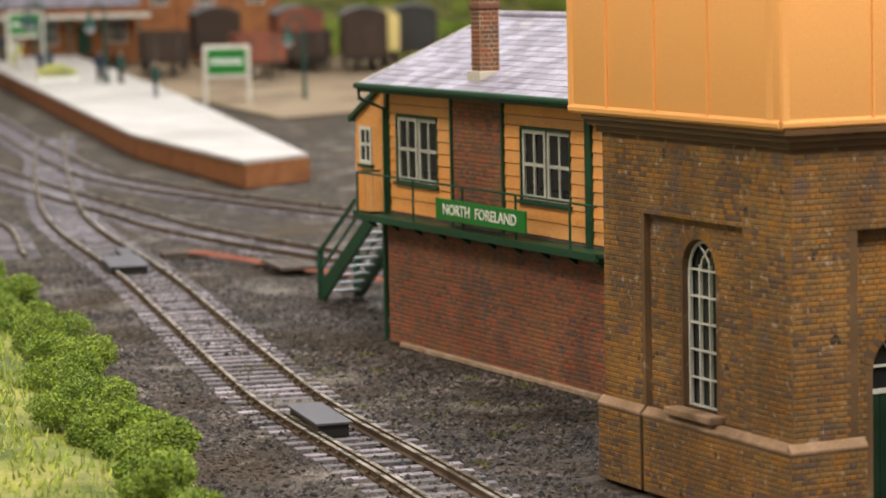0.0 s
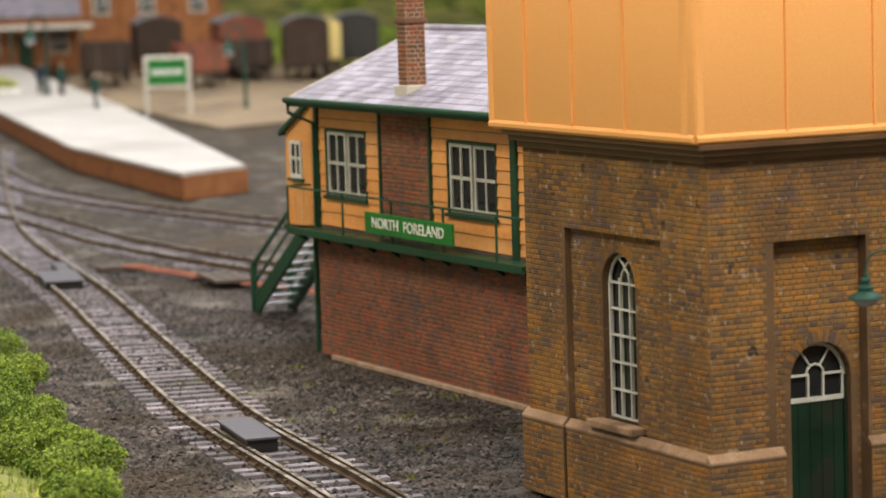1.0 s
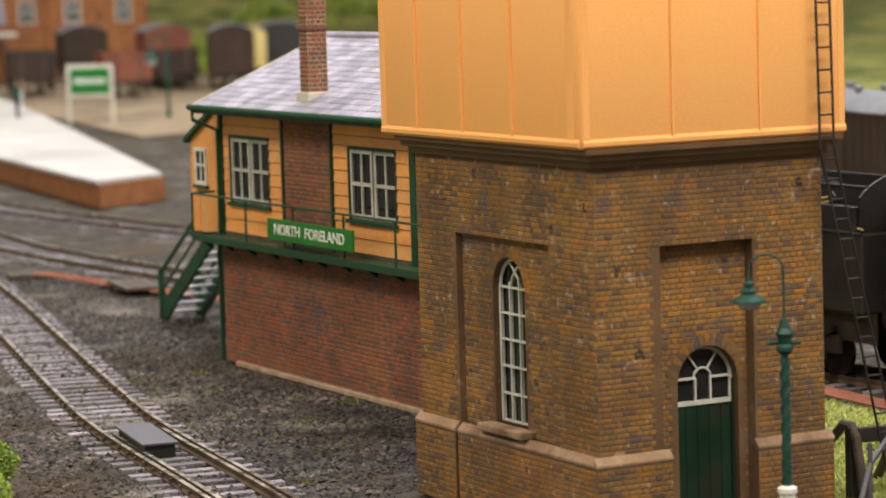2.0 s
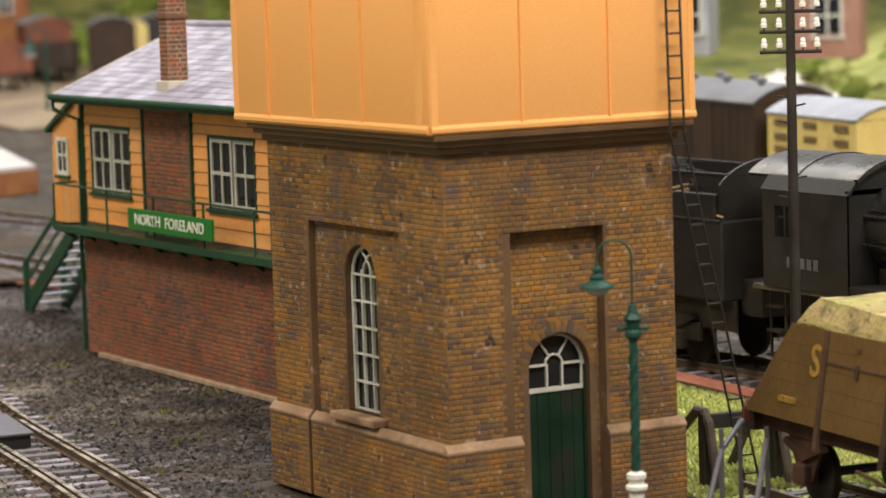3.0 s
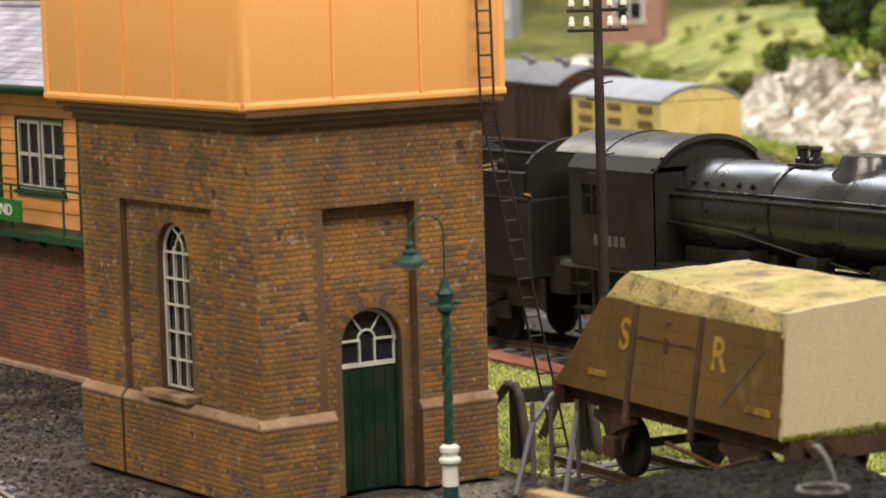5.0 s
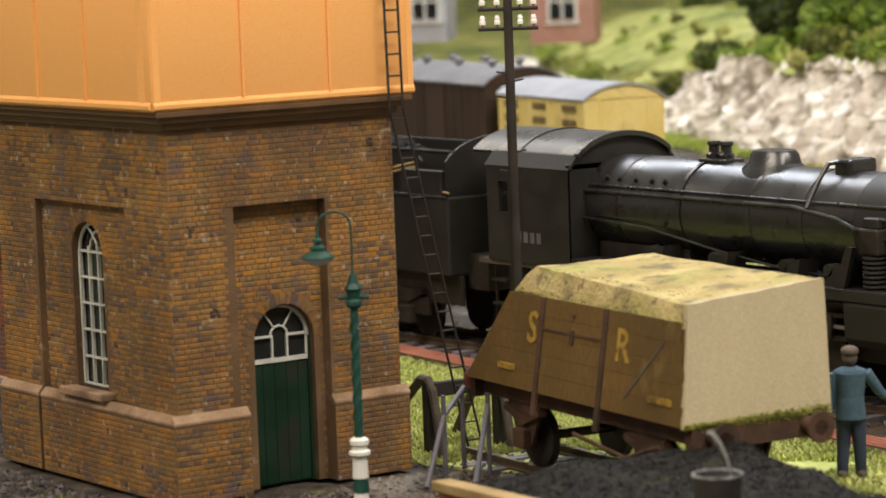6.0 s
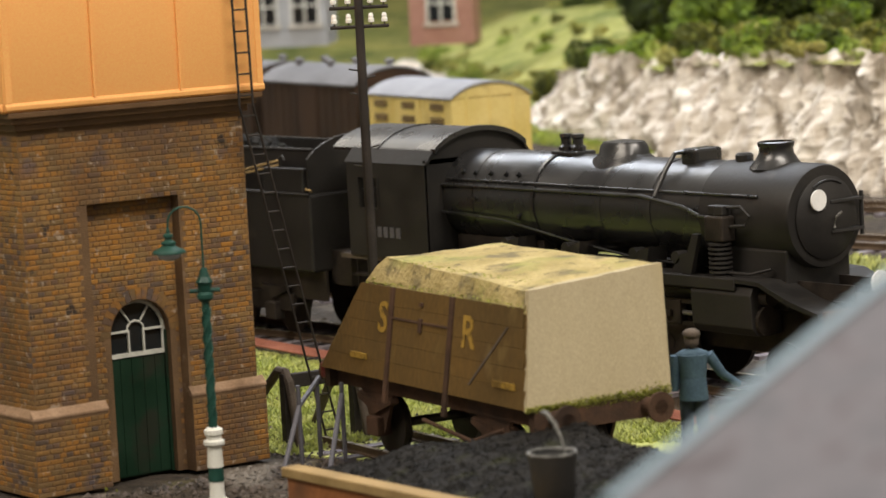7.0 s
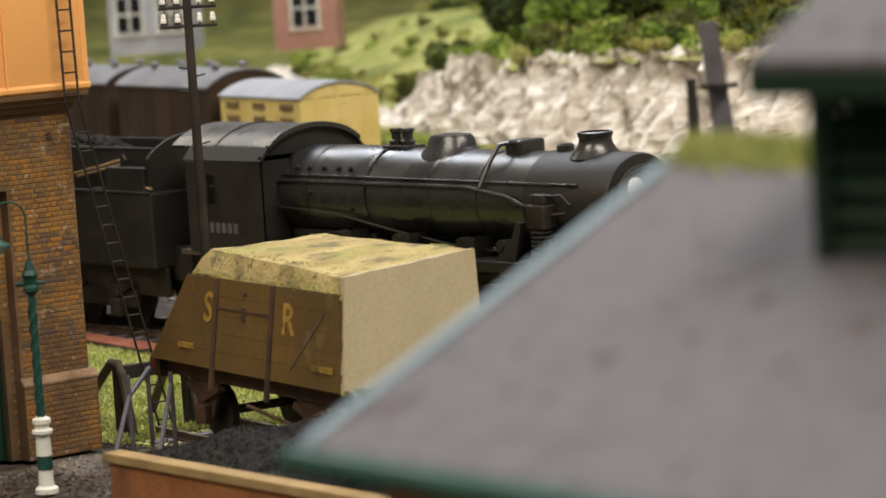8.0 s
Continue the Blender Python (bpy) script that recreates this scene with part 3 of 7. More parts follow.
    for x in (x0 + 0.10, x1 - 0.10):
        part("corner_strip", boxes((x - 0.06, x + 0.06, y0 - 0.014, y0 + 0.03, zb + 0.16, zt), bevel=0.008), "tank_paint", tank)
    for y in (5.24, 3.63, 1.95):
        part("seam", boxes((x0 - 0.045, x0 + 0.03, y - e / 2, y + e / 2, zb + 0.16, zt), bevel=0.008), "tank_paint", tank)
    for y in (y0 + 0.30, y1 - 0.10):
        part("corner_strip", boxes((x0 - 0.014, x0 + 0.03, y - 0.09, y + 0.09, zb + 0.16, zt), bevel=0.008), "tank_paint", tank)
    part("top_rim", boxes((x0 - 0.06, x1 + 0.06, y0 - 0.06, y1 + 0.06, zt - 0.02, zt + 0.1), bevel=0.02), "tank_paint", tank)
    # tall arched window
    win = part("window", boxes((0.40, 0.44, wy - wr + 0.01, wy + wr - 0.01, 1.57, 4.36)), "pane", t, "dark glass")
    bars = bmesh.new()
    for y, k in ((wy - 0.485, 0.03), (wy - 0.16, 0.014), (wy + 0.16, 0.014), (wy + 0.485, 0.03)):
        box(bars, 0.32, 0.38, y - k, y + k, 1.58, wz + (0.02 if k > 0.02 else 0.1))
    for z in (1.6, 2.06, 2.52, 2.97, 3.41, 3.85):
        box(bars, 0.325, 0.375, wy - 0.48, wy + 0.48, z - 0.016, z + 0.016)
    part("glazing", bars, "sash", win, "cream-painted glazing bars")
    part("window_head", tube([(0.35, y, z) for y, z in arch(wy, wz, 0.49)], 0.032), "sash", win)
    for s_ in (-1, 1):
        part("glazing", tube([(0.35, wy - 0.16 * s_, wz), (0.35, wy - 0.1 * s_, wz + 0.18), (0.35, wy + 0.06 * s_, wz + 0.34), (0.35, wy + 0.2 * s_, wz + 0.43)], 0.018), "sash", win)
    part("sill", boxes((-0.07, 0.32, 2.30, 3.80, 1.43, 1.56), bevel=0.025), "plinth_cap", win, "pinkish stone sill")
    # door with its fanlight
    door = part("door", boxes((1.73, 2.87, 0.50, 0.56, 0, 2.04)), "door_green", t, "dark green boarded door")
    for k in range(5):
        part("plank", boxes((1.74 + k * 0.226, 1.74 + k * 0.226 + 0.216, 0.485, 0.50, 0.02, 2.02), bevel=0.006), "door_green", door)
    part("frame", boxes((1.70, 1.77, 0.44, 0.50, 0, 2.42), (2.83, 2.90, 0.44, 0.50, 0, 2.42)), "door_green", door)
    fan = part("fanlight", boxes((1.70, 2.90, 0.53, 0.57, 2.04, 3.02)), "pane", door, "dark arched glass with white bars")
    fb = boxes((1.75, 2.85, 0.46, 0.52, 2.03, 2.10), (1.75, 2.14, 0.46, 0.51, 2.45, 2.485), (2.46, 2.85, 0.46, 0.51, 2.45, 2.485), (2.14, 2.17, 0.46, 0.51, 2.1, 2.48), (2.43, 2.46, 0.46, 0.51, 2.1, 2.48))
    tube([(x, 0.49, z) for x, z in arch(2.3, 2.42, 0.55)], 0.035, bm=fb)
    tube([(1.77, 0.49, 2.05), (1.76, 0.49, 2.45)], 0.035, bm=fb)
    tube([(2.83, 0.49, 2.05), (2.84, 0.49, 2.45)], 0.035, bm=fb)
    tube([(x, 0.49, z) for x, z in arch(2.3, 2.46, 0.17, 6)], 0.02, bm=fb)
    for a in (58, 122):
        c, s = math.cos(radians(a)), math.sin(radians(a))
        tube([(2.3 + 0.17 * c, 0.49, 2.46 + 0.17 * s), (2.3 + 0.53 * c, 0.49, 2.42 + 0.53 * s)], 0.018, bm=fb)
    part("glazing", fb, "sash", fan)
    return t


tower()

# ---- signal box ----
BOX = thing("signal_box", 0, 0, 0, 0, "brick signal box with orange weatherboards, green trim and slate roof", "signal box")
BX0, BX1, BY0, BY1 = 4.35, 10.4, 13.4, 24.25


def window_unit(parent, x, y0, y1, z0, z1, sashes=2):
    w = part("window", boxes((x + 0.06, x + 0.1, y0, y1, z0, z1)), "pane", parent, "dark panes in grey-white sashes")
    fr = boxes((x - 0.03, x + 0.1, y0 - 0.05, y0, z0 - 0.05, z1 + 0.05), (x - 0.03, x + 0.1, y1, y1 + 0.05, z0 - 0.05, z1 + 0.05), (x - 0.03, x + 0.1, y0, y1, z1, z1 + 0.05))
    part("frame", fr, "green", w)
    part("sill", boxes((x - 0.09, x + 0.1, y0 - 0.12, y1 + 0.12, z0 - 0.11, z0 - 0.03), bevel=0.01), "green", w)
    step = (y1 - y0) / sashes
    for k in range(sashes):
        a, b = y0 + k * step, y0 + (k + 1) * step
        o = x + (0.0 if k % 2 else 0.025)
        sb = boxes((o, o + 0.05, a + 0.02, a + 0.10, z0, z1), (o, o + 0.05, b - 0.10, b - 0.02, z0, z1), (o, o + 0.05, a + 0.1, b - 0.1, z0, z0 + 0.09), (o, o + 0.05, a + 0.1, b - 0.1, z1 - 0.08, z1))
        m = (a + b) / 2
        box(sb, o + 0.005, o + 0.045, m - 0.028, m + 0.028, z0 + 0.09, z1 - 0.08)
        zm = z0 + (z1 - z0) * 0.5
        box(sb, o + 0.005, o + 0.045, a + 0.1, b - 0.1, zm - 0.035, zm + 0.035)
        part("sash", sb, "sash", w, "weathered white sash")
    return w


def planks(parent, x, y0, y1, z0, z1, step=0.262):
    """Overlapping weatherboards on a face that looks along -x."""
    n = int(round((z1 - z0) / step))
    step = (z1 - z0) / n
    for k in range(n):
        z = z0 + k * step
        part("board", prism([(x, z + 0.02), (x - 0.042, z + 0.02), (x - 0.042, z + 0.035), (x - 0.018, z + step), (x, z + step)], y0, y1, "y"), "board", parent)


def signal_box():
    t = BOX
    x = BX0
    for row in ((x, x + 0.35, BY0, BY1, 0, 2.95), (BX1 - 0.35, BX1, BY0, BY1, 0, 2.95), (x + 0.35, BX1 - 0.35, BY0, BY0 + 0.35, 0, 2.95), (x + 0.35, BX1 - 0.35, BY1 - 0.35, BY1, 0, 2.95)):
        part("base_wall", boxes(row), "box_mortar", t)
    part("footing", boxes((x - 0.14, x, BY0, BY1 - 0.8, -0.05, 0.06), bevel=0.02), "lime", t)
    part("floor", boxes((x + 0.02, BX1, BY0, BY1, 2.95, 3.08)), "timber", t)
    xx = x + 0.08
    # Wall coloured dark so the gaps between boards read as shadow lines.
    part("upper_wall", boxes((xx, xx + 0.12, BY0, 15.25, 3.08, 6.2), (xx, xx + 0.12, 17.35, 21.6, 3.08, 6.2), (xx, xx + 0.12, 23.72, BY1, 3.08, 6.2), (xx, xx + 0.12, 15.25, 17.42, 3.08, 3.84), (xx, xx + 0.12, 21.6, 23.72, 3.08, 3.84), (xx, xx + 0.12, 15.25, 17.42, 5.32, 6.2), (xx, xx + 0.12, 21.6, 23.72, 5.32, 6.2), (BX1 - 0.2, BX1, BY0, BY1, 3.08, 6.2), (xx + 0.12, BX1 - 0.2, BY0, BY0 + 0.15, 3.08, 6.2), (xx + 0.12, BX1 - 0.2, BY1 - 0.15, BY1, 3.08, 6.2)), "timber", t)
    # boards round the windows, in bays
    for y0, y1, z0, z1 in ((14.5, 18.2, 3.08, 3.72), (20.8, 24.12, 3.08, 3.72), (14.5, 15.20, 3.72, 5.38), (17.47, 18.2, 3.72, 5.38), (20.8, 21.55, 3.72, 5.38), (23.77, 24.12, 3.72, 5.38), (14.5, 18.2, 5.38, 6.05), (20.8, 24.12, 5.38, 6.05), (13.45, 14.25, 3.08, 6.05)):
        planks(t, xx, y0, y1, z0, z1)
    for y0, y1 in ((14.25, 14.5), (20.70, 20.8), (18.2, 18.28), (24.12, 24.28)):
        part("post", boxes((xx - 0.1, xx, y0, y1, 3.02, 6.1), bevel=0.012), "green", t)
    part("stack_panel", boxes((xx - 0.05, xx, 18.28, 20.70, 3.08, 6.1)), "box_mortar", t)
    window_unit(t, xx - 0.02, 15.25, 17.42, 3.84, 5.32)
    window_unit(t, xx - 0.02, 21.6, 23.72, 3.84, 5.32)
    # walkway and handrail
    wk = part("walkway", boxes((3.86, x + 0.02, BY0 - 0.2, 24.9, 2.93, 3.02), (3.84, 3.92, BY0 - 0.2, 24.9, 2.86, 3.03), bevel=0.012), "green", t)
    for y in np.arange(13.6, 24.9, 1.25):
        part("bracket", prism([(3.92, 2.93), (x, 2.93), (x, 2.62)], float(y), float(y) + 0.08), "green", wk)
    for y in (14.32, 16.73, 19.27, 21.82, 24.9):
        part("rail_post", rods(((3.88, y, 3.0), (3.88, y, 4.0), 0.028), n=8), "green", wk)
    part("handrail", rods(((3.88, 13.2, 3.98), (3.88, 24.9, 3.98), 0.026), n=8), "green", wk)
    part("handrail", rods(((3.88, 24.9, 3.98), (6.3, 24.9, 3.98), 0.026), n=8), "green", wk)
    part("landing", boxes((3.86, 6.4, BY1 + 0.02, 24.9, 2.93, 3.02), bevel=0.01), "green", wk)
    # roof
    ex, ez, rx, rz = 3.85, 6.10, 7.35, 7.58
    g0, g1 = BY0 - 0.3, BY1 + 0.28
    part("gable", prism([(xx, 6.1), (BX1, 6.1), (rx, rz - 0.1)], BY1 - 0.15, BY1), "board", t)
    part("gable", prism([(xx, 6.1), (BX1, 6.1), (rx, rz - 0.1)], BY0, BY0 + 0.15), "board", t)
    roof = part("roof", prism([(ex, ez - 0.07), (rx, rz - 0.07), (2 * rx - ex, ez - 0.07), (2 * rx - ex, ez), (rx, rz), (ex, ez)], g0, g1), "slate", t, "mottled lilac-grey slate roof")
    slope = Vector((rx - ex, 0, rz - ez))
    length = slope.length
    slope.normalize()
    up_ = Vector((-slope.z, 0, slope.x))
    rnd = random.Random(9)
    me = {}
    verts, faces = [], []
    rows, wide, count = 15, 0.40, 0
    for r in range(rows):
        y = g0 + (0.0 if r % 2 else -wide / 2)
        while y < g1 - 0.02:
            a, b = max(y, g0), min(y + wide - 0.012, g1)
            y += wide
            if b - a < 0.06:
                continue
            lo = slope * (r * length / rows - 0.02) + up_ * (0.014 + rnd.uniform(0, 0.006))
            hi = slope * (min((r + 1) * length / rows, length) + 0.0) + up_ * 0.005
            base = Vector((ex, 0, ez))
            q = [base + lo + Vector((0, a, 0)), base + lo + Vector((0, b, 0)), base + hi + Vector((0, b, 0)), base + hi + Vector((0, a, 0))]
            if b > 16.0 and r < 14 and abs(b - a - wide + 0.012) < 1e-6 and count < 290:
                key = "slate"
                mid = sum(q, Vector()) / 4
                if key not in me:
                    v = [p - mid for p in q] + [p - mid - up_ * 0.014 for p in q]
                    m_ = bpy.data.meshes.new("slate")
                    m_.from_pydata(v, [], [(0, 1, 2, 3), (4, 5, 1, 0), (5, 6, 2, 1), (6, 7, 3, 2), (7, 4, 0, 3)])
                    m_.materials.append(M["slate"])
                    me[key] = m_
                ob = new("slate", me[key])
                ob.location, ob.parent = mid, roof
                count += 1
            else:
                k = len(verts)
                verts += q + [p - up_ * 0.014 for p in q]
                faces += [(k, k + 1, k + 2, k + 3), (k + 4, k + 5, k + 1, k), (k + 5, k + 6, k + 2, k + 1), (k + 6, k + 7, k + 3, k + 2), (k + 7, k + 4, k, k + 3)]
    part("slate_rest", (verts, faces), "slate", roof, kind="stuff")
    part("ridge_tiles", rods(((rx, g0, rz + 0.02), (rx, g1, rz + 0.02), 0.09), n=10), "slate", roof)
    part("verge", prism([(ex, ez - 0.16), (rx, rz - 0.16), (2 * rx - ex, ez - 0.16), (2 * rx - ex, ez + 0.02), (rx, rz + 0.03), (ex, ez + 0.02)], g1, g1 + 0.05), "lead", roof, "pale weathered verge")
    part("fascia", boxes((ex - 0.02, ex + 0.06, g0, g1, ez - 0.2, ez - 0.02)), "green", roof)
    gut = part("gutter", rods(((ex - 0.07, g0, ez - 0.06), (ex - 0.07, g1 + 0.1, ez - 0.06), 0.075), n=10), "green", roof)
    part("downpipe", tube([(ex - 0.05, g1 - 0.02, ez - 0.1), (ex - 0.05, g1 - 0.02, ez - 0.35), (xx - 0.12, 24.22, ez - 0.62), (xx - 0.14, 24.22, 3.0), (x - 0.08, 24.28, 2.6), (x - 0.08, 24.28, 0.05)], 0.05), "green", roof)
    # chimney out of the front wall
    ch = part("chimney", boxes((4.36, 4.82, 19.2, 19.64, 6.0, 8.9)), "lime", t, "red brick chimney stack")
    part("band", boxes((4.31, 4.87, 19.15, 19.69, 7.86, 7.96), bevel=0.015), "box_brick", ch)
    part("flashing", boxes((4.28, 4.98, 19.1, 19.74, 6.15, 6.5), bevel=0.02), "lead", ch, "cream lead flashing")
    # name board
    sg = part("name_board", boxes((3.74, 3.80, 16.05, 20.35, 3.22, 3.69), bevel=0.012), "sign_green", t, "green board with white lettering")
    m = Matrix.Translation((3.74, 18.2, 3.455)) @ Matrix.Rotation(radians(-90), 4, "Z") @ Matrix.Rotation(radians(90), 4, "X") @ Matrix.Diagonal((1.16, 1, 1, 1))
    writing("NORTH  FORELAND", 0.335, "lettering", "white", sg, m, "white station lettering", 0.012)
    for y in (16.8, 19.3):
        part("hanger", boxes((3.80, 3.88, y, y + 0.06, 3.2, 3.6)), "green", sg)
    # porch at the head of the stairs
    p = part("porch", prism([(BY1 + 0.02, 2.95), (26.3, 2.95), (26.3, 5.2), (BY1 + 0.02, 6.1)], 4.5, 6.4, "x"), "board", t, "orange boarded porch")
    part("porch_roof", prism([(BY1 + 0.02, 6.12), (26.5, 5.08), (26.5, 5.2), (BY1 + 0.02, 6.26)], 4.38, 6.5, "x"), "green", p)
    for k in range(4):
        part("board", boxes((4.47, 4.5, BY1 + 0.06 + k * 0.5, BY1 + 0.53 + k * 0.5, 2.97, 5.9 - k * 0.22 - 0.45 * (k > 0))), "board", p)
    pw = part("porch_window", boxes((4.455, 4.47, 25.36, 25.88, 4.19, 4.95)), "pane", p)
    part("frame", boxes((4.42, 4.47, 25.28, 25.36, 4.1, 5.0), (4.42, 4.47, 25.86, 25.94, 4.1, 5.0), (4.42, 4.47, 25.36, 25.86, 4.92, 5.0), (4.42, 4.47, 25.36, 25.86, 4.1, 4.2), (4.43, 4.465, 25.58, 25.64, 4.2, 4.92), (4.43, 4.465, 25.36, 25.86, 4.55, 4.61)), "white", pw)
    part("sill", boxes((4.38, 4.47, 25.2, 26.0, 4.03, 4.1)), "green", pw)
    part("floor_beam", boxes((4.4, 6.5, BY1, 26.4, 2.82, 2.95)), "green", p)
    return t


signal_box()


def stairs():
    t = thing("staircase", 0, 0, 0, 0, "green timber stair up to the signal box door", "stairs")
    x0, x1, ya, yb = 6.25, 7.3, 28.6, 32.7
    n = 12
    for k in range(n):
        y, z = yb - (yb - ya) * (k + 0.5) / n, 2.97 * (k + 1) / (n + 0.0)
        part("tread", boxes((x0 + 0.06, x1 - 0.06, y - 0.16, y + 0.16, z - 0.05, z), bevel=0.01), "grey_stone", t, "pale worn tread")
    for x in (x0, x1):
        part("stringer", prism([(yb + 0.2, 0), (yb - 0.2, 0), (ya, 2.7), (ya, 3.05), (ya + 0.1, 3.05), (yb + 0.2, 0.3)], x - 0.04, x + 0.04, "x"), "green", t)
        part("newel", boxes((x - 0.07, x + 0.07, yb, yb + 0.14, 0, 1.35), bevel=0.01), "green", t)
        part("handrail", prism([(yb + 0.1, 1.2), (yb + 0.1, 1.32), (yb - 2.3, 2.85), (yb - 2.3, 2.73)], x - 0.035, x + 0.035, "x"), "green", t)
        part("mid_rail", prism([(yb + 0.1, 0.7), (yb + 0.1, 0.78), (yb - 3.1, 2.88), (yb - 3.1, 2.8)], x - 0.025, x + 0.025, "x"), "green", t)
    part("landing", boxes((6.15, 7.4, 26.4, ya, 2.88, 3.0), bevel=0.01), "green", t)
    for x in (6.2, 7.25):
        part("support", boxes((x - 0.06, x + 0.06, 28.4, 28.52, 0, 2.88)), "green", t)


stairs()

# ---- locomotive ----
LX, LY = 14.2, 6.2


def wheel(parent, name, x, y, r, mat="gear", spokes=12):
    w = part(name, lathe([(r * 0.84, -0.06), (r * 1.04, -0.07), (r * 1.04, -0.045), (r, -0.04), (r, 0.06), (r * 0.84, 0.06)], 28, "y", (x, y, r)), mat, parent, smooth=True)
    s = -1 if y < 0 else 1
    bm = rods(((x, y - 0.07, r), (x, y + 0.07, r), r * 0.22), n=14)
    for k in range(spokes):
        a = 2 * math.pi * k / spokes
        cyl(bm, (x + 0.15 * r * math.cos(a), y, r + 0.15 * r * math.sin(a)), (x + 0.9 * r * math.cos(a), y, r + 0.9 * r * math.sin(a)), 0.035, n=6)
    part("spokes", bm, mat, w)
    return w


def locomotive():
    t = thing("steam_locomotive", LX, LY, RAIL, -90, "grimy black heavy goods steam locomotive on the running line", "locomotive")
    zc, R = 3.25, 0.93
    # boiler in barrel lengths, smokebox, firebox
    b = part("boiler", lathe([(0.3, -0.02), (0.97, 0), (0.97, 2.9), (0.945, 2.95), (0.93, 7.75), (0.3, 7.78)], 48, "x", (0, 0, zc)), "loco_black", t, smooth=True)
    for x in (0.95, 2.9, 4.9, 6.35, 7.72):
        part("band", lathe([(0.93, -0.05), (0.983 if x < 3 else 0.95, -0.045), (0.983 if x < 3 else 0.95, 0.045), (0.93, 0.05)], 48, "x", (x, 0, zc)), "loco_black", b, smooth=True)
    sm = part("smokebox", lathe([(0.3, 7.75), (0.95, 7.76), (0.95, 10.02), (0.92, 10.09), (0.79, 10.11), (0.2, 10.1)], 48, "x", (0, 0, zc)), "loco_matt", t, smooth=True)
    dr = part("smokebox_door", lathe([(0.76, 10.10), (0.76, 10.14), (0.71, 10.17), (0.45, 10.27), (0.05, 10.33)], 40, "x", (0, 0, zc - 0.02)), "loco_matt", sm, smooth=True)
    for z in (0.27, -0.27):
        part("hinge", boxes((10.12, 10.32, -0.05, 0.78, zc + z - 0.03, zc + z + 0.03), bevel=0.01), "loco_black", dr)
    part("hinge_post", rods(((10.25, 0.78, zc - 0.4), (10.25, 0.78, zc + 0.4), 0.04), n=8), "loco_black", dr)
    part("dart", tube([(10.36, -0.03, zc - 0.2), (10.37, 0, zc), (10.4, 0.12, zc + 0.08)], 0.03), "steel", dr)
    part("handrail", tube([(10.2, 0.66 * math.cos(radians(a)), zc + 0.66 * math.sin(radians(a))) for a in range(60, 125, 8)], 0.02), "loco_black", dr)
    part("disc", rods(((10.3, -0.36, zc + 0.33), (10.33, -0.36, zc + 0.33), 0.19), n=24), "porcelain", sm, "white headcode disc")
    # mountings
    part("chimney", lathe([(0.52, zc + 0.84), (0.40, zc + 0.98), (0.33, zc + 1.1), (0.31, zc + 1.2), (0.335, zc + 1.25), (0.345, zc + 1.31), (0.30, zc + 1.33), (0.27, zc + 1.15)], 28, "z", (8.9, 0, 0)), "loco_black", sm, smooth=True)
    dm = lathe([(0.85, zc + 0.62), (0.72, zc + 0.88), (0.58, zc + 0.98), (0.54, zc + 1.14), (0.47, zc + 1.22), (0.2, zc + 1.25)], 28, "z")
    bmesh.ops.scale(dm, vec=(1.0, 0.75, 1), verts=dm.verts)
    bmesh.ops.translate(dm, vec=(4.65, 0, 0), verts=dm.verts)
    part("dome", dm, "loco_black", b, smooth=True)
    for dx in (-0.2, 0.16):
        part("safety_valve", lathe([(0.16, zc + 0.85), (0.16, zc + 1.08), (0.11, zc + 1.12), (0.11, zc + 1.24), (0.14, zc + 1.27), (0.13, zc + 1.33)], 14, "z", (3.1 + dx, 0, 0)), "loco_black", b, smooth=True)
    part("valve_base", boxes((2.7, 3.5, -0.26, 0.26, zc + 0.85, zc + 1.0), bevel=0.03), "loco_black", b)
    part("top_feed", boxes((6.65, 7.1, -0.34, 0.34, zc + 0.8, zc + 1.16), bevel=0.06), "loco_black", b)
    part("feed_pipe", tube([(6.75, -0.3, zc + 1.1), (6.7, -0.52, zc + 1.08), (6.66, -0.72, zc + 0.8), (6.6, -0.99, zc + 0.3)], 0.045), "loco_black", b)
    part("snifting_valve", lathe([(0.17, zc + 0.85), (0.17, zc + 1.05), (0.13, zc + 1.09)], 14, "z", (8.05, 0, 0)), "loco_black", b)
    part("handrail", rods(((0.1, -0.93, zc + 0.42), (9.3, -0.90, zc + 0.40), 0.026), n=8), "loco_black", b)
    part("handrail", rods(((0.1, 0.93, zc + 0.42), (9.3, 0.90, zc + 0.40), 0.026), n=8), "loco_black", b)
    for x in (1.4, 2.6, 4.2, 5.8, 7.4, 9.1):
        part("rail_knob", rods(((x, -0.84, zc + 0.40), (x, -0.96, zc + 0.41), 0.035), n=8), "loco_black", b)
    for x in (0.55, 0.95, 1.45, 1.95, 2.35):
        part("washout_plug", rods(((x, -0.80, zc + 0.55), (x, -0.88, zc + 0.6), 0.055), n=10), "loco_black", b)
    for x, z in ((1.1, 0.05), (2.5, -0.25)):
        part("washout_plug", rods(((x, -0.96, zc + z), (x, -1.02, zc + z), 0.045), n=10), "loco_black", b)
    part("ejector_pipe", tube([(0, -0.98, zc + 0.3), (2.5, -1.0, zc + 0.3), (6.2, -0.98, zc + 0.3), (7.4, -1.02, zc + 0.15), (7.9, -1.04, zc + 0.0), (8.6, -1.05, zc - 0.02)], 0.04), "loco_black", b)
    part("sand_pipe", tube([(0.0, -1.02, zc - 0.25), (2.0, -1.0, zc - 0.35), (4.0, -0.97, zc - 0.65), (6.0, -0.92, zc - 0.9), (8.4, -0.88, zc - 0.97)], 0.026), "loco_black", b)
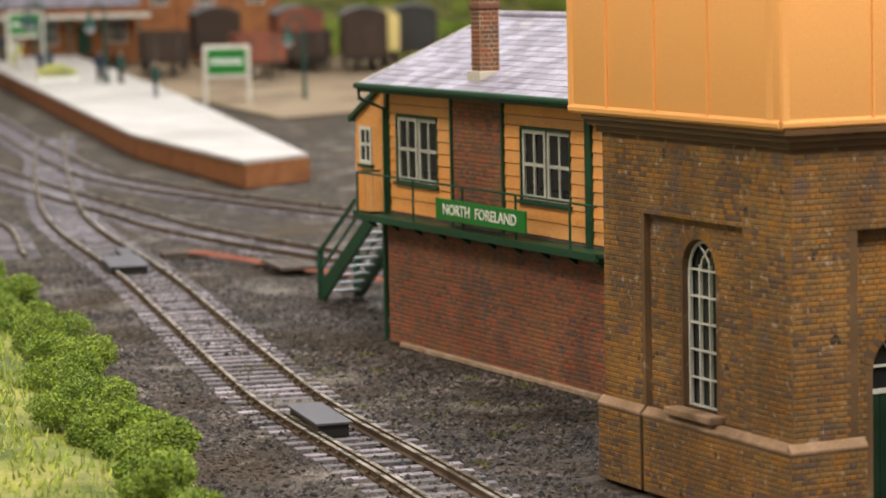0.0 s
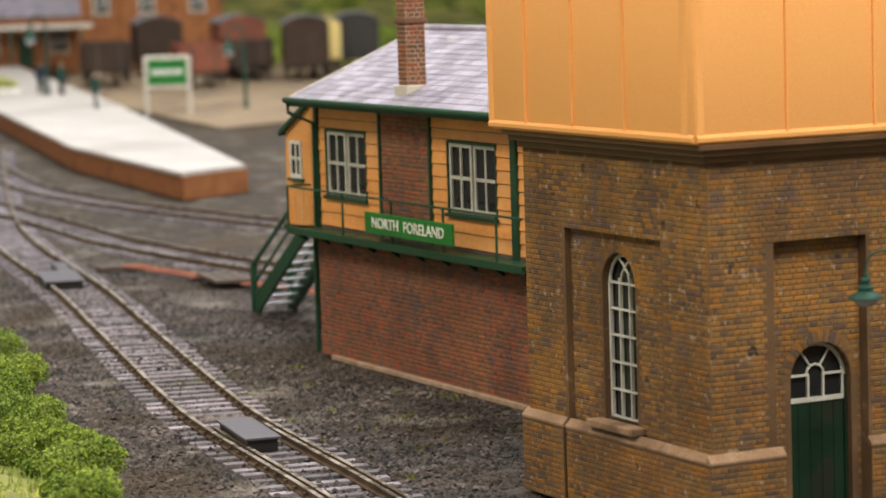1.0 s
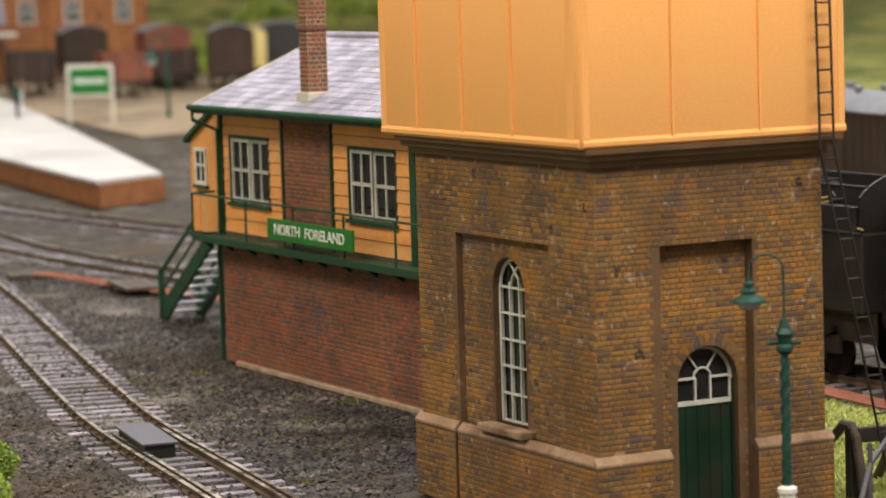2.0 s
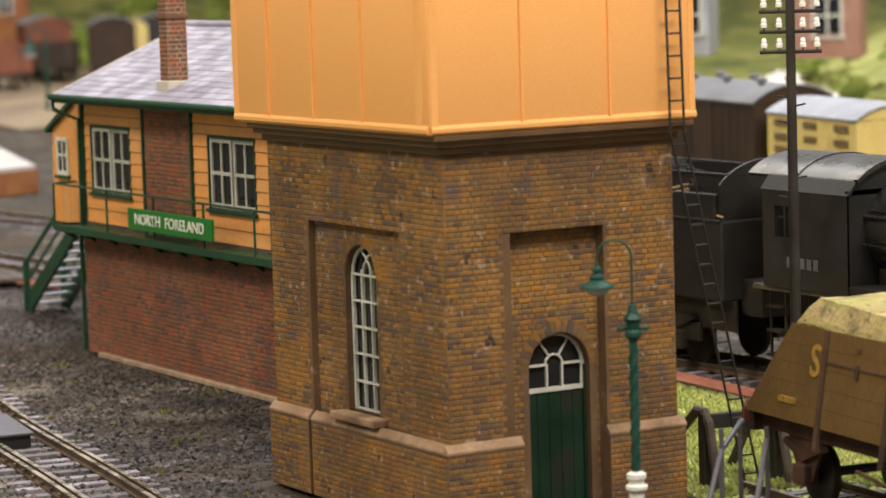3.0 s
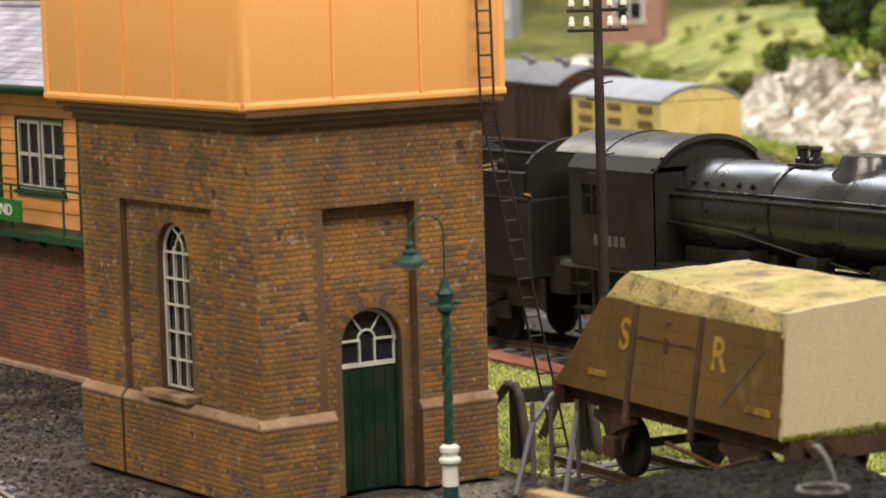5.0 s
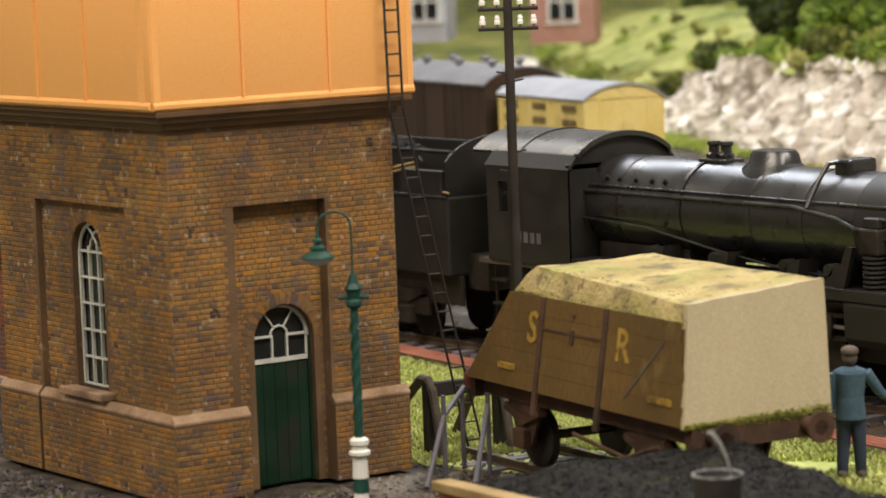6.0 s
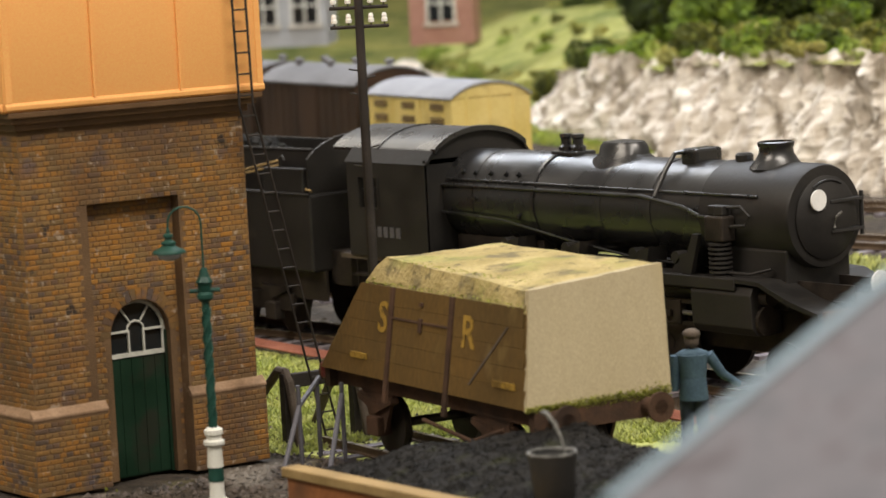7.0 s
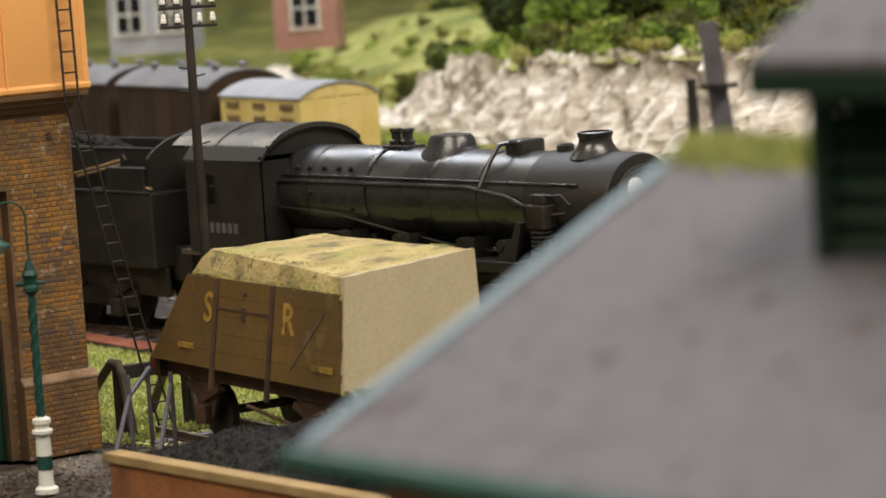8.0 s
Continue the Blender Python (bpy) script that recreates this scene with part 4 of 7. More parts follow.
    # pump beside the smokebox
    pu = part("air_pump", boxes((8.25, 8.75, -1.28, -0.95, zc - 0.42, zc + 0.05), bevel=0.04), "gear", t)
    for k in range(8):
        part("fin", rods(((8.5, -1.12, zc - 1.08 + k * 0.085), (8.5, -1.12, zc - 1.04 + k * 0.085), 0.22), n=16), "loco_matt", pu)
    part("pump_rod", rods(((8.5, -1.12, zc - 1.1), (8.5, -1.12, zc + 0.22), 0.11), n=12), "loco_matt", pu)
    part("pump_head", boxes((8.3, 8.7, -1.22, -1.0, zc + 0.05, zc + 0.24), bevel=0.03), "loco_matt", pu)
    part("pump_pipe", tube([(8.7, -1.1, zc + 0.2), (9.0, -1.05, zc + 0.22), (9.2, -1.02, zc + 0.05), (9.1, -1.05, zc - 0.12), (8.7, -1.1, zc - 0.15)], 0.03), "loco_matt", pu)
    part("lower_pipe", tube([(8.6, -1.1, zc - 1.0), (9.2, -1.05, zc - 1.0), (9.6, -0.9, zc - 0.9)], 0.03), "loco_matt", pu)
    part("step_plate", prism([(7.55, zc - 1.22), (7.82, zc - 1.22), (8.12, zc - 0.3), (7.95, zc - 0.3)], -1.3, -1.2), "loco_matt", pu)
    # running boards, frames, saddle
    rb = 2.12
    fr = part("running_board", boxes((-0.1, 9.1, -1.36, -0.75, rb, rb + 0.07), (-0.1, 9.1, 0.75, 1.36, rb, rb + 0.07), (-0.1, 9.1, -1.38, -1.33, rb - 0.14, rb + 0.07), bevel=0.012), "loco_matt", t)
    part("front_apron", prism([(9.1, rb), (9.1, rb + 0.07), (9.7, rb + 0.05), (10.5, rb - 0.25), (11.20, rb - 0.42), (11.20, rb - 0.5), (10.45, rb - 0.33), (9.7, rb - 0.03)], -1.36, -0.6), "loco_matt", fr)
    part("front_apron", prism([(9.1, rb), (9.1, rb + 0.07), (9.7, rb + 0.05), (10.5, rb - 0.25), (11.20, rb - 0.42), (11.20, rb - 0.5), (10.45, rb - 0.33), (9.7, rb - 0.03)], 0.6, 1.36), "loco_matt", fr)
    for x in (2.1, 4.0, 6.0, 7.2):
        part("bracket", prism([(x, rb + 0.07), (x + 0.5, rb + 0.07), (x + 0.62, rb + 0.5), (x + 0.3, rb + 0.42)], -1.2, -0.7), "loco_matt", fr)
        part("oil_box", rods(((x + 0.15, -1.2, rb + 0.35), (x + 0.15, -0.95, rb + 0.35), 0.12), n=12), "loco_matt", fr)
    part("frame", boxes((-0.3, 11.30, -0.55, -0.5, 0.75, rb), (-0.3, 11.30, 0.5, 0.55, 0.75, rb)), "gear", t)
    part("saddle", boxes((8.3, 9.9, -0.8, 0.8, 1.6, 2.7), bevel=0.05), "loco_matt", t)
    part("deck", boxes((9.9, 11.30, -0.6, 0.6, rb - 0.42, rb - 0.3)), "loco_matt", t)
    part("ashpan", prism([(0.1, 1.0), (2.9, 1.0), (2.9, 2.5), (0.1, 2.5)], -0.7, 0.7), "gear", t)
    bb = part("buffer_beam", boxes((11.30, 11.45, -1.35, 1.35, 1.15, 1.75), bevel=0.015), "rust", t, "dull red buffer beam")
    for y in (-0.95, 0.95):
        bf = part("buffer", rods(((11.45, y, 1.4), (11.90, y, 1.4), 0.15), ((11.90, y, 1.4), (12.10, y, 1.4), 0.09), n=16), "gear", bb)
        part("buffer_head", lathe([(0.29, 0), (0.29, 0.05), (0.2, 0.1), (0.05, 0.11)], 20, "x", (12.08, y, 1.4)), "gear", bf, smooth=True)
    part("coupling", tube([(11.45, 0, 1.35), (11.70, 0, 1.3), (11.80, 0, 1.0), (11.72, 0, 0.7), (11.60, 0, 0.7), (11.55, 0, 1.1)], 0.045), "gear", bb)
    part("disc", rods(((11.50, -0.1, 2.15), (11.53, -0.1, 2.15), 0.22), n=24), "porcelain", bb, "white headcode disc")
    part("lamp_iron", boxes((11.48, 11.51, -0.13, -0.07, 1.75, 2.2)), "gear", bb)
    part("vacuum_pipe", tube([(11.50, 0.4, 1.2), (11.60, 0.4, 1.9), (11.70, 0.4, 2.0), (11.75, 0.4, 1.5)], 0.05), "gear", bb)
    # cylinders and motion work
    for s in (-1, 1):
        cy = part("cylinder", prism([(s * 0.6, 1.15), (s * 1.2, 1.15), (s * 1.33, 1.3), (s * 1.36, 1.9), (s * 1.28, 2.06), (s * 0.6, 2.06)], 7.9, 9.5, "x", 0.02), "loco_matt", t)
        part("cover", rods(((9.5, s * 1.0, 1.42), (9.58, s * 1.0, 1.42), 0.27), ((9.5, s * 1.0, 1.86), (9.7, s * 1.0, 1.86), 0.17), n=20), "gear", cy)
        part("slide_bar", boxes((6.3, 7.95, s * 1.0 - 0.05, s * 1.0 + 0.05, 1.6, 1.68), (6.3, 7.95, s * 1.0 - 0.05, s * 1.0 + 0.05, 1.18, 1.26)), "gear", cy)
        part("crosshead", boxes((6.9, 7.3, s * 1.0 - 0.09, s * 1.0 + 0.09, 1.2, 1.66), bevel=0.02), "gear", cy)
        part("piston_rod", rods(((7.2, s * 1.0, 1.42), (7.95, s * 1.0, 1.42), 0.05)), "steel", cy)
        part("connecting_rod", hull8([(3.0, s * 1.14 - 0.03, 0.5), (7.1, s * 1.14 - 0.03, 1.36), (7.1, s * 1.14 + 0.03, 1.36), (3.0, s * 1.14 + 0.03, 0.5)], [(3.0, s * 1.14 - 0.03, 0.68), (7.1, s * 1.14 - 0.03, 1.48), (7.1, s * 1.14 + 0.03, 1.48), (3.0, s * 1.14 + 0.03, 0.68)]), "gear", cy)
        part("coupling_rod", boxes((1.0, 6.8, s * 1.02 - 0.03, s * 1.02 + 0.03, 0.5, 0.68), bevel=0.01), "gear", t)
        part("radius_rod", boxes((4.6, 7.9, s * 1.05 - 0.03, s * 1.05 + 0.03, 1.8, 1.88)), "gear", cy)
        part("expansion_link", tube([(4.6, s * 1.1, 1.35), (4.72, s * 1.1, 1.75), (4.6, s * 1.1, 2.1)], 0.07), "gear", cy)
        part("motion_bracket", boxes((4.9, 5.05, s * 0.6 if s > 0 else -1.25, 1.25 if s > 0 else s * 0.6, 1.3, rb)), "gear", t)
        for x in (1.2, 3.0, 4.8, 6.6):
            wheel(t, "driving_wheel", x, s * 0.72, 0.78, spokes=14)
        wheel(t, "pony_wheel", 9.75, s * 0.72, 0.5, spokes=10)
    part("axles", rods(*[((x, -0.75, 0.78), (x, 0.75, 0.78), 0.1) for x in (1.2, 3.0, 4.8, 6.6)], ((9.75, -0.75, 0.5), (9.75, 0.75, 0.5), 0.09)), "gear", t)
    # cab
    z0, z1 = 2.0, 3.98
    cb = part("cab", boxes((-0.06, 0, -1.40, 1.40, z0, z1 + 0.1)), "loco_matt", t)
    for s in (-1, 1):
        y0, y1 = (-1.42, -1.36) if s < 0 else (1.36, 1.42)
        for row in ((-2.75, 0, y0, y1, z0, 3.02), (-2.75, -2.35, y0, y1, 3.02, 3.66), (-1.65, 0, y0, y1, 3.02, 3.66), (-2.75, 0, y0, y1, 3.66, z1)):
            part("side_sheet", boxes(row), "loco_matt", cb)
        part("window_frame", boxes((-2.38, -2.33, y0 - 0.02, y1 + 0.02, 3.02, 3.66), (-1.67, -1.62, y0 - 0.02, y1 + 0.02, 3.02, 3.66), (-2.03, -1.98, y0, y1, 3.02, 3.66)), "loco_matt", cb)
        part("eave_sheet", hull8([(-2.8, s * 1.43, z1), (0.05, s * 1.43, z1), (0.05, s * 1.35, z1), (-2.8, s * 1.35, z1)], [(-2.8, s * 1.18, z1 + 0.3), (0.05, s * 1.18, z1 + 0.3), (0.05, s * 1.12, z1 + 0.3), (-2.8, s * 1.12, z1 + 0.3)]), "loco_matt", cb)
    arc = [(1.2 * math.sin(radians(a)) / math.sin(radians(60)) , z1 + 0.28 + 0.40 * (math.cos(radians(a)) - 0.5) / 0.5) for a in range(-60, 61, 8)]
    part("roof", prism(arc + [(y * 0.98, z - 0.06) for y, z in arc[::-1]], -3.5, 0.08, "x"), "loco_black", cb, "glossy black curved roof", smooth=True)
    part("front_sheet", prism([(-1.36, z1)] + [(y, z - 0.04) for y, z in arc] + [(1.36, z1)], -0.06, 0.0, "x"), "loco_matt", cb)
    part("roof_rib", prism(arc + [(y, z + 0.025) for y, z in arc[::-1]], -1.9, -1.84, "x"), "loco_black", cb)
    part("roof_rim", prism([(y, z - 0.07) for y, z in arc] + [(y * 1.01, z + 0.035) for y, z in arc[::-1]], -0.02, 0.12, "x"), "loco_black", cb)
    part("cab_floor", boxes((-3.2, 0, -1.36, 1.36, z0 - 0.1, z0)), "timber", cb)
    part("backhead", lathe([(0.8, -0.4), (0.8, -0.06)], 24, "x", (0, 0, 3.0)), "gear", cb)
    part("cab_number", boxes(*[(-1.95 + k * 0.22, -1.95 + k * 0.22 + 0.14, -1.428, -1.42, 2.42, 2.64) for k in range(5)]), "grey_box", cb, "faded number bars")
    for k in range(3):
        part("step", boxes((-2.7, -2.2, -1.42, -1.15, 0.55 + k * 0.5, 0.6 + k * 0.5)), "gear", cb)
    part("step_hanger", boxes((-2.72, -2.68, -1.3, -1.25, 0.5, z0), (-2.22, -2.18, -1.3, -1.25, 0.5, z0)), "gear", cb)
    part("injector_pipe", tube([(-1.6, -1.1, 2.0), (-1.6, -1.15, 1.1), (-1.2, -1.15, 0.9), (-0.6, -1.1, 1.0), (0.1, -1.05, 1.6)], 0.05), "gear", cb)
    return t


locomotive()


def tender():
    t = thing("tender", LX, LY, RAIL, -90, "grimy black tender heaped with coal behind the locomotive", "tender")
    tank = part("tank", boxes((-13.9, -4.2, -1.42, 1.42, 1.5, 3.2), bevel=0.05), "loco_matt", t, "sooty black water tank")
    part("bead", rods(((-13.9, -1.42, 3.2), (-4.2, -1.42, 3.2), 0.035), n=8), "loco_matt", tank)
    for x in (-11.4, -8.9, -6.6):
        part("plate_seam", boxes((x, x + 0.05, -1.43, -1.41, 1.55, 3.15)), "loco_matt", tank)
    sl = -1.05
    bk = part("coal_bunker", boxes((-11.4, -4.4, sl, sl + 0.05, 3.2, 4.12), (-11.4, -4.4, -sl - 0.05, -sl, 3.2, 4.12), (-11.4, -11.35, sl, -sl, 3.2, 4.3)), "loco_matt", t)
    part("rim", tube([(-11.38, sl, 4.3), (-11.0, sl, 4.2), (-10.6, sl, 4.14), (-4.4, sl, 4.14)], 0.035), "loco_black", bk)
    part("rim", tube([(-11.38, -sl, 4.3), (-11.0, -sl, 4.2), (-10.6, -sl, 4.14), (-4.4, -sl, 4.14)], 0.035), "loco_black", bk)
    arc = [(1.3 * math.sin(radians(a)) / math.sin(radians(60)), 3.95 + 0.5 * (math.cos(radians(a)) - 0.5) / 0.5) for a in range(-60, 61, 8)]
    part("front_sheet", prism([(-1.3, 3.2)] + arc + [(1.3, 3.2)], -4.45, -4.38, "x"), "loco_matt", bk)
    part("locker", boxes((-6.0, -4.5, -1.38, -1.07, 3.2, 3.75), bevel=0.02), "loco_matt", t)
    for a_, b_ in (((-7.6, -1.22, 3.55), (-5.6, -1.2, 3.9)), ((-7.4, -1.25, 3.5), (-5.6, -1.22, 3.8)), ((-5.4, -1.3, 3.4), (-4.3, -1.3, 3.28))):
        part("fire_iron", rods((a_, b_, 0.026), n=6), "plank", t, "bare wooden handled fire iron")
    part("bracket", tube([(-5.6, -1.2, 3.2), (-5.6, -1.2, 3.95), (-5.5, -1.2, 4.0), (-5.4, -1.2, 3.9)], 0.03), "loco_matt", t)
    rnd = random.Random(2)
    bm = bmesh.new()
    for k in range(420):
        x, y = rnd.uniform(-11.1, -5.2), rnd.uniform(-0.95, 0.95)
        h = 3.5 + 0.75 * math.exp(-((x + 8.9) / 1.5) ** 2) * (1 - (y / 1.4) ** 2)
        r = rnd.uniform(0.06, 0.16)
        g = bmesh.ops.create_icosphere(bm, subdivisions=1, radius=r)["verts"]
        bmesh.ops.scale(bm, vec=(rnd.uniform(.7, 1.3), rnd.uniform(.7, 1.3), rnd.uniform(.6, 1)), verts=g)
        bmesh.ops.translate(bm, vec=(x, y, h), verts=g)
    part("coal", bm, "coal", t, "lumps of coal", kind="stuff")
    part("coal_bed", boxes((-11.3, -4.5, -1.0, 1.0, 3.2, 3.5)), "coal", t)
    part("frame", boxes((-14.0, -4.1, -1.15, -1.1, 0.85, 1.5), (-14.0, -4.1, 1.1, 1.15, 0.85, 1.5), (-14.1, -13.95, -1.35, 1.35, 0.95, 1.5)), "gear", t)
    part("drag_beam", boxes((-4.25, -3.5, -0.9, 0.9, 1.2, 1.95)), "gear", t)
    for s in (-1, 1):
        for x in (-12.6, -10.6, -8.0, -6.0):
            wheel(t, "tender_wheel", x, s * 0.72, 0.52, spokes=8)
            part("axlebox", boxes((x - 0.2, x + 0.2, s * 1.28 - 0.14, s * 1.28 + 0.14, 0.35, 0.75), bevel=0.03), "gear", t)
            part("spring", prism([(x - 0.55, 1.02), (x, 0.82), (x + 0.55, 1.02), (x + 0.5, 1.12), (x, 1.08), (x - 0.5, 1.12)], s * 1.25 - 0.07, s * 1.25 + 0.07), "gear", t)
        for x in (-11.6, -7.0):
            part("bogie_frame", boxes((x - 1.7, x + 1.7, s * 1.2 - 0.05, s * 1.2 + 0.05, 0.55, 0.95), bevel=0.02), "gear", t)
    part("rear_buffer", rods(((-14.1, -0.95, 1.4), (-14.6, -0.95, 1.4), 0.15), ((-14.6, -0.95, 1.4), (-14.68, -0.95, 1.4), 0.28), n=16), "gear", t)
    part("rear_buffer", rods(((-14.1, 0.95, 1.4), (-14.6, 0.95, 1.4), 0.15), ((-14.6, 0.95, 1.4), (-14.68, 0.95, 1.4), 0.28), n=16), "gear", t)
    part("rear_rail", tube([(-13.8, -1.35, 3.2), (-13.8, -1.35, 3.45), (-13.8, 1.35, 3.45), (-13.8, 1.35, 3.2)], 0.03), "loco_matt", t)


tender()

# ---- round the water tower ----


def standing_lamp():
    t = thing("platform_lamp", 1.70, -2.72, 0, 0, "green gas-style lamp with barley-twist post and white bands", "lamp post")
    post = part("post", lathe([(0.09, 1.18), (0.07, 1.22), (0.058, 3.2), (0.065, 3.3)], 12), "lamp_green", t)
    tw = bmesh.new()
    for k in range(3):
        tube([(0.06 * math.cos(a * 0.42 + k * 2.09), 0.06 * math.sin(a * 0.42 + k * 2.09), 1.22 + a * 0.055) for a in range(36)], 0.022, 6, tw)
    part("twist", tw, "lamp_green", post)
    z = 0.0
    for h, c in ((0.38, "white"), (0.22, "lamp_green"), (0.34, "white")):
        part("band", lathe([(0.13, z), (0.115, z + h)], 16), c, post)
        z += h
    part("collar", lathe([(0.14, 0.94), (0.17, 0.97), (0.17, 1.02), (0.12, 1.05), (0.12, 1.1), (0.15, 1.13), (0.15, 1.2), (0.09, 1.24)], 16), "white", post)
    part("base", lathe([(0.19, -0.02), (0.19, 0.06), (0.14, 0.1)], 16), "white", post)
    part("knop", lathe([(0.08, 3.25), (0.13, 3.3), (0.13, 3.36), (0.09, 3.4), (0.11, 3.5), (0.14, 3.56), (0.09, 3.64), (0.05, 3.78)], 16), "lamp_green", post)
    d = Vector((-0.83, 0.56, 0))
    part("ladder_bar", rods((d * 0.24 + Vector((0, 0, 3.42)), d * -0.24 + Vector((0, 0, 3.42)), 0.035), n=8), "lamp_green", post)
    r = 0.26
    pts = [Vector((0, 0, 3.7)), Vector((0, 0, 4.3))] + [d * (r - r * math.cos(radians(a))) + Vector((0, 0, 4.50 + r * math.sin(radians(a)))) for a in range(0, 181, 18)]
    pts += [d * 2 * r + Vector((0, 0, 4.4))]
    part("swan_neck", tube(pts, 0.018), "lamp_green", t)
    head = d * 2 * r
    sh = part("shade", lathe([(0.015, 4.44), (0.03, 4.40), (0.03, 4.36), (0.075, 4.34), (0.08, 4.30), (0.05, 4.28), (0.06, 4.25), (0.115, 4.22), (0.12, 4.19), (0.10, 4.17), (0.15, 4.13), (0.25, 4.085), (0.265, 4.06), (0.265, 4.04), (0.22, 4.05), (0.05, 4.08)], 24, "z", head), "lamp_green", t, smooth=True)
    part("glass_bowl", lathe([(0.2, 4.05), (0.19, 4.01), (0.15, 3.96), (0.08, 3.93), (0.02, 3.92)], 18, "z", head), "grey_stone", sh, "frosted bowl", smooth=True)


standing_lamp()


def ladder():
    t = thing("ladder", 0, 0, 0, 0, "thin dark iron ladder leaning up to the tank", "ladder")
    a, b, c = Vector((4.08, -0.30, 9.7)), Vector((4.10, -0.36, 6.1)), Vector((6.25, 0.75, 0.0))
    side = Vector((0.27, 0.0, 0))
    for s in (0, 1):
        part("stile", tube([a + side * s, a + (b - a) * 0.6 + side * s, b + side * s, b + (c - b) * 0.4 + side * s, c + side * s * 1.1], 0.022, 6), "pole_wood", t)
    for k in range(10):
        p = a + (b - a) * (k + 0.5) / 10
        part("rung", rods((p, p + side, 0.016), n=6), "pole_wood", t)
    for k in range(18):
        p = b + (c - b) * (k + 0.5) / 18
        part("rung", rods((p, p + side * 1.05, 0.016), n=6), "pole_wood", t)


ladder()


def telegraph_pole():
    t = thing("telegraph_pole", 9.0, 2.9, 0, 0, "dark timber telegraph pole with three cross-arms and white insulators", "telegraph pole")
    part("pole", lathe([(0.105, -0.1), (0.1, 2), (0.08, 8.6), (0.02, 8.7)], 12), "pole_wood", t)
    u = Vector((0.80, -0.60, 0))
    for z in (7.17, 7.53, 7.89):
        a = part("cross_arm", tube([u * -0.55 + Vector((0, 0, z)), u * 0.55 + Vector((0, 0, z))], 0.036, 6), "pole_wood", t)
        for s in (-0.47, -0.2, 0.22, 0.47):
            part("insulator", lathe([(0.055, z + 0.08), (0.06, z + 0.14), (0.045, z + 0.16), (0.05, z + 0.2), (0.03, z + 0.25), (0.008, z + 0.25)], 10, "z", u * s), "porcelain", a)
            part("pin", rods((u * s + Vector((0, 0, z)), u * s + Vector((0, 0, z + 0.12)), 0.014), n=6), "pole_wood", a)
    for z, s in ((6.2, 1), (5.9, -1), (4.9, 1), (4.55, -1), (6.35, -1)):
        part("step_iron", rods((u * 0.05 * s + Vector((0, 0, z)), u * 0.25 * s + Vector((0, 0, z + 0.04)), 0.016), n=6), "pole_wood", t)


telegraph_pole()


def dump_wagon():
    t = thing("goods_wagon", 4.43, -7.27, RAIL, -7.4, "brown railway goods wagon under a mossy cream tarpaulin", "wagon")
    z0, zb, zt = 1.40, 2.93, 3.36
    L, W = 6.75, 2.6
    low = [(0, 0), (W, 0), (W, L), (0, L)]

    def ring(f):
        """Outline of the body at share f of its height."""
        y0, y1, x0 = 0.36 * f, L - 1.55 * f, 0.30 * f
        return [(x0, y0), (W + 0.14 * f, y0), (W + 0.14 * f, y1), (x0 + 0.12 * f, y1)]

    fb = (zb - z0) / (zt - z0)
    body = part("body", hull8([(*p, z0) for p in ring(0)], [(*p, zb - (0.1 if k == 0 else 0)) for k, p in enumerate(ring(fb))]), "wagon_brown", t, "ochre-brown planked side")
    # cream sheet over the top, thick and rounded
    lo, hi = ring(fb), ring(1.0)
    lo = [(lo[0][0] - 0.02, lo[0][1]), lo[1], lo[2], (lo[3][0] - 0.02, lo[3][1])]
    hi2 = [(hi[0][0] + 0.06, hi[0][1] + 0.02), hi[1], (hi[2][0], hi[2][1] - 0.1), (hi[3][0] + 0.06, hi[3][1] - 0.12)]
    bm = hull8([(*p, zb - (0.1 if k == 0 else 0)) for k, p in enumerate(lo)], [(*p, zt - (0.2 if k == 0 else 0)) for k, p in enumerate(hi2)])
    bmesh.ops.subdivide_edges(bm, edges=bm.edges, cuts=7, use_grid_fill=True)
    for v in bm.verts:
        k = noise.noise(v.co * 1.6)
        v.co += Vector((0.02 * noise.noise(v.co * 4), 0.02 * noise.noise(v.co * 4.3), 0.035 * k))
    part("cover_top", bm, "cover_top", t, "lichen-stained cream sheet", smooth=True)
    # pale end sheet
    e = hull8([(-0.02, -0.04, z0 - 0.02), (W + 0.02, -0.04, z0 - 0.02), (W + 0.02, 0.05, z0 - 0.02), (-0.02, 0.05, z0 - 0.02)], [(hi[0][0] + 0.02, hi[0][1] - 0.06, zt - 0.17), (hi[1][0] + 0.03, hi[1][1] - 0.06, zt + 0.02), (hi[1][0] + 0.03, hi[1][1] + 0.05, zt + 0.02), (hi[0][0] + 0.02, hi[0][1] + 0.05, zt - 0.17)])
    bmesh.ops.subdivide_edges(e, edges=e.edges, cuts=9, use_grid_fill=True)
    for v in e.verts:
        v.co += Vector((0.012 * noise.noise(v.co * 5), 0.025 * noise.noise(v.co * Vector((2.5, 2.5, 0.8))), 0.02 * noise.noise(v.co * 6)))
    part("end_sheet", e, "cover", t, "pale cream end sheet", smooth=True)
    rnd = random.Random(6)
    mv, mf = [], []

    def fuzz(p, n, spread, h):
        for _ in range(n):
            q = Vector(p) + Vector((rnd.gauss(0, spread[0]), rnd.gauss(0, spread[1]), rnd.gauss(0, spread[2])))
            k, a = len(mv), rnd.uniform(0, 6.28)
            mv.extend([q + Vector((0.02 * math.cos(a), 0.02 * math.sin(a), 0)), q - Vector((0.02 * math.cos(a), 0.02 * math.sin(a), 0)), q + Vector((rnd.uniform(-.03, .03), rnd.uniform(-.03, .03), h * rnd.uniform(.5, 1.2)))])
            mf.append((k, k + 1, k + 2))

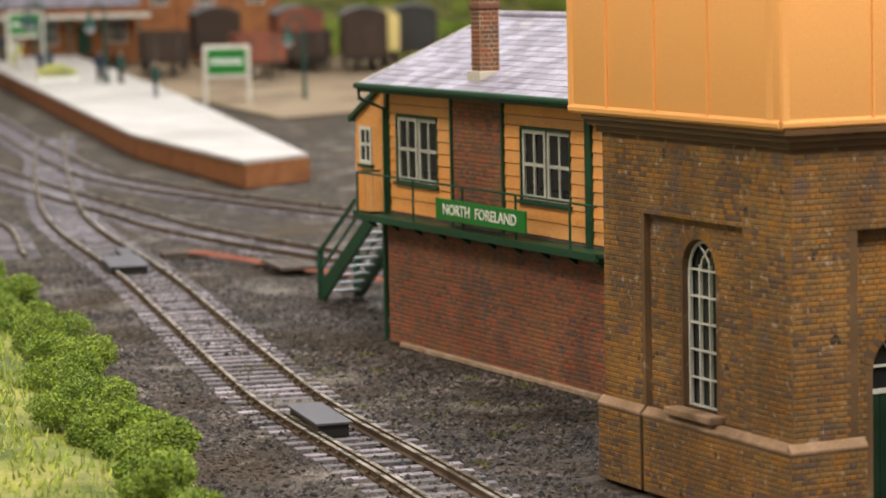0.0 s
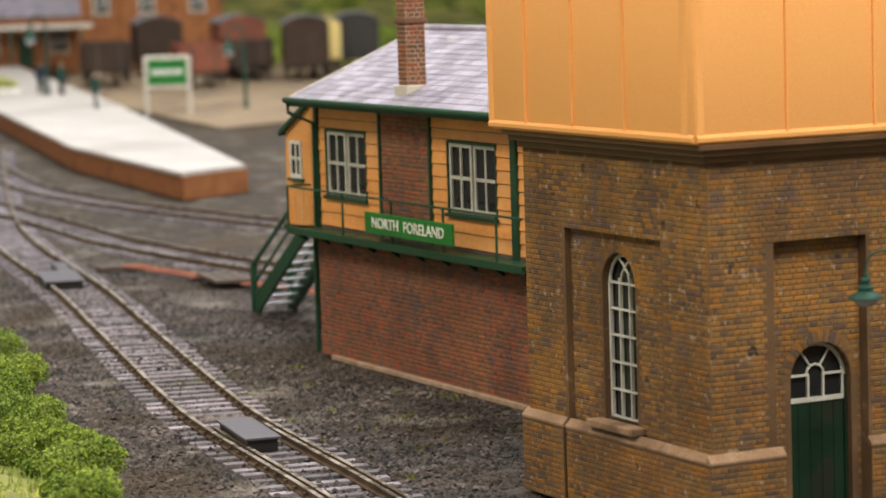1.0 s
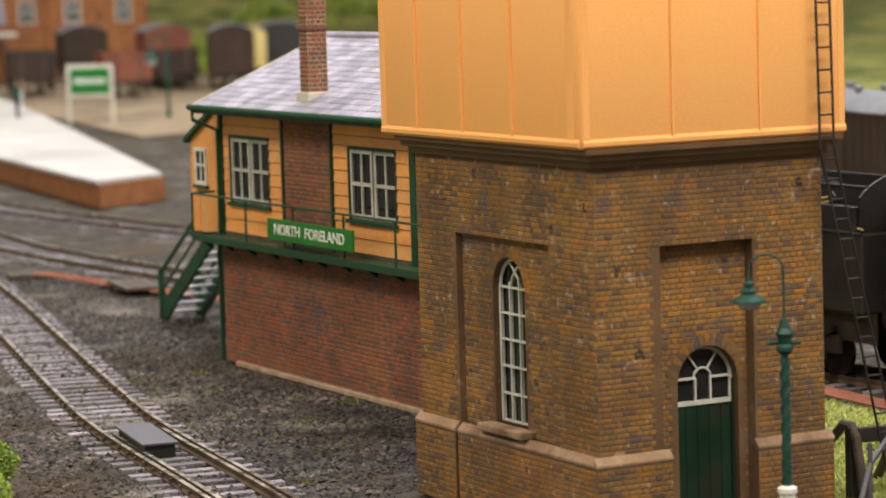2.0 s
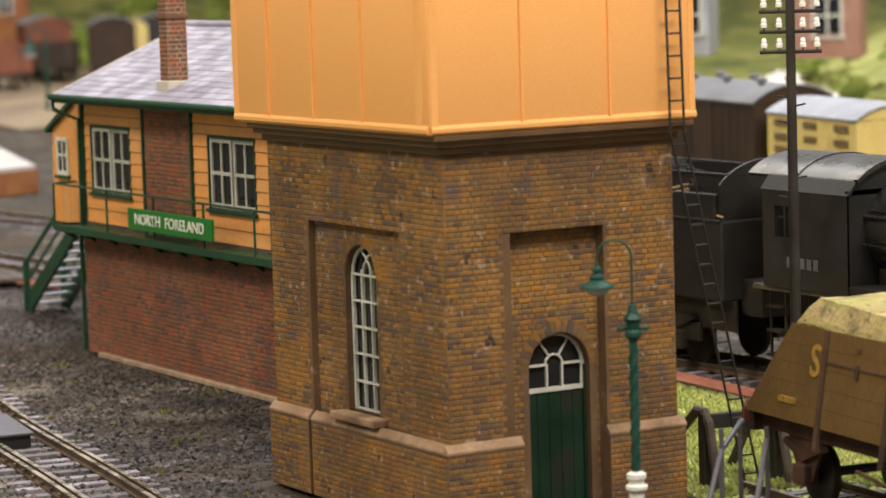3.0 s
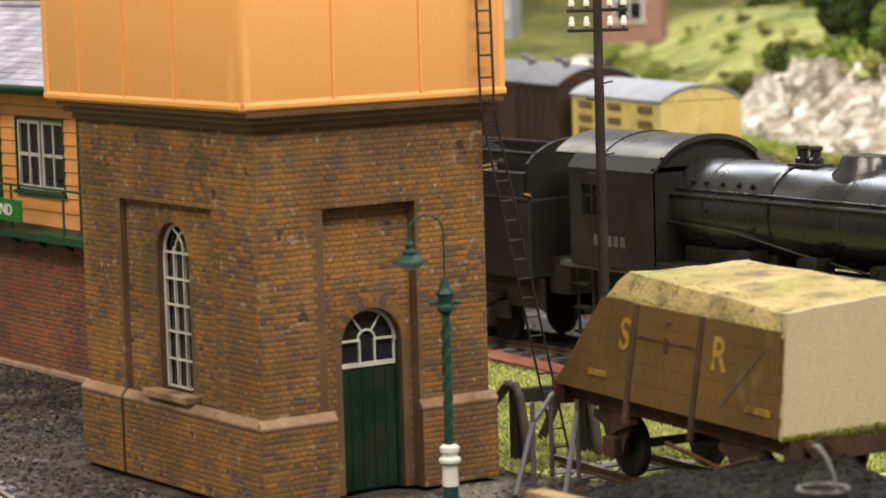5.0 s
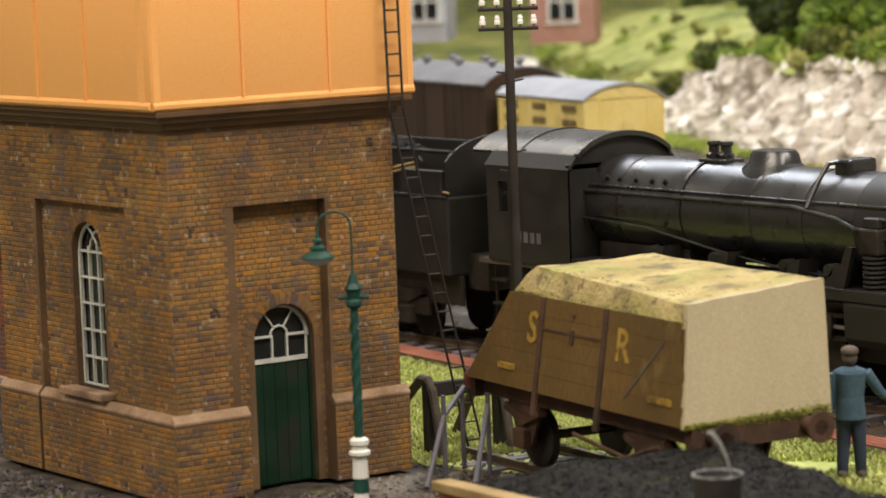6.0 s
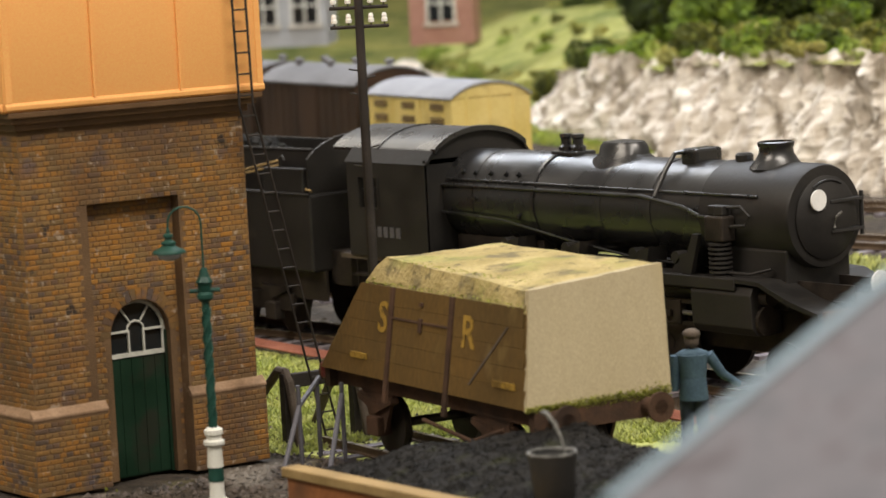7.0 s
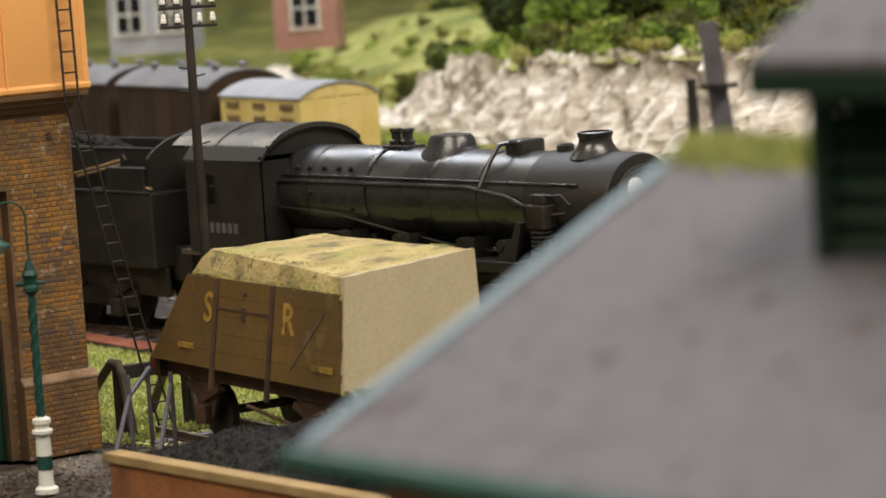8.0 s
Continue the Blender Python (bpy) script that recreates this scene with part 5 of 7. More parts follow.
    for k in range(50):
        fuzz((W * k / 50, -0.05, z0 + 0.01), 34, (0.03, 0.006, 0.02 + 0.035 * (k / 50)), 0.03)
    for k in range(40):
        f = k / 40
        fuzz((lo[0][0] + (lo[3][0] - lo[0][0]) * f - 0.015, lo[0][1] + (lo[3][1] - lo[0][1]) * f, zb + 0.02), 5, (0.006, 0.06, 0.025), 0.025)
        fuzz((hi2[0][0] + (hi2[3][0] - hi2[0][0]) * f, hi2[0][1] + (hi2[3][1] - hi2[0][1]) * f, zt - 0.04), 4, (0.02, 0.06, 0.02), 0.02)
    part("moss", (mv, mf), "moss", t, "yellow-green moss", kind="stuff")

    def side_x(z):
        return 0.30 * (z - z0) / (zt - z0)

    def end_y(z):
        return L - 1.55 * (z - z0) / (zt - z0)

    n = 5
    step = (zb - z0) / n
    for k in range(n):
        a, b = z0 + k * step, z0 + (k + 1) * step
        for y0, y1 in ((0.36 * (a - z0) / 1.84 + 0.06, 2.37), (2.49, 4.32), (4.44, None)):
            ya, yb = (y1, y1) if y1 else (end_y(a) - 0.02, end_y(b) - 0.02)
            pl = hull8([(side_x(a) - 0.014, y0, a + 0.002), (side_x(a), y0, a + 0.003), (side_x(a), ya, a + 0.003), (side_x(a) - 0.014, ya, a + 0.003)], [(side_x(b) - 0.014, y0, b - 0.003), (side_x(b), y0, b - 0.003), (side_x(b), yb, b - 0.003), (side_x(b) - 0.014, yb, b - 0.003)])
            part("plank", pl, "wagon_brown", body)

    def strap(y, w, za, zz, mat="timber", out=0.06):
        return hull8([(side_x(za) - out, y, za), (side_x(za), y, za), (side_x(za), y + w, za), (side_x(za) - out, y + w, za)], [(side_x(zz) - out, y, zz), (side_x(zz), y, zz), (side_x(zz), y + w, zz), (side_x(zz) - out, y + w, zz)])

    for y in (2.37, 4.32):
        part("stanchion", strap(y, 0.12, 1.05, zb, out=0.05), "rust", body)
    part("door_bar", strap(2.49, 1.83, 2.42, 2.455, out=0.035), "rust", body)
    part("latch", strap(3.35, 0.1, 2.28, 2.5, out=0.05), "rust", body)
    part("latch", strap(3.36, 0.09, 2.7, 2.76, out=0.05), "rust", body)
    part("diagonal", hull8([(side_x(1.62) - 0.026, 1.72, 1.62), (side_x(1.62), 1.72, 1.62), (side_x(1.62), 1.78, 1.62), (side_x(1.62) - 0.026, 1.78, 1.62)], [(side_x(2.6) - 0.026, 0.7, 2.6), (side_x(2.6), 0.7, 2.6), (side_x(2.6), 0.76, 2.6), (side_x(2.6) - 0.026, 0.76, 2.6)]), "timber", body)
    lean = math.atan2(0.30, 1.84)
    for ch, y, z in (("S", 4.66, 2.40), ("R", 1.88, 2.40)):
        m = Matrix.Translation((side_x(z) - 0.022, y, z)) @ Matrix.Rotation(radians(-90), 4, "Z") @ Matrix.Rotation(radians(90), 4, "X") @ Matrix.Rotation(-lean, 4, "X")
        writing(ch, 0.72, "lettering", "letter", body, m, "faded yellow letter")
    for y0, y1 in ((5.1, 5.65), (0.35, 1.0)):
        part("marking", boxes((side_x(1.7) - 0.045, side_x(1.7) - 0.02, y0, y1, 1.68, 1.78)), "letter", body, "illegible yellow marking")
    # underframe
    fr = part("underframe", boxes((0.25, 0.45, 0, L, 1.1, z0), (W - 0.45, W - 0.25, 0, L, 1.1, z0), (0.1, W - 0.1, -0.05, 0.12, 1.05, z0), (0.1, W - 0.1, L - 0.12, L + 0.05, 1.05, z0)), "rust", t, "rusty underframe")
    for y in (1.5, 5.3):
        for x in (0.58, W - 0.58):
            wheel(t, "wheel", 0, 0, 0.5, spokes=8).matrix_basis = Matrix.Translation((x, y, 0)) @ Matrix.Rotation(radians(90), 4, "Z")
        for x in (0.32, W - 0.32):
            part("w_iron", prism([(y - 0.55, 1.1), (y + 0.55, 1.1), (y + 0.2, 0.4), (y - 0.2, 0.4)], x - 0.03, x + 0.03, "x"), "rust", fr)
            part("axlebox", boxes((x - 0.18, x + 0.12, y - 0.18, y + 0.18, 0.35, 0.68), bevel=0.03), "rust", fr)
            part("spring", prism([(y - 0.6, 0.95), (y, 0.72), (y + 0.6, 0.95), (y + 0.55, 1.05), (y, 0.9), (y - 0.55, 1.05)], x - 0.1, x + 0.06, "x"), "rust", fr)
        part("axle", rods(((0.3, y, 0.5), (W - 0.3, y, 0.5), 0.08), n=10), "gear", t)
    for y, s in ((-0.05, -1), (L + 0.05, 1)):
        for x in (0.45, W - 0.45):
            bf = part("buffer", rods(((x, y, 1.25), (x, y + s * 0.4, 1.25), 0.12), n=14), "rust", fr)
            part("buffer_head", lathe([(0.24, 0), (0.24, 0.05), (0.06, 0.09)], 18, "y", (x, y + s * 0.4, 1.25)), "rust", bf)
    part("tail_lamp", boxes((0.12, 0.34, L + 0.05, L + 0.27, 1.16, 1.42), bevel=0.03), "lamp_red", t, "dull red tail lamp")
    part("brake_lever", tube([(-0.02, 3.2, 0.9), (-0.06, 1.6, 0.75), (-0.06, 0.6, 1.05)], 0.035), "rust", fr)


dump_wagon()
track([(5.68, -7.7), (5.9, -5.5), (6.4, -1.5), (6.6, 0.6)], "short siding under the covered wagon", 0)


def buffer_stop():
    t = thing("buffer_stop", 6.3, 0.75, 0, -7, "bent old rails forming a buffer stop at the siding end", "buffer stop")
    for x in (-0.75, 0.62):
        part("bent_rail", tube([(x, 3.6 - 1.9, 0.0), (x, 1.1, 0.75), (x, 0.35, 1.28), (x, 0.1, 1.28), (x, -0.05, 1.1), (x, -0.35, 0.0)], 0.085, 8), "timber", t)
        part("upright", boxes((x - 0.09, x + 0.09, 0.0, 0.18, 0, 1.25), bevel=0.01), "pole_wood", t)
    part("beam", boxes((-0.7, 0.72, -0.06, 0.1, 1.0, 1.25), bevel=0.02), "pole_wood", t)


buffer_stop()


def handrail_fence():
    t = thing("pipe_railing", 0, 0, 0, 0, "thin grey pipe railing with sloping stays", "railing")
    for a, b in (((3.7, -1.6, 0.0), (4.55, -0.95, 1.0)), ((4.55, -0.95, 1.0), (5.3, -0.5, 1.35)), ((4.0, -2.5, 0.0), (5.2, -1.3, 1.15))):
        part("stay", rods((a, b, 0.045), n=8), "grey_box", t)
    for p in ((4.55, -0.95), (5.25, -0.5), (5.2, -1.3)):
        part("post", rods(((*p, -0.02), (*p, 1.35), 0.04), n=8), "grey_box", t)


handrail_fence()


def coal_bunker():
    t = thing("coal_bunker", 0.8, -6.1, 0, -90, "low brick coal bunker with plank edging heaped with coal", "coal bunker")
    # local x runs along the planked edge, local y back towards the wagon
    L, D = 9.2, 5.3
    part("wall", boxes((0, L, 0, 0.2, 0, 0.98)), "orange_brick", t)
    part("wall", boxes((0, 0.2, 0.2, 1.9, 0, 0.98)), "orange_brick", t)

    def heap(x, y):
        """Height of the coal: heaped behind the plank, spilling down at the back."""
        back = min(2.0 + 1.65 * x, 4.7 - 0.27 * (x - 1.6))
        edge = min(min(x, L - x) / 1.0, (y - 0.1) / 0.9, 1.0)
        z = 0.99 + 0.34 * max(edge, 0) * (0.75 + 0.5 * noise.noise((x * 0.9, y * 0.9, 1)))
        fall = min(max((y - back) / 0.7 + 0.5, 0), 1)
        return z * (1 - fall) - 0.1 * fall

    part("edge_plank", boxes((-0.06, L, -0.07, 0.25, 0.98, 1.13), bevel=0.02), "plank", t, "ochre plank edging")
    bm = bmesh.new()
    nx, ny = 110, 46
    grid = []
    for i in range(nx + 1):
        row = []
        for j in range(ny + 1):
            x, y = 0.2 + (L - 0.2) * i / nx, 0.2 + (D - 0.3) * j / ny
            z = heap(x, y) + 0.05 * noise.noise((x * 6, y * 6, 3)) + 0.03 * noise.noise((x * 14, y * 14, 7))
            row.append(bm.verts.new((x, y, z)))
        grid.append(row)
    for i in range(nx):
        for j in range(ny):
            bm.faces.new((grid[i][j], grid[i + 1][j], grid[i + 1][j + 1], grid[i][j + 1]))
    part("coal", bm, "coal", t, "fine black coal")
    rnd = random.Random(8)
    v, f = [], []
    for _ in range(8000):
        x, y = rnd.uniform(0.25, L - 0.1), rnd.uniform(0.25, D - 0.25)
        z = heap(x, y) + 0.01
        if z < 0.3:
            continue
        r, k, a = rnd.uniform(0.012, 0.034), len(v), rnd.uniform(0, 6.28)
        v += [(x + r * math.cos(a + q * 1.57), y + r * math.sin(a + q * 1.57), z + rnd.uniform(-.01, .02)) for q in range(4)] + [(x, y, z + r)]
        f += [(k, k + 1, k + 4), (k + 1, k + 2, k + 4), (k + 2, k + 3, k + 4), (k + 3, k, k + 4)]
    part("loose_coal", (v, f), "coal", t, kind="stuff")


coal_bunker()


def bucket():
    t = thing("fire_bucket", 1.52, -11.42, 1.2, 0, "black fire bucket with a pale worn rim on the coal", "bucket")
    part("body", lathe([(0.26, 0.0), (0.27, 0.02), (0.33, 0.62), (0.31, 0.62), (0.27, 0.5), (0.05, 0.48)], 20), "black", t, smooth=True)
    rim = bmesh.new()
    tube([(0.325 * math.cos(a * 0.3142), 0.325 * math.sin(a * 0.3142), 0.63) for a in range(21)], 0.02, 6, rim)
    part("rim", rim, "worn_rim", t, "pale worn rim")
    part("spout", tube([(0.16, -0.1, 0.55), (0.13, -0.06, 0.8), (0.07, 0.0, 1.0), (-0.02, 0.06, 1.16), (-0.08, 0.1, 1.18)], [0.012, 0.02, 0.03, 0.035, 0.02]), "worn_rim", t, "pale bent spout")


bucket()


def figurine(name, x, y, z, rz, h, coat, legs, label, reach=True):
    """A small painted figure of plain shapes, in one mesh."""
    bm = bmesh.new()

    def blob(c, s, mi):
        before = set(bm.faces)
        g = bmesh.ops.create_icosphere(bm, subdivisions=2, radius=1)["verts"]
        bmesh.ops.scale(bm, vec=s, verts=g)
        bmesh.ops.translate(bm, vec=c, verts=g)
        for f in set(bm.faces) - before:
            f.material_index = mi

    def limb(a, b, r, r2, mi):
        before = set(bm.faces)
        cyl(bm, a, b, r, r2, 10)
        for f in set(bm.faces) - before:
            f.material_index = mi

    for s in (-1, 1):
        limb((s * 0.13, 0, 0.04), (s * 0.11, 0, 0.46), 0.075, 0.09, 1)
        limb((s * 0.11, 0, 0.44), (s * 0.085, 0, 0.92), 0.09, 0.125, 1)
        blob((s * 0.13, 0.05, 0.05), (0.075, 0.14, 0.06), 3)
    limb((0, 0, 0.82), (0, 0, 1.15), 0.215, 0.19, 0)
    limb((0, 0, 1.12), (0, 0, 1.46), 0.19, 0.225, 0)
    blob((0, 0, 1.44), (0.25, 0.14, 0.11), 0)
    limb((-0.22, 0, 1.45), (-0.42, -0.06, 1.15), 0.085, 0.07, 0)
    limb((-0.42, -0.06, 1.15), (-0.66, -0.12, 0.98), 0.065, 0.05, 0 if reach else 1)
    limb((0.23, 0, 1.45), (0.27, -0.03, 0.95), 0.085, 0.065, 0)
    blob((0, 0, 1.66), (0.11, 0.12, 0.13), 2 if not reach else 3)
    blob((0, 0.01, 1.75), (0.13, 0.145, 0.085), 3)
    bmesh.ops.scale(bm, vec=(h / 1.82,) * 3, verts=bm.verts)
    ob = solid(name, bm, [coat, legs, "skin", "timber"], label, "figurine", smooth=True)
    ob.matrix_world = at(x, y, z, rz) @ Matrix.Diagonal((S, S, S, 1))
    return ob


figurine("railwayman_figurine", 9.1, -5.85, 0.0, 142, 2.13, "blue", "navy", "painted model figure in blue overalls and dark cap")


def track_boxes():
    t = thing("track_cover", 0, 0, 0, 0, "grey sheet-metal cover box set between the rails", "cover box", "track covers")
    part("lid", boxes((-0.36, 0.36, -1.28, 1.28, 0.2, 0.25), bevel=0.012), "grey_box", t)
    part("case", boxes((-0.30, 0.30, -1.2, 1.2, -0.05, 0.2)), "black", t)
    t.matrix_world = at(-2.06, 13.65, 0.04, -10) @ Matrix.Diagonal((S, S, S, 1))
    u = thing("track_cover", 4.3, 43.0, 0, -14, "grey sheet-metal cover box beside the turnout blades", "cover box", "track covers")
    part("lid", boxes((-0.5, 0.65, -1.5, 1.6, 0.2, 0.26), bevel=0.012), "grey_box", u)
    part("case", boxes((-0.45, 0.6, -1.4, 1.5, -0.05, 0.2)), "black", u)
    part("arm", boxes((0.2, 0.6, 1.6, 4.4, 0.0, 0.22), bevel=0.012), "grey_box", u)


track_boxes()


def rodding():
    t = thing("point_rodding", 0, 0, 0, 0, "rusty red point rods on low stools beside the track", "point rodding")
    for k in range(4):
        o = k * 0.16
        part("rod", tube([(7.1 + o, 45.2, 0.16), (7.75 + o, 40.4, 0.15), (8.35 + o, 36.8, 0.15), (9.3 + o, 31, 0.15)], 0.032, 6), "rodding", t)
        part("rod", tube([(11.9 + o, 14.5, 0.16), (11.45 + o, 8.5, 0.15), (11.0 + o, 2, 0.15), (10.7 + o, -5.0, 0.15), (10.4 + o, -12, 0.15)], 0.032, 6), "rodding", t)
    for x, y in ((7.4, 45.0), (8.0, 41), (8.6, 37), (12.0, 12.5), (11.65, 7.5), (11.3, 3), (11.0, -2)):
        part("stool", boxes((x - 0.35, x + 0.45, y - 0.12, y + 0.12, 0, 0.1), bevel=0.01), "timber", t)
    b = thing("timber_board", 8.15, 39.5, 0.17, -9, "weathered grey-brown boards laid over point rodding", "boards")
    for k in range(3):
        part("plank", boxes((-0.55 + k * 0.38, -0.2 + k * 0.38, -1.3, 1.2, 0.0, 0.09), bevel=0.01), "timber", b)
    c = thing("timber_board", 7.0, 45.3, 0.0, -9, "short weathered timber baulk beside point rodding", "boards")
    part("plank", boxes((-0.6, 0.6, -0.35, 0.35, 0.0, 0.16), bevel=0.015), "timber", c)


rodding()

# ---- near shed with its roof vent ----


def shed():
    t = thing("goods_shed", 0, 0, 0, 0, "near shed with mottled grey felt roof, green eaves and louvred vent", "shed")
    grow = 1.48
    t.matrix_world = at(-22.327 * (1 - grow), -42.81 * (1 - grow), 8.504 * (1 - grow)) @ Matrix.Diagonal((S * grow, S * grow, S * grow, 1))
    foot = 2.75
    ex, ez, rx, rz, y1, y0 = -15.06, 6.37, -12.62, 7.45, -32.85, -46.0
    part("wall", boxes((-14.8, -14.5, y0, y1 - 0.2, foot, 6.35)), "orange_brick", t)
    part("wall", boxes((-14.5, -10.3, y1 - 0.5, y1 - 0.2, foot, 6.35)), "orange_brick", t)
    part("wall", boxes((-10.3, -10.0, y0, y1 - 0.2, foot, 6.35)), "orange_brick", t)
    part("gable", prism([(-14.8, 6.35), (-10.0, 6.35), (rx, rz - 0.08)], y1 - 0.5, y1 - 0.2), "orange_brick", t)
    roof = part("roof", prism([(ex, ez), (rx, rz), (2 * rx - ex, ez), (2 * rx - ex, ez - 0.08), (rx, rz - 0.08), (ex, ez - 0.08)], y0, y1), "hut_roof", t, "mottled grey roofing felt")
    # Verge strips carry the blue edge light in their colour.
    part("verge", prism([(ex, ez + 0.02), (rx, rz + 0.02), (rx, rz - 0.07), (ex, ez - 0.07)], y1 - 0.05, y1 + 0.03), "hut_edge", roof, "verge tinted pale blue for the light along the roof edge")
    part("verge", prism([(2 * rx - ex, ez + 0.012), (rx, rz + 0.012), (rx, rz - 0.07), (2 * rx - ex, ez - 0.07)], y1 - 0.05, y1 + 0.03), "hut_edge", roof)
    part("gutter", rods(((ex - 0.05, y0, ez - 0.06), (ex - 0.05, y1 + 0.05, ez - 0.06), 0.06), n=10), "lamp_green", roof, "green gutter")
    rnd = random.Random(3)
    v, f = [], []
    for _ in range(5000):
        x, y = rx + rnd.gauss(-0.05, 0.07), rnd.uniform(y1 - 1.7, y1 + 0.02)
        k, a, z = len(v), rnd.uniform(0, 6.28), rz - abs(x - rx) * 0.44
        v += [(x + 0.02 * math.cos(a), y + 0.02 * math.sin(a), z), (x - 0.02 * math.cos(a), y - 0.02 * math.sin(a), z), (x + rnd.uniform(-.03, .03), y, z + rnd.uniform(0.02, 0.08))]
        f.append((k, k + 1, k + 2))
    part("moss", (v, f), "pale_grass", roof, "yellow moss along the ridge", kind="stuff")
    vx0, vx1, vy0, vy1, vz0, vz1 = -13.5, -11.5, -38.0, -34.44, 6.9, 7.92
    vent = part("vent", boxes((vx0 + 0.12, vx1 - 0.12, vy0 + 0.1, vy1 - 0.1, vz0, vz1)), "black", t, "dark green louvred roof vent")
    for x, y in ((vx0, vy1 - 0.1), (vx0, vy0), (vx1 - 0.1, vy1 - 0.1), (vx1 - 0.1, vy0)):
        part("corner_post", boxes((x, x + 0.1, y, y + 0.1, vz0, vz1)), "door_green", vent)
    for k in range(8):
        z = vz0 + 0.12 + k * 0.118
        part("slat", prism([(vx0 + 0.0, z - 0.02), (vx0 + 0.10, z + 0.07), (vx0 + 0.115, z + 0.055), (vx0 + 0.015, z - 0.035)], vy0 + 0.1, vy1 - 0.1), "door_green", vent)
        part("slat", prism([(vy1 - 0.0, z - 0.02), (vy1 - 0.10, z + 0.07), (vy1 - 0.115, z + 0.055), (vy1 - 0.015, z - 0.035)], vx0 + 0.1, vx1 - 0.1, "x"), "door_green", vent)
    part("vent_roof", prism([(vx0 - 0.2, vz1), (rx, vz1 + 0.62), (vx1 + 0.2, vz1), (vx1 + 0.2, vz1 - 0.05), (rx, vz1 + 0.54), (vx0 - 0.2, vz1 - 0.05)], vy0 - 0.2, vy1 + 0.14), "hut_roof", vent, "grey felt vent roof")
    part("gable", prism([(vx0, vz1 - 0.03), (vx1, vz1 - 0.03), (rx, vz1 + 0.5)], vy1 - 0.1, vy1), "door_green", vent)
    part("vent_fascia", boxes((vx0 - 0.21, vx0 - 0.17, vy0 - 0.2, vy1 + 0.14, vz1 - 0.16, vz1 - 0.04)), "door_green", vent)


shed()


def signal_post():
    t = thing("timber_post", -5.2, -25.35, 0, 0, "weathered grey timber post with an iron strap and stay", "post")
    grow = 1.43
    t.matrix_world = at(-22.327 * (1 - grow) - 5.2 * grow, -42.81 * (1 - grow) - 25.35 * grow, 8.504 * (1 - grow)) @ Matrix.Diagonal((S * grow, S * grow, S * grow, 1))
    part("stay", rods(((-0.02, 0.02, 2.55), (-0.05, 0.05, 7.2), 0.045), n=8), "pole_wood", t)
    part("post", hull8([(0.30, -0.36, 2.55), (0.52, -0.53, 2.55), (0.62, -0.42, 2.55), (0.40, -0.26, 2.55)], [(0.0, -0.02, 7.66), (0.12, -0.12, 7.66), (0.19, -0.04, 7.66), (0.07, 0.06, 7.66)]), "hut_roof", t, "grey weathered timber")
    part("strap", boxes((0.02, 0.26, -0.2, 0.02, 7.1, 7.14)), "black", t)


signal_post()

# ---- rolling stock in the yards ----


def van(label, length, width, z_floor, z_eave, arch_h, body, roof, ends_slats=False, vents=False, roof_vents=0, name="goods_van", group="vans in the yard"):
    t = thing(name, 0, 0, 0, 0, label, "van", group)
    w, l = width / 2, length / 2
    b = part("body", boxes((-w, w, -l, l, z_floor, z_eave), bevel=0.015), body, t)
    arc = [(w * 1.05 * math.sin(radians(a)) / math.sin(radians(50)), z_eave + arch_h * (math.cos(radians(a)) - math.cos(radians(50))) / (1 - math.cos(radians(50)))) for a in range(-50, 51, 10)]
    for y in (-l, l):
        part("end_top", prism([(-w, z_eave)] + [(x * 0.95, z - 0.02) for x, z in arc] + [(w, z_eave)], y - 0.02, y + 0.02), body, b)
    r = part("roof", prism(arc + [(x, z - 0.06) for x, z in arc[::-1]], -l - 0.08, l + 0.08), roof, t, smooth=True)
    for k in range(roof_vents):
        y = -l + length * (k + 0.5) / roof_vents
        for x in (-0.45, 0.45):
            part("roof_vent", lathe([(0.1, 0), (0.1, 0.12), (0.16, 0.14), (0.16, 0.24), (0.05, 0.28)], 12, "z", (x, y, z_eave + arch_h * 0.82)), roof, r)
    n = max(int(length / 0.55), 4)
    for k in range(n + 1):
        y = -l + length * k / n
        for s in (-1, 1):
            part("batten", boxes((s * w - 0.02, s * w + 0.02, y - 0.02, y + 0.02, z_floor + 0.05, z_eave - 0.04)), body, b)
    for s in (-1, 1):
        for e in (-1, 0, 1):
            part("end_post", boxes((e * w * 0.6 - 0.04, e * w * 0.6 + 0.04, s * l - 0.04, s * l + 0.04, z_floor + 0.05, z_eave + arch_h * 0.5)), body, b)
    part("door", boxes((-w - 0.035, -w, -0.75, 0.75, z_floor + 0.06, z_eave - 0.1), bevel=0.01), body, b)
    if vents:
        for y in (-l * 0.68, 0.0, l * 0.68):
            for k, z in enumerate((z_eave - 0.28, z_eave - 0.68, z_eave - 1.05)):
                if y == 0.0 and k == 2:
                    continue
                v = part("vent", boxes((-w - 0.05, -w - 0.03, y - 0.42, y + 0.42, z - 0.1, z + 0.1)), "timber", b, "dark louvre")
                for q in range(3):
                    part("slat", boxes((-w - 0.075, -w - 0.05, y - 0.42, y + 0.42, z - 0.08 + q * 0.065, z - 0.05 + q * 0.065)), "plank", v)
        for y in (-l * 0.75, l * 0.55):
            part("marking", boxes((-w - 0.03, -w - 0.022, y - 0.16, y + 0.16, z_floor + 0.35, z_floor + 0.5)), "timber", b, "illegible stencilled marking")
    if ends_slats:
        for k in range(12):
            part("end_slat", boxes((-w * 0.9, w * 0.9, -l - 0.05, -l, z_floor + 0.15 + k * 0.15, z_floor + 0.2 + k * 0.15)), body, b)
    under(t, width, length, z_floor)
    return t


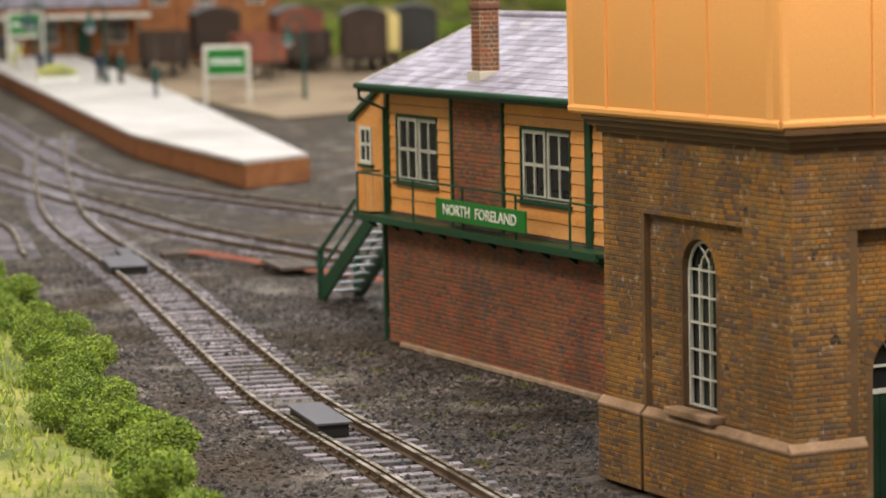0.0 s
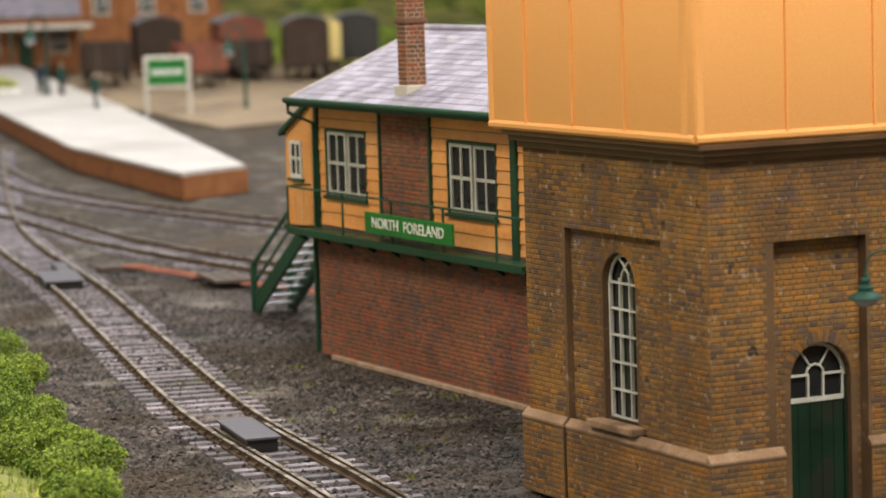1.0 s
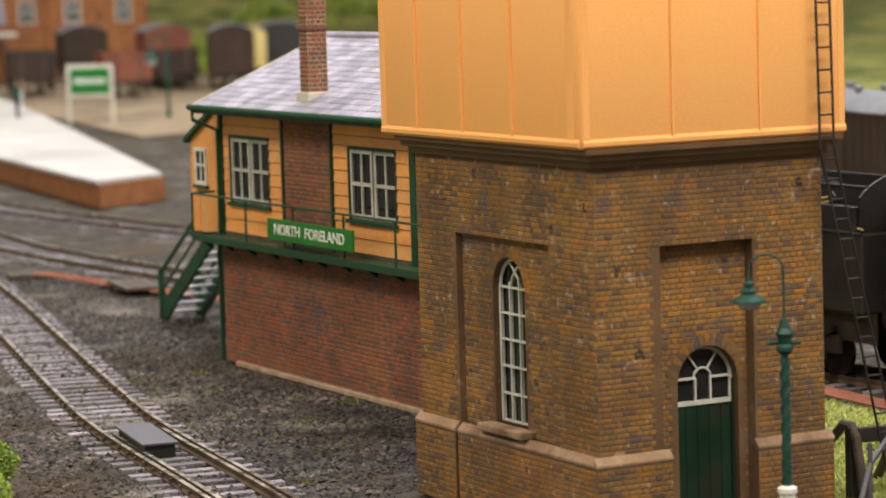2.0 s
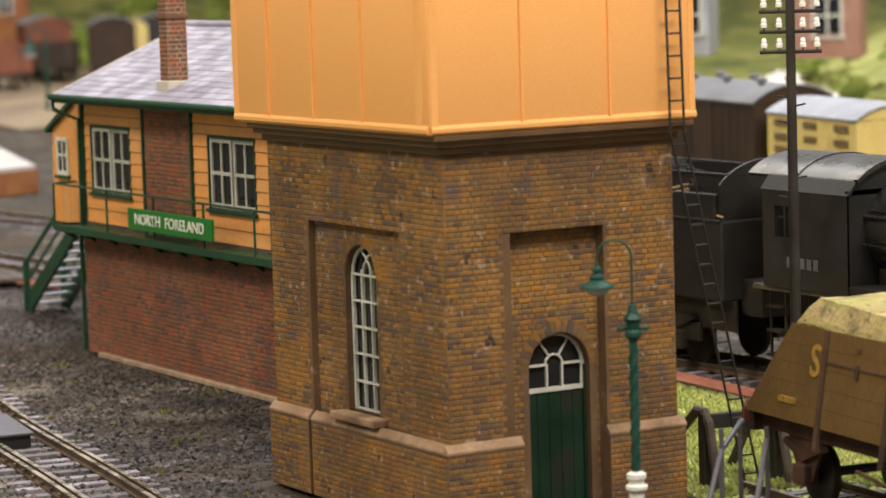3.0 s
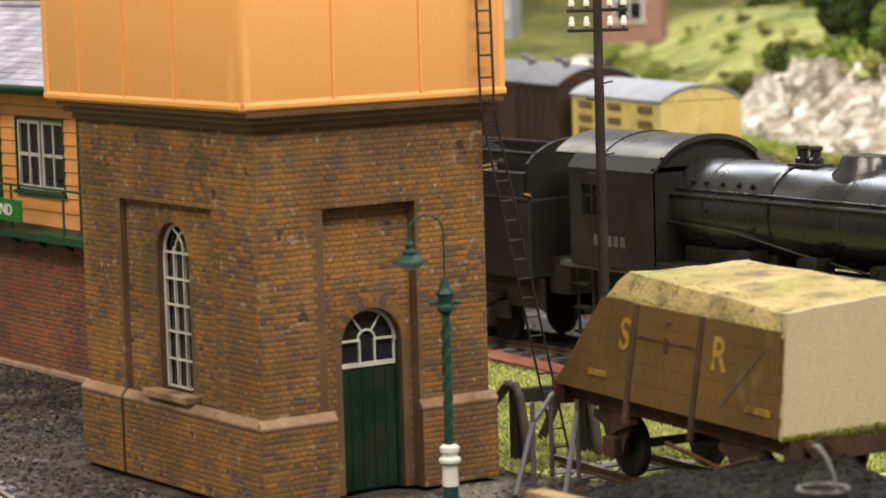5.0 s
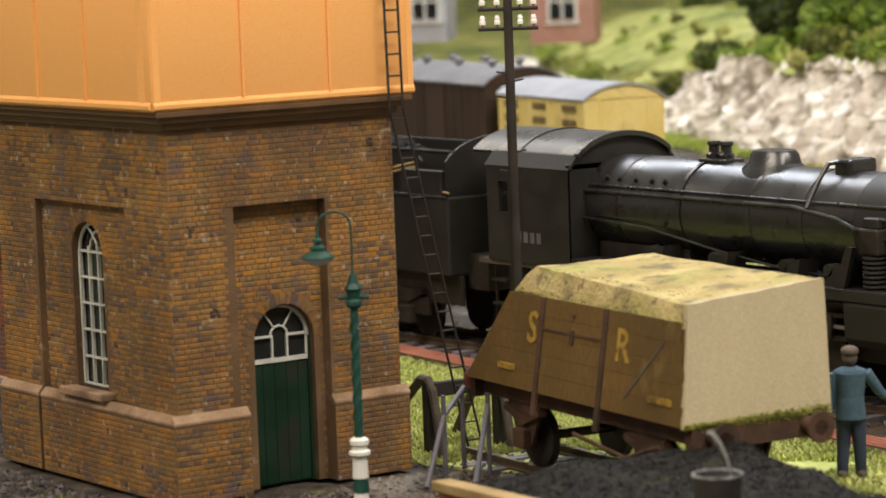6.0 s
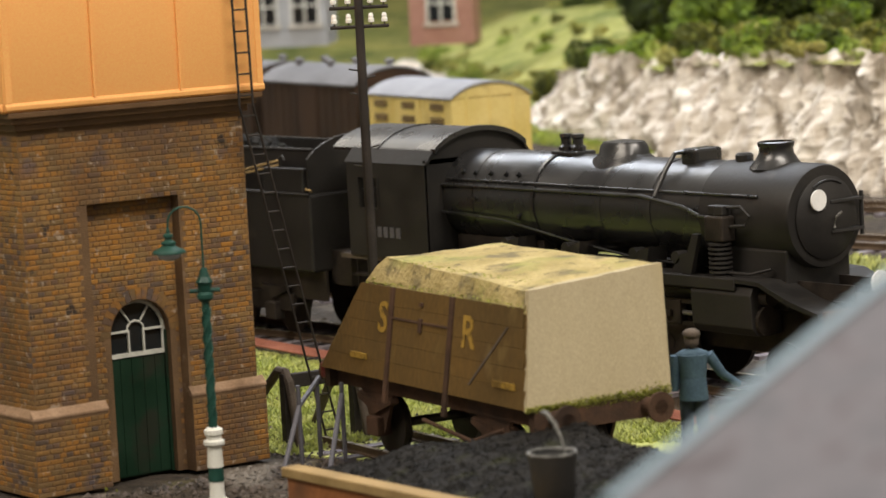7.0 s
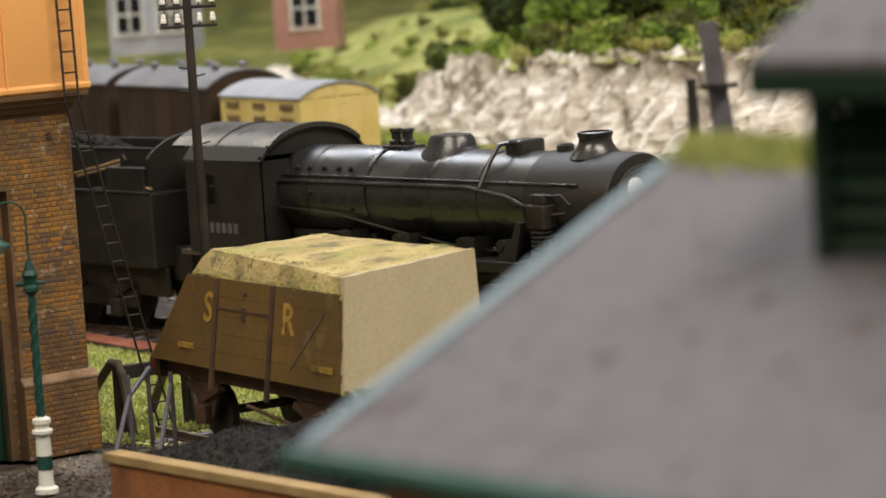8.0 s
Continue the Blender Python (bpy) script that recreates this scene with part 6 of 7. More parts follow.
def under(t, width, length, z_floor, mat="gear"):
    w, l = width / 2, length / 2
    fr = part("underframe", boxes((-w + 0.1, w - 0.1, -l, l, z_floor - 0.22, z_floor - 0.005)), mat, t)
    for y in (-l * 0.58, l * 0.58):
        for s in (-1, 1):
            wh = wheel(t, "wheel", 0, 0, 0.5, spokes=8)
            wh.matrix_basis = Matrix.Translation((s * 0.68, y, 0)) @ Matrix.Rotation(radians(90), 4, "Z")
            part("axlebox", boxes((s * (w - 0.22) - 0.12, s * (w - 0.22) + 0.12, y - 0.2, y + 0.2, 0.35, z_floor - 0.2), bevel=0.02), mat, fr)
    for s in (-1, 1):
        for x in (-w * 0.7, w * 0.7):
            part("buffer", rods(((x, s * l, z_floor - 0.1), (x, s * (l + 0.4), z_floor - 0.1), 0.1), ((x, s * (l + 0.4), z_floor - 0.1), (x, s * (l + 0.47), z_floor - 0.1), 0.22), n=14), mat, fr)


def open_wagon(label, length, width, z_floor, z_top, body, group="wagons in the far yard"):
    t = thing("open_wagon", 0, 0, 0, 0, label, "wagon", group)
    w, l = width / 2, length / 2
    for s in (-1, 1):
        part("side", boxes((s * w - 0.04, s * w + 0.04, -l, l, z_floor, z_top), bevel=0.01), body, t)
        part("end", boxes((-w + 0.04, w - 0.04, s * l - 0.04, s * l + 0.04, z_floor, z_top), bevel=0.01), body, t)
        for y in (-l * 0.95, -l * 0.4, l * 0.4, l * 0.95):
            part("stanchion", boxes((s * w - 0.07, s * w + 0.07, y - 0.05, y + 0.05, z_floor - 0.1, z_top)), "timber", t)
        for x in (-w * 0.5, w * 0.5):
            part("stanchion", boxes((x - 0.06, x + 0.06, s * l - 0.07, s * l + 0.07, z_floor - 0.1, z_top)), "timber", t)
    part("floor", boxes((-w, w, -l, l, z_floor - 0.06, z_floor)), body, t)
    under(t, width, length, z_floor)
    return t


def put(t, x, y, z, rz):
    t.matrix_world = at(x, y, z, rz) @ Matrix.Diagonal((S, S, S, 1))
    return t


ax = radians(12)
A = Vector((math.sin(ax), math.cos(ax), 0))
B = Vector((math.cos(ax), -math.sin(ax), 0))
P0 = Vector((26.55, 23.2, 0))
YR = 1.12
c = P0 + A * 2.85 + B * 1.22
put(van("cream ventilated goods van with pale grey curved roof", 5.7, 2.45, 1.05, 3.14, 0.42, "van_cream", "van_roof", vents=True), c.x, c.y, YR, -12)
c = P0 + A * 10.4 + B * 1.25
put(van("dark brown bogie van with weathered grey roof and roof vents", 7.6, 2.6, 1.05, 3.35, 0.5, "van_brown", "van_roof_dark", ends_slats=True, roof_vents=3), c.x, c.y, YR, -12)
c = P0 + A * 19.2 + B * 1.3
put(van("dark brown goods van with weathered grey roof", 7.6, 2.6, 1.05, 3.35, 0.5, "van_brown", "van_roof_dark", roof_vents=3), c.x, c.y, YR, -12)
put(open_wagon("rust-red open goods wagon with dirty timber ends", 7.0, 3.4, 1.3, 3.3, "wagon_red"), 56.6, 161, 0.05, -16)
put(van("weathered bauxite goods van with grey roof", 7.5, 3.6, 1.3, 4.4, 0.6, "wagon_red", "van_roof_dark", group="wagons in the far yard"), 66.5, 177, 0.05, -16)
put(van("dark grey goods van with a sooty roof", 7.5, 3.6, 1.3, 4.4, 0.6, "van_brown", "van_roof_dark", group="wagons in the far yard"), 63.0, 186, 0.05, -16)
put(van("dark brown goods van in the far yard", 7.5, 3.4, 1.3, 4.4, 0.6, "van_brown", "van_roof_dark", group="wagons in the far yard"), 67.5, 166, 0.05, -22)
put(open_wagon("sooty black open wagon", 7.0, 3.4, 1.3, 3.2, "van_brown"), 64.5, 170.5, 0.05, -18)
put(van("yellow end of a goods van in the far yard", 4.5, 3.2, 1.3, 4.2, 0.5, "van_cream", "van_roof_dark", group="wagons in the far yard"), 71.2, 171.5, 0.05, -22)
put(van("black goods van with white lamp panels", 7.5, 3.6, 1.3, 4.3, 0.6, "black", "van_roof_dark", group="wagons in the far yard"), 76.0, 175, 0.05, -24)
put(open_wagon("dark loaded coal wagon in the far yard", 7.0, 3.4, 1.3, 3.4, "van_brown"), 53.0, 171, 0.05, -16)

# ---- station ----


def platform():
    t = thing("platform", 0, 0, 0, 0, "brick-faced station platform with a pale sanded surface", "platform", kind="structure")

    def front(y):
        return 20.7 + (y - 87.8) * (0.228 if y > 87.8 else 0.125)

    y0, y1 = 68.0, 240.0
    edge = [(front(y0), y0), (front(87.8), 87.8), (front(y1), y1), (front(y1) + 9, y1 - 3), (front(124) + 7.4, 124), (front(y0) + 3.6, y0 + 2)]
    part("core", prism([(x + 0.05, y) for x, y in edge], 0, 0.95, "z"), "orange_brick", t)
    part("surface", prism([(x - 0.05, y) for x, y in edge], 0.95, 1.1, "z"), "platform_top", t, "pale sanded surface")
    return front


front = platform()


def name_sign(x, y, z, rz):
    t = thing("station_sign", x, y, z, rz, "green and cream station name board on cream posts", "sign")
    part("board", boxes((-1.45, 1.45, -0.06, 0.06, 1.9, 4.0), bevel=0.08), "lead", t)
    part("panel", boxes((-1.2, 1.2, -0.09, -0.06, 2.2, 3.75)), "sign_green", t)
    part("lettering", boxes(*[(-0.95 + k * 0.28, -0.95 + k * 0.28 + 0.2, -0.11, -0.09, 2.8, 3.15) for k in range(7)]), "white", t, "illegible white lettering")
    for s in (-1.35, 1.35):
        part("post", boxes((s - 0.11, s + 0.11, -0.1, 0.1, -0.1, 3.8), bevel=0.02), "lead", t)


name_sign(41.6, 129, -0.35, -28)
name_sign(45.5, 182, 1.1, -12)


def swan_lamp(x, y, z, h=5.2):
    t = thing("station_lamp", x, y, z, 0, "green swan-neck platform lamp", "lamp post", "station lamps")
    part("post", lathe([(0.2, 0), (0.12, 0.5), (0.09, h - 1)], 12), "lamp_green", t)
    d = Vector((-0.83, 0.56, 0))
    part("swan_neck", tube([Vector((0, 0, h - 1.1))] + [d * (0.5 - 0.5 * math.cos(radians(a))) + Vector((0, 0, h - 0.6 + 0.5 * math.sin(radians(a)))) for a in range(0, 181, 20)] + [d + Vector((0, 0, h - 0.8))], 0.07), "lamp_green", t)
    s = part("shade", lathe([(0.06, h - 0.7), (0.16, h - 1.0), (0.18, h - 1.2), (0.5, h - 1.5), (0.5, h - 1.6), (0.4, h - 1.6)], 16, "z", d), "lamp_green", t, smooth=True)
    part("glass_bowl", lathe([(0.38, h - 1.6), (0.34, h - 1.85), (0.15, h - 2.0), (0.02, h - 2.02)], 14, "z", d), "grey_stone", s)


for x, y, z in ((47.2, 130, 0.1), (37.6, 140, 1.1), (39.0, 158, 1.1), (45.5, 187, 1.1), (49.5, 204, 1.1), (37.2, 151, 1.1)):
    swan_lamp(x, y, z)

rnd = random.Random(12)
for k, (x, y, coat, legs) in enumerate(((37.5, 141, "navy", "black"), (36.4, 150, "navy", "black"), (37.7, 152, "navy", "navy"), (41.2, 170, "straw", "lead"), (42.6, 176, "lead", "straw"), (44.8, 186, "navy", "black"), (46.3, 189, "grey_stone", "navy"), (47.9, 200, "navy", "black"), (33.6, 120, "lamp_green", "navy"), (38.2, 139, "lamp_green", "black"))):
    figurine("passenger_figurine", x, y, 1.1, rnd.uniform(0, 360), 2.1, coat, legs, "small painted model figure standing on the platform", False)


def trolley(x, y):
    t = thing("flower_bed", x, y, 1.1, -12, "bright yellow and white flower bed on the platform", "flower bed")
    part("kerb", boxes((-1.3, 1.3, -1.6, 1.6, 0, 0.3), bevel=0.05), "white", t)
    v, f = [], []
    r = random.Random(5)
    for _ in range(900):
        x_, y_ = r.uniform(-1.2, 1.2), r.uniform(-1.5, 1.5)
        k = len(v)
        z = 0.3 + 0.7 * r.random() * (1 - (x_ / 1.5) ** 2)
        v += [(x_, y_, z), (x_ + 0.16, y_ + 0.05, z + 0.08), (x_ + 0.03, y_ + 0.16, z + 0.1)]
        f.append((k, k + 1, k + 2))
    part("flower_mass", (v, f), "straw", t, kind="stuff")


trolley(36.3, 146.5)


def building(name, x, y, rz, w, d, h, wall, label, windows=4, roof_h=3.0, storeys=1, z=0.0, door=True, roof_mat="slate", trim="white", awning=None):
    """A plain model building. Local x along the front, which looks along -y."""
    t = thing(name, x, y, z, rz, label, "building")
    part("wall", boxes((0, w, 0, d, 0, h)), wall, t)
    part("gable", prism([(0, h), (d, h), (d / 2, h + roof_h)], 0, 0.3, "x"), wall, t)
    part("gable", prism([(0, h), (d, h), (d / 2, h + roof_h)], w - 0.3, w, "x"), wall, t)
    part("roof", prism([(-0.4, h - 0.2), (d / 2, h + roof_h), (d + 0.4, h - 0.2), (d + 0.4, h), (d / 2, h + roof_h + 0.2), (-0.4, h)], -0.4, w + 0.4, "x"), roof_mat, t)
    for s in range(storeys):
        for k in range(windows):
            cx = w * (k + 0.5) / windows
            z0 = 1.1 + s * h / storeys
            if door and s == 0 and k == windows // 2:
                part("door", boxes((cx - 0.6, cx + 0.6, -0.06, 0, 0, 2.3)), "green", t)
                continue
            win = part("window", boxes((cx - 0.6, cx + 0.6, -0.04, 0, z0, z0 + 1.7)), "pane", t)
            part("frame", boxes((cx - 0.7, cx - 0.58, -0.1, 0, z0 - 0.1, z0 + 1.8), (cx + 0.58, cx + 0.7, -0.1, 0, z0 - 0.1, z0 + 1.8), (cx - 0.58, cx + 0.58, -0.1, 0, z0 + 1.68, z0 + 1.8), (cx - 0.58, cx + 0.58, -0.09, 0, z0 + 0.8, z0 + 0.9), (cx - 0.05, cx + 0.05, -0.09, 0, z0, z0 + 1.7)), trim, win)
            part("sill", boxes((cx - 0.8, cx + 0.8, -0.18, 0, z0 - 0.22, z0 - 0.08)), "lead", win)
    part("chimney", boxes((w * 0.2, w * 0.2 + 0.9, d / 2 - 0.45, d / 2 + 0.45, h + roof_h * 0.6, h + roof_h + 1.4)), wall, t)
    if awning:
        aw = part("canopy", boxes((-1, w + 1, -3.6, 0, 3.1, 3.4)), awning, t)
        for k in range(5):
            part("post", boxes((w * k / 4 - 0.1, w * k / 4 + 0.1, -3.4, -3.2, 0, 3.1)), "lamp_green", aw)
    return t


building("station_house", 52, 206, -14, 22, 10, 8.0, "orange_brick", "orange brick station house with arched windows", 6, storeys=2, z=0.0)
building("waiting_room", 47.5, 196, -14, 11.5, 7, 4.2, "orange_brick", "brick waiting room with green and cream canopy", 4, z=1.1, awning="lead")
building("goods_office", 66, 202, -14, 9, 10, 8, "orange_brick", "plain orange brick goods office", 2, storeys=2)


def long_fence():
    t = thing("platform_fence", 0, 0, 0, 0, "low orange brick and white paling wall behind the platform", "fence")
    a, b = Vector((44.6, 150, 0)), Vector((60, 192, 0))
    for k in range(24):
        p = a + (b - a) * k / 24
        q = a + (b - a) * (k + 0.92) / 24
        part("panel", hull8([(p.x, p.y, 0), (q.x, q.y, 0), (q.x + 0.15, q.y, 0), (p.x + 0.15, p.y, 0)], [(p.x, p.y, 1.3), (q.x, q.y, 1.3), (q.x + 0.15, q.y, 1.3), (p.x + 0.15, p.y, 1.3)]), "orange_brick" if k % 3 else "white", t)


long_fence()
put(van("dark passenger coach with red buffer beam at the platform", 12, 3.0, 1.3, 3.6, 0.6, "black", "van_roof_dark", name="coach", group="coach"), 29.8, 160.5, 0.15, -12)
part("buffer_beam", boxes((-1.4, 1.4, -6.3, -6.05, 0.9, 1.5)), "red", bpy.data.objects["coach"], "bright red buffer beam")


def yard_floor():
    part_ = solid("yard_surface", prism([(38, 112), (52, 117), (95, 140), (95, 205), (60, 200), (46, 160)], 0.0, 0.05, "z"), "sand", "sandy brown yard surface behind the platform", "yard", "structure")
    return part_


yard_floor()

# ---- cutting, hillside and greenery ----
CLIFF = [(84, 104), (70, 82), (60, 66), (51.5, 51), (45, 37.5), (39.5, 24.5), (35.5, 13), (32, 2), (28, -14), (22, -34)]


def brink(p):
    """Height of the rock face above its foot: high in the cutting, running out into grass."""
    k = min(max((56.0 - p.y) / 16.0, 0.0), 1.0)
    tall = 3.3 + 0.7 * min(max((34 - p.y) / 14, 0.0), 1.0)
    return 0.5 + (tall - 0.5) * k * k * (3 - 2 * k) + (0.5 * noise.noise((p.y * 0.22, 1, 0)) + 0.4 * noise.noise((p.y * 0.9, 3, 0))) * k


def hill_z(p, s):
    """Height of the hillside s behind the brink."""
    start = 0.85 + brink(p)
    k = min(s / 8.0, 1.0)
    return start * (1 - k) + (max(3.5, start - 0.5) + 0.085 * s) * k + 0.5 * k * noise.noise((p.x * 0.06 + s * 0.05, p.y * 0.06, 3))


def cliff():
    rows = curve(CLIFF, 0.22)
    nz = 30
    verts, faces = [], []
    for i, (p, d) in enumerate(rows):
        side = Vector((-d.y, d.x, 0))
        top, u = brink(p), i * 0.22
        for k in range(nz):
            f = k / (nz - 1)
            z = 0.85 + top * f
            # upright buttresses and clefts, broken by smaller lumps
            out = 0.75 * noise.fractal(Vector((u * 0.75, z * 0.35, 2)), 0.8, 2.1, 5) + 0.30 * noise.ridged_multi_fractal(Vector((u * 1.3, z * 0.6, 7)), 0.9, 2.0, 4, 1, 2) + 0.12 * noise.noise((u * 5, z * 3.5, 9))
            verts.append(Vector((p.x, p.y, z)) + side * (1.3 * f - out) + Vector((0, 0, 0.25 * f * noise.noise((u * 2.6, z * 2, 4)))))
    for i in range(len(rows) - 1):
        for k in range(nz - 1):
            a = i * nz + k
            faces.append((a, a + nz, a + nz + 1, a + 1))
    solid("chalk_cutting", (verts, faces), "chalk", "rough cream and buff chalk rock face of the cutting", "rock face", "structure")


def hill():
    rows = curve(CLIFF, 1.0)
    verts, faces, n = [], [], 40
    for i, (p, d) in enumerate(rows):
        side = Vector((-d.y, d.x, 0))
        for k in range(n):
            s = 0.7 + 1.4 * k
            q = p + side * s
            verts.append((q.x, q.y, hill_z(p, s) + 0.2 * noise.noise((q.x * 0.4, q.y * 0.4, 9)) if k else 0.5 + brink(p)))
    for i in range(len(rows) - 1):
        for k in range(n - 1):
            a = i * n + k
            faces.append((a, a + n, a + n + 1, a + 1))
    solid("hillside", (verts, faces), "meadow", "grassy yellow-green hillside above the cutting", "hillside", "structure", smooth=True)


cliff()
hill()
BRINK = curve(CLIFF, 1.0)


def side_of(k, s):
    """A place on the hillside, s behind the brink and k along it."""
    p, d = BRINK[min(int(k), len(BRINK) - 1)]
    return p.x - d.y * s, p.y + d.x * s, hill_z(p, max(s, 0.7))


def leaves(bm_data, c, r, n, size, rnd):
    """Small leaf-like flakes filling a ragged clump."""
    v, f = bm_data
    for _ in range(n):
        u = Vector((rnd.gauss(0, 1), rnd.gauss(0, 1), rnd.gauss(0, 1))).normalized()
        rad = (0.55 + 0.45 * rnd.random()) * (1 + 0.25 * noise.noise(u * 2.2 + Vector(c)))
        p = Vector((c[0] + u.x * r[0] * rad, c[1] + u.y * r[1] * rad, c[2] + u.z * r[2] * rad))
        a = Vector((rnd.gauss(0, 1), rnd.gauss(0, 1), rnd.gauss(0, 1))).normalized() * size * rnd.uniform(0.6, 1.3)
        b = a.cross(Vector((rnd.gauss(0, 1), rnd.gauss(0, 1), rnd.gauss(0, 1)))).normalized() * size * 0.7
        k = len(v)
        v += [p - a, p + b, p + a, p - b]
        f.append((k, k + 1, k + 2, k + 3))


def bush(name, x, y, z, w, h, mat, label, seed, leaf=0.05, n=2600, group="bushes"):
    rnd = random.Random(seed)
    data = ([], [])
    lumps = max(3, int(w * 3))
    for _ in range(lumps):
        a, d = rnd.uniform(0, 6.28), w * 0.62 * math.sqrt(rnd.random())
        r = w * rnd.uniform(0.28, 0.5)
        leaves(data, (d * math.cos(a), d * math.sin(a), h * rnd.uniform(0.2, 0.75)), (r, r, r * rnd.uniform(0.6, 0.95)), n // lumps, leaf, rnd)
    ob = solid(name, data, mat, label, "bush", "", group)
    ob.matrix_world = at(x, y, z, 0) @ Matrix.Diagonal((S, S, S, 1))
    return ob


def tree(x, y, z, h, w, mat, seed, leaf=0.11, n=5000):
    rnd = random.Random(seed)
    t = thing("tree", x, y, z, 0, "dark green model tree with a ragged dense crown", "tree", "trees on the hillside")
    bm = tube([(0, 0, -0.3), (0.05, 0.02, h * 0.3), (0, 0.06, h * 0.7)], [0.22, 0.16, 0.06], 8)
    data = ([], [])
    for k in range(11):
        a, d, zz = rnd.uniform(0, 6.28), w * rnd.uniform(0.15, 0.6), h * rnd.uniform(0.25, 0.92)
        end = (d * math.cos(a), d * math.sin(a), zz)
        tube([(0, 0, zz * 0.55), end], [0.07, 0.02], 5, bm)
        r = w * rnd.uniform(0.25, 0.42)
        leaves(data, end, (r, r, r * 0.8), n // 11, leaf, rnd)
    part("trunk", bm, "timber", t)
    part("crown", data, mat, t)
    return t


rnd = random.Random(21)
total = len(BRINK)
for k in range(120):
    if k < 70:
        i, far = rnd.uniform(58, 115), rnd.uniform(1.6, 7)
    else:
        i, far = rnd.uniform(5, 60), rnd.uniform(9, 24)
    x, y, z = side_of(i, far)
    w = rnd.uniform(0.7, 1.7)
    bush("bush", x, y, z - 0.2, w, w * 0.8, ("olive", "straw", "dark_leaf", "bush", "olive")[k % 5], "rounded green hillside bush", 100 + k, 0.1, 1500, "hillside bushes")
for k in range(150):
    if k < 75:
        i, far = rnd.uniform(62, 120), rnd.uniform(3.5, 20)
    elif k < 112:
        i, far = rnd.uniform(52, 74), rnd.uniform(4.5, 15)
    else:
        i, far = rnd.uniform(10, 60), rnd.uniform(17, 34)
    x, y, z = side_of(i, far)
    tree(x, y, z - 0.2, rnd.uniform(2.2, 4.2), rnd.uniform(1.4, 2.4), ("dark_leaf", "olive", "dark_leaf", "bush")[k % 4], 300 + k, 0.12, 3600)
for k in range(80):
    i = rnd.uniform(0, total - 1)
    x, y, z = side_of(i, rnd.uniform(0.6, 2.4))
    bush("tuft", x, y, z - 0.12, rnd.uniform(0.4, 0.9), 0.5, "straw" if k % 2 else "grass", "pale yellow-green tuft on the brink of the cutting", 500 + k, 0.07, 700, "tufts on the brink")
for k in range(90):
    x, y, z = side_of(rnd.uniform(15, 80), rnd.uniform(1.0, 18))
    bush("tuft", x, y, z - 0.12, rnd.uniform(0.4, 1.1), 0.35, ("straw", "olive", "grass")[k % 3], "ragged grass tuft on the hillside", 760 + k, 0.08, 600, "tufts on the hillside")
for k in range(44):
    i = rnd.uniform(20, total - 1)
    x, y, z = side_of(i, rnd.uniform(-2.2, -0.7))
    bush("tuft", x, y, 0.88, rnd.uniform(0.4, 1.0), 0.35, "grass" if k % 2 else "straw", "green tuft at the foot of the cutting", 600 + k, 0.06, 600, "tufts below the cutting")

building("brick_house", 58.5, 68.0, -42, 3.0, 5, 5.5, "pink_brick", "small pinkish brick house on the hillside", 1, storeys=2, z=3.75, door=False)
building("grey_house", 54.06, 75.4, -40, 4, 6, 5.5, "grey_stone", "pale grey rendered house on the hillside", 2, storeys=2, z=3.9, door=False)
building("white_house", 75.0, 60.0, -45, 8, 6, 5.0, "white", "white house with blue-grey roof behind trees", 2, storeys=2, z=5.2, door=False)


def far_greens():
    """Wooded slopes behind the station yard."""
    xs, ys = np.linspace(40, 190, 40), np.linspace(204, 330, 24)
    v, f = [], []
    for x in xs:
        for y in ys:
            v.append((x, y, -0.3 + 0.12 * (y - 204) + 1.5 * noise.noise((x * 0.04, y * 0.04, 2))))
    for i in range(len(xs) - 1):
        for j in range(len(ys) - 1):
            k = i * len(ys) + j
            f.append((k, k + len(ys), k + len(ys) + 1, k + 1))
    solid("far_slope", (v, f), "bank", "grassy slope behind the goods yard", "hillside", "structure", smooth=True)
    xs, ys = np.linspace(80, 200, 30), np.linspace(110, 215, 24)
    v, f = [], []
    for x in xs:
        for y in ys:
            d = (x - 80) * 0.9 + (y - 150) * 0.1
            v.append((x, y, -0.3 + max(d, 0) * 0.06 + 0.8 * noise.noise((x * 0.05, y * 0.05, 6))))
    for i in range(len(xs) - 1):
        for j in range(len(ys) - 1):
            k = i * len(ys) + j
            f.append((k, k + len(ys), k + len(ys) + 1, k + 1))
    solid("far_slope", (v, f), "bank", "grassy slope beside the goods yard", "hillside", "structure", smooth=True)
    r = random.Random(31)
    for k in range(40):
        x, y = r.uniform(70, 130), r.uniform(180, 240)
        bush("bush", x, y, 0.6 + max(0, 0.12 * (y - 204)), r.uniform(1.5, 3.2), 2.2, ("grass", "straw", "bush", "grass")[k % 4], "soft green bush behind the goods yard", 700 + k, 0.2, 1200, "yard bushes")


far_greens()

# ---- bank and hedge beside the running line ----
BANK = [(5.2, 62), (2.0, 48), (-1.2, 36), (-3.0, 25.5), (-5.4, 13.5), (-7.2, 5), (-9.5, -6), (-12, -18)]


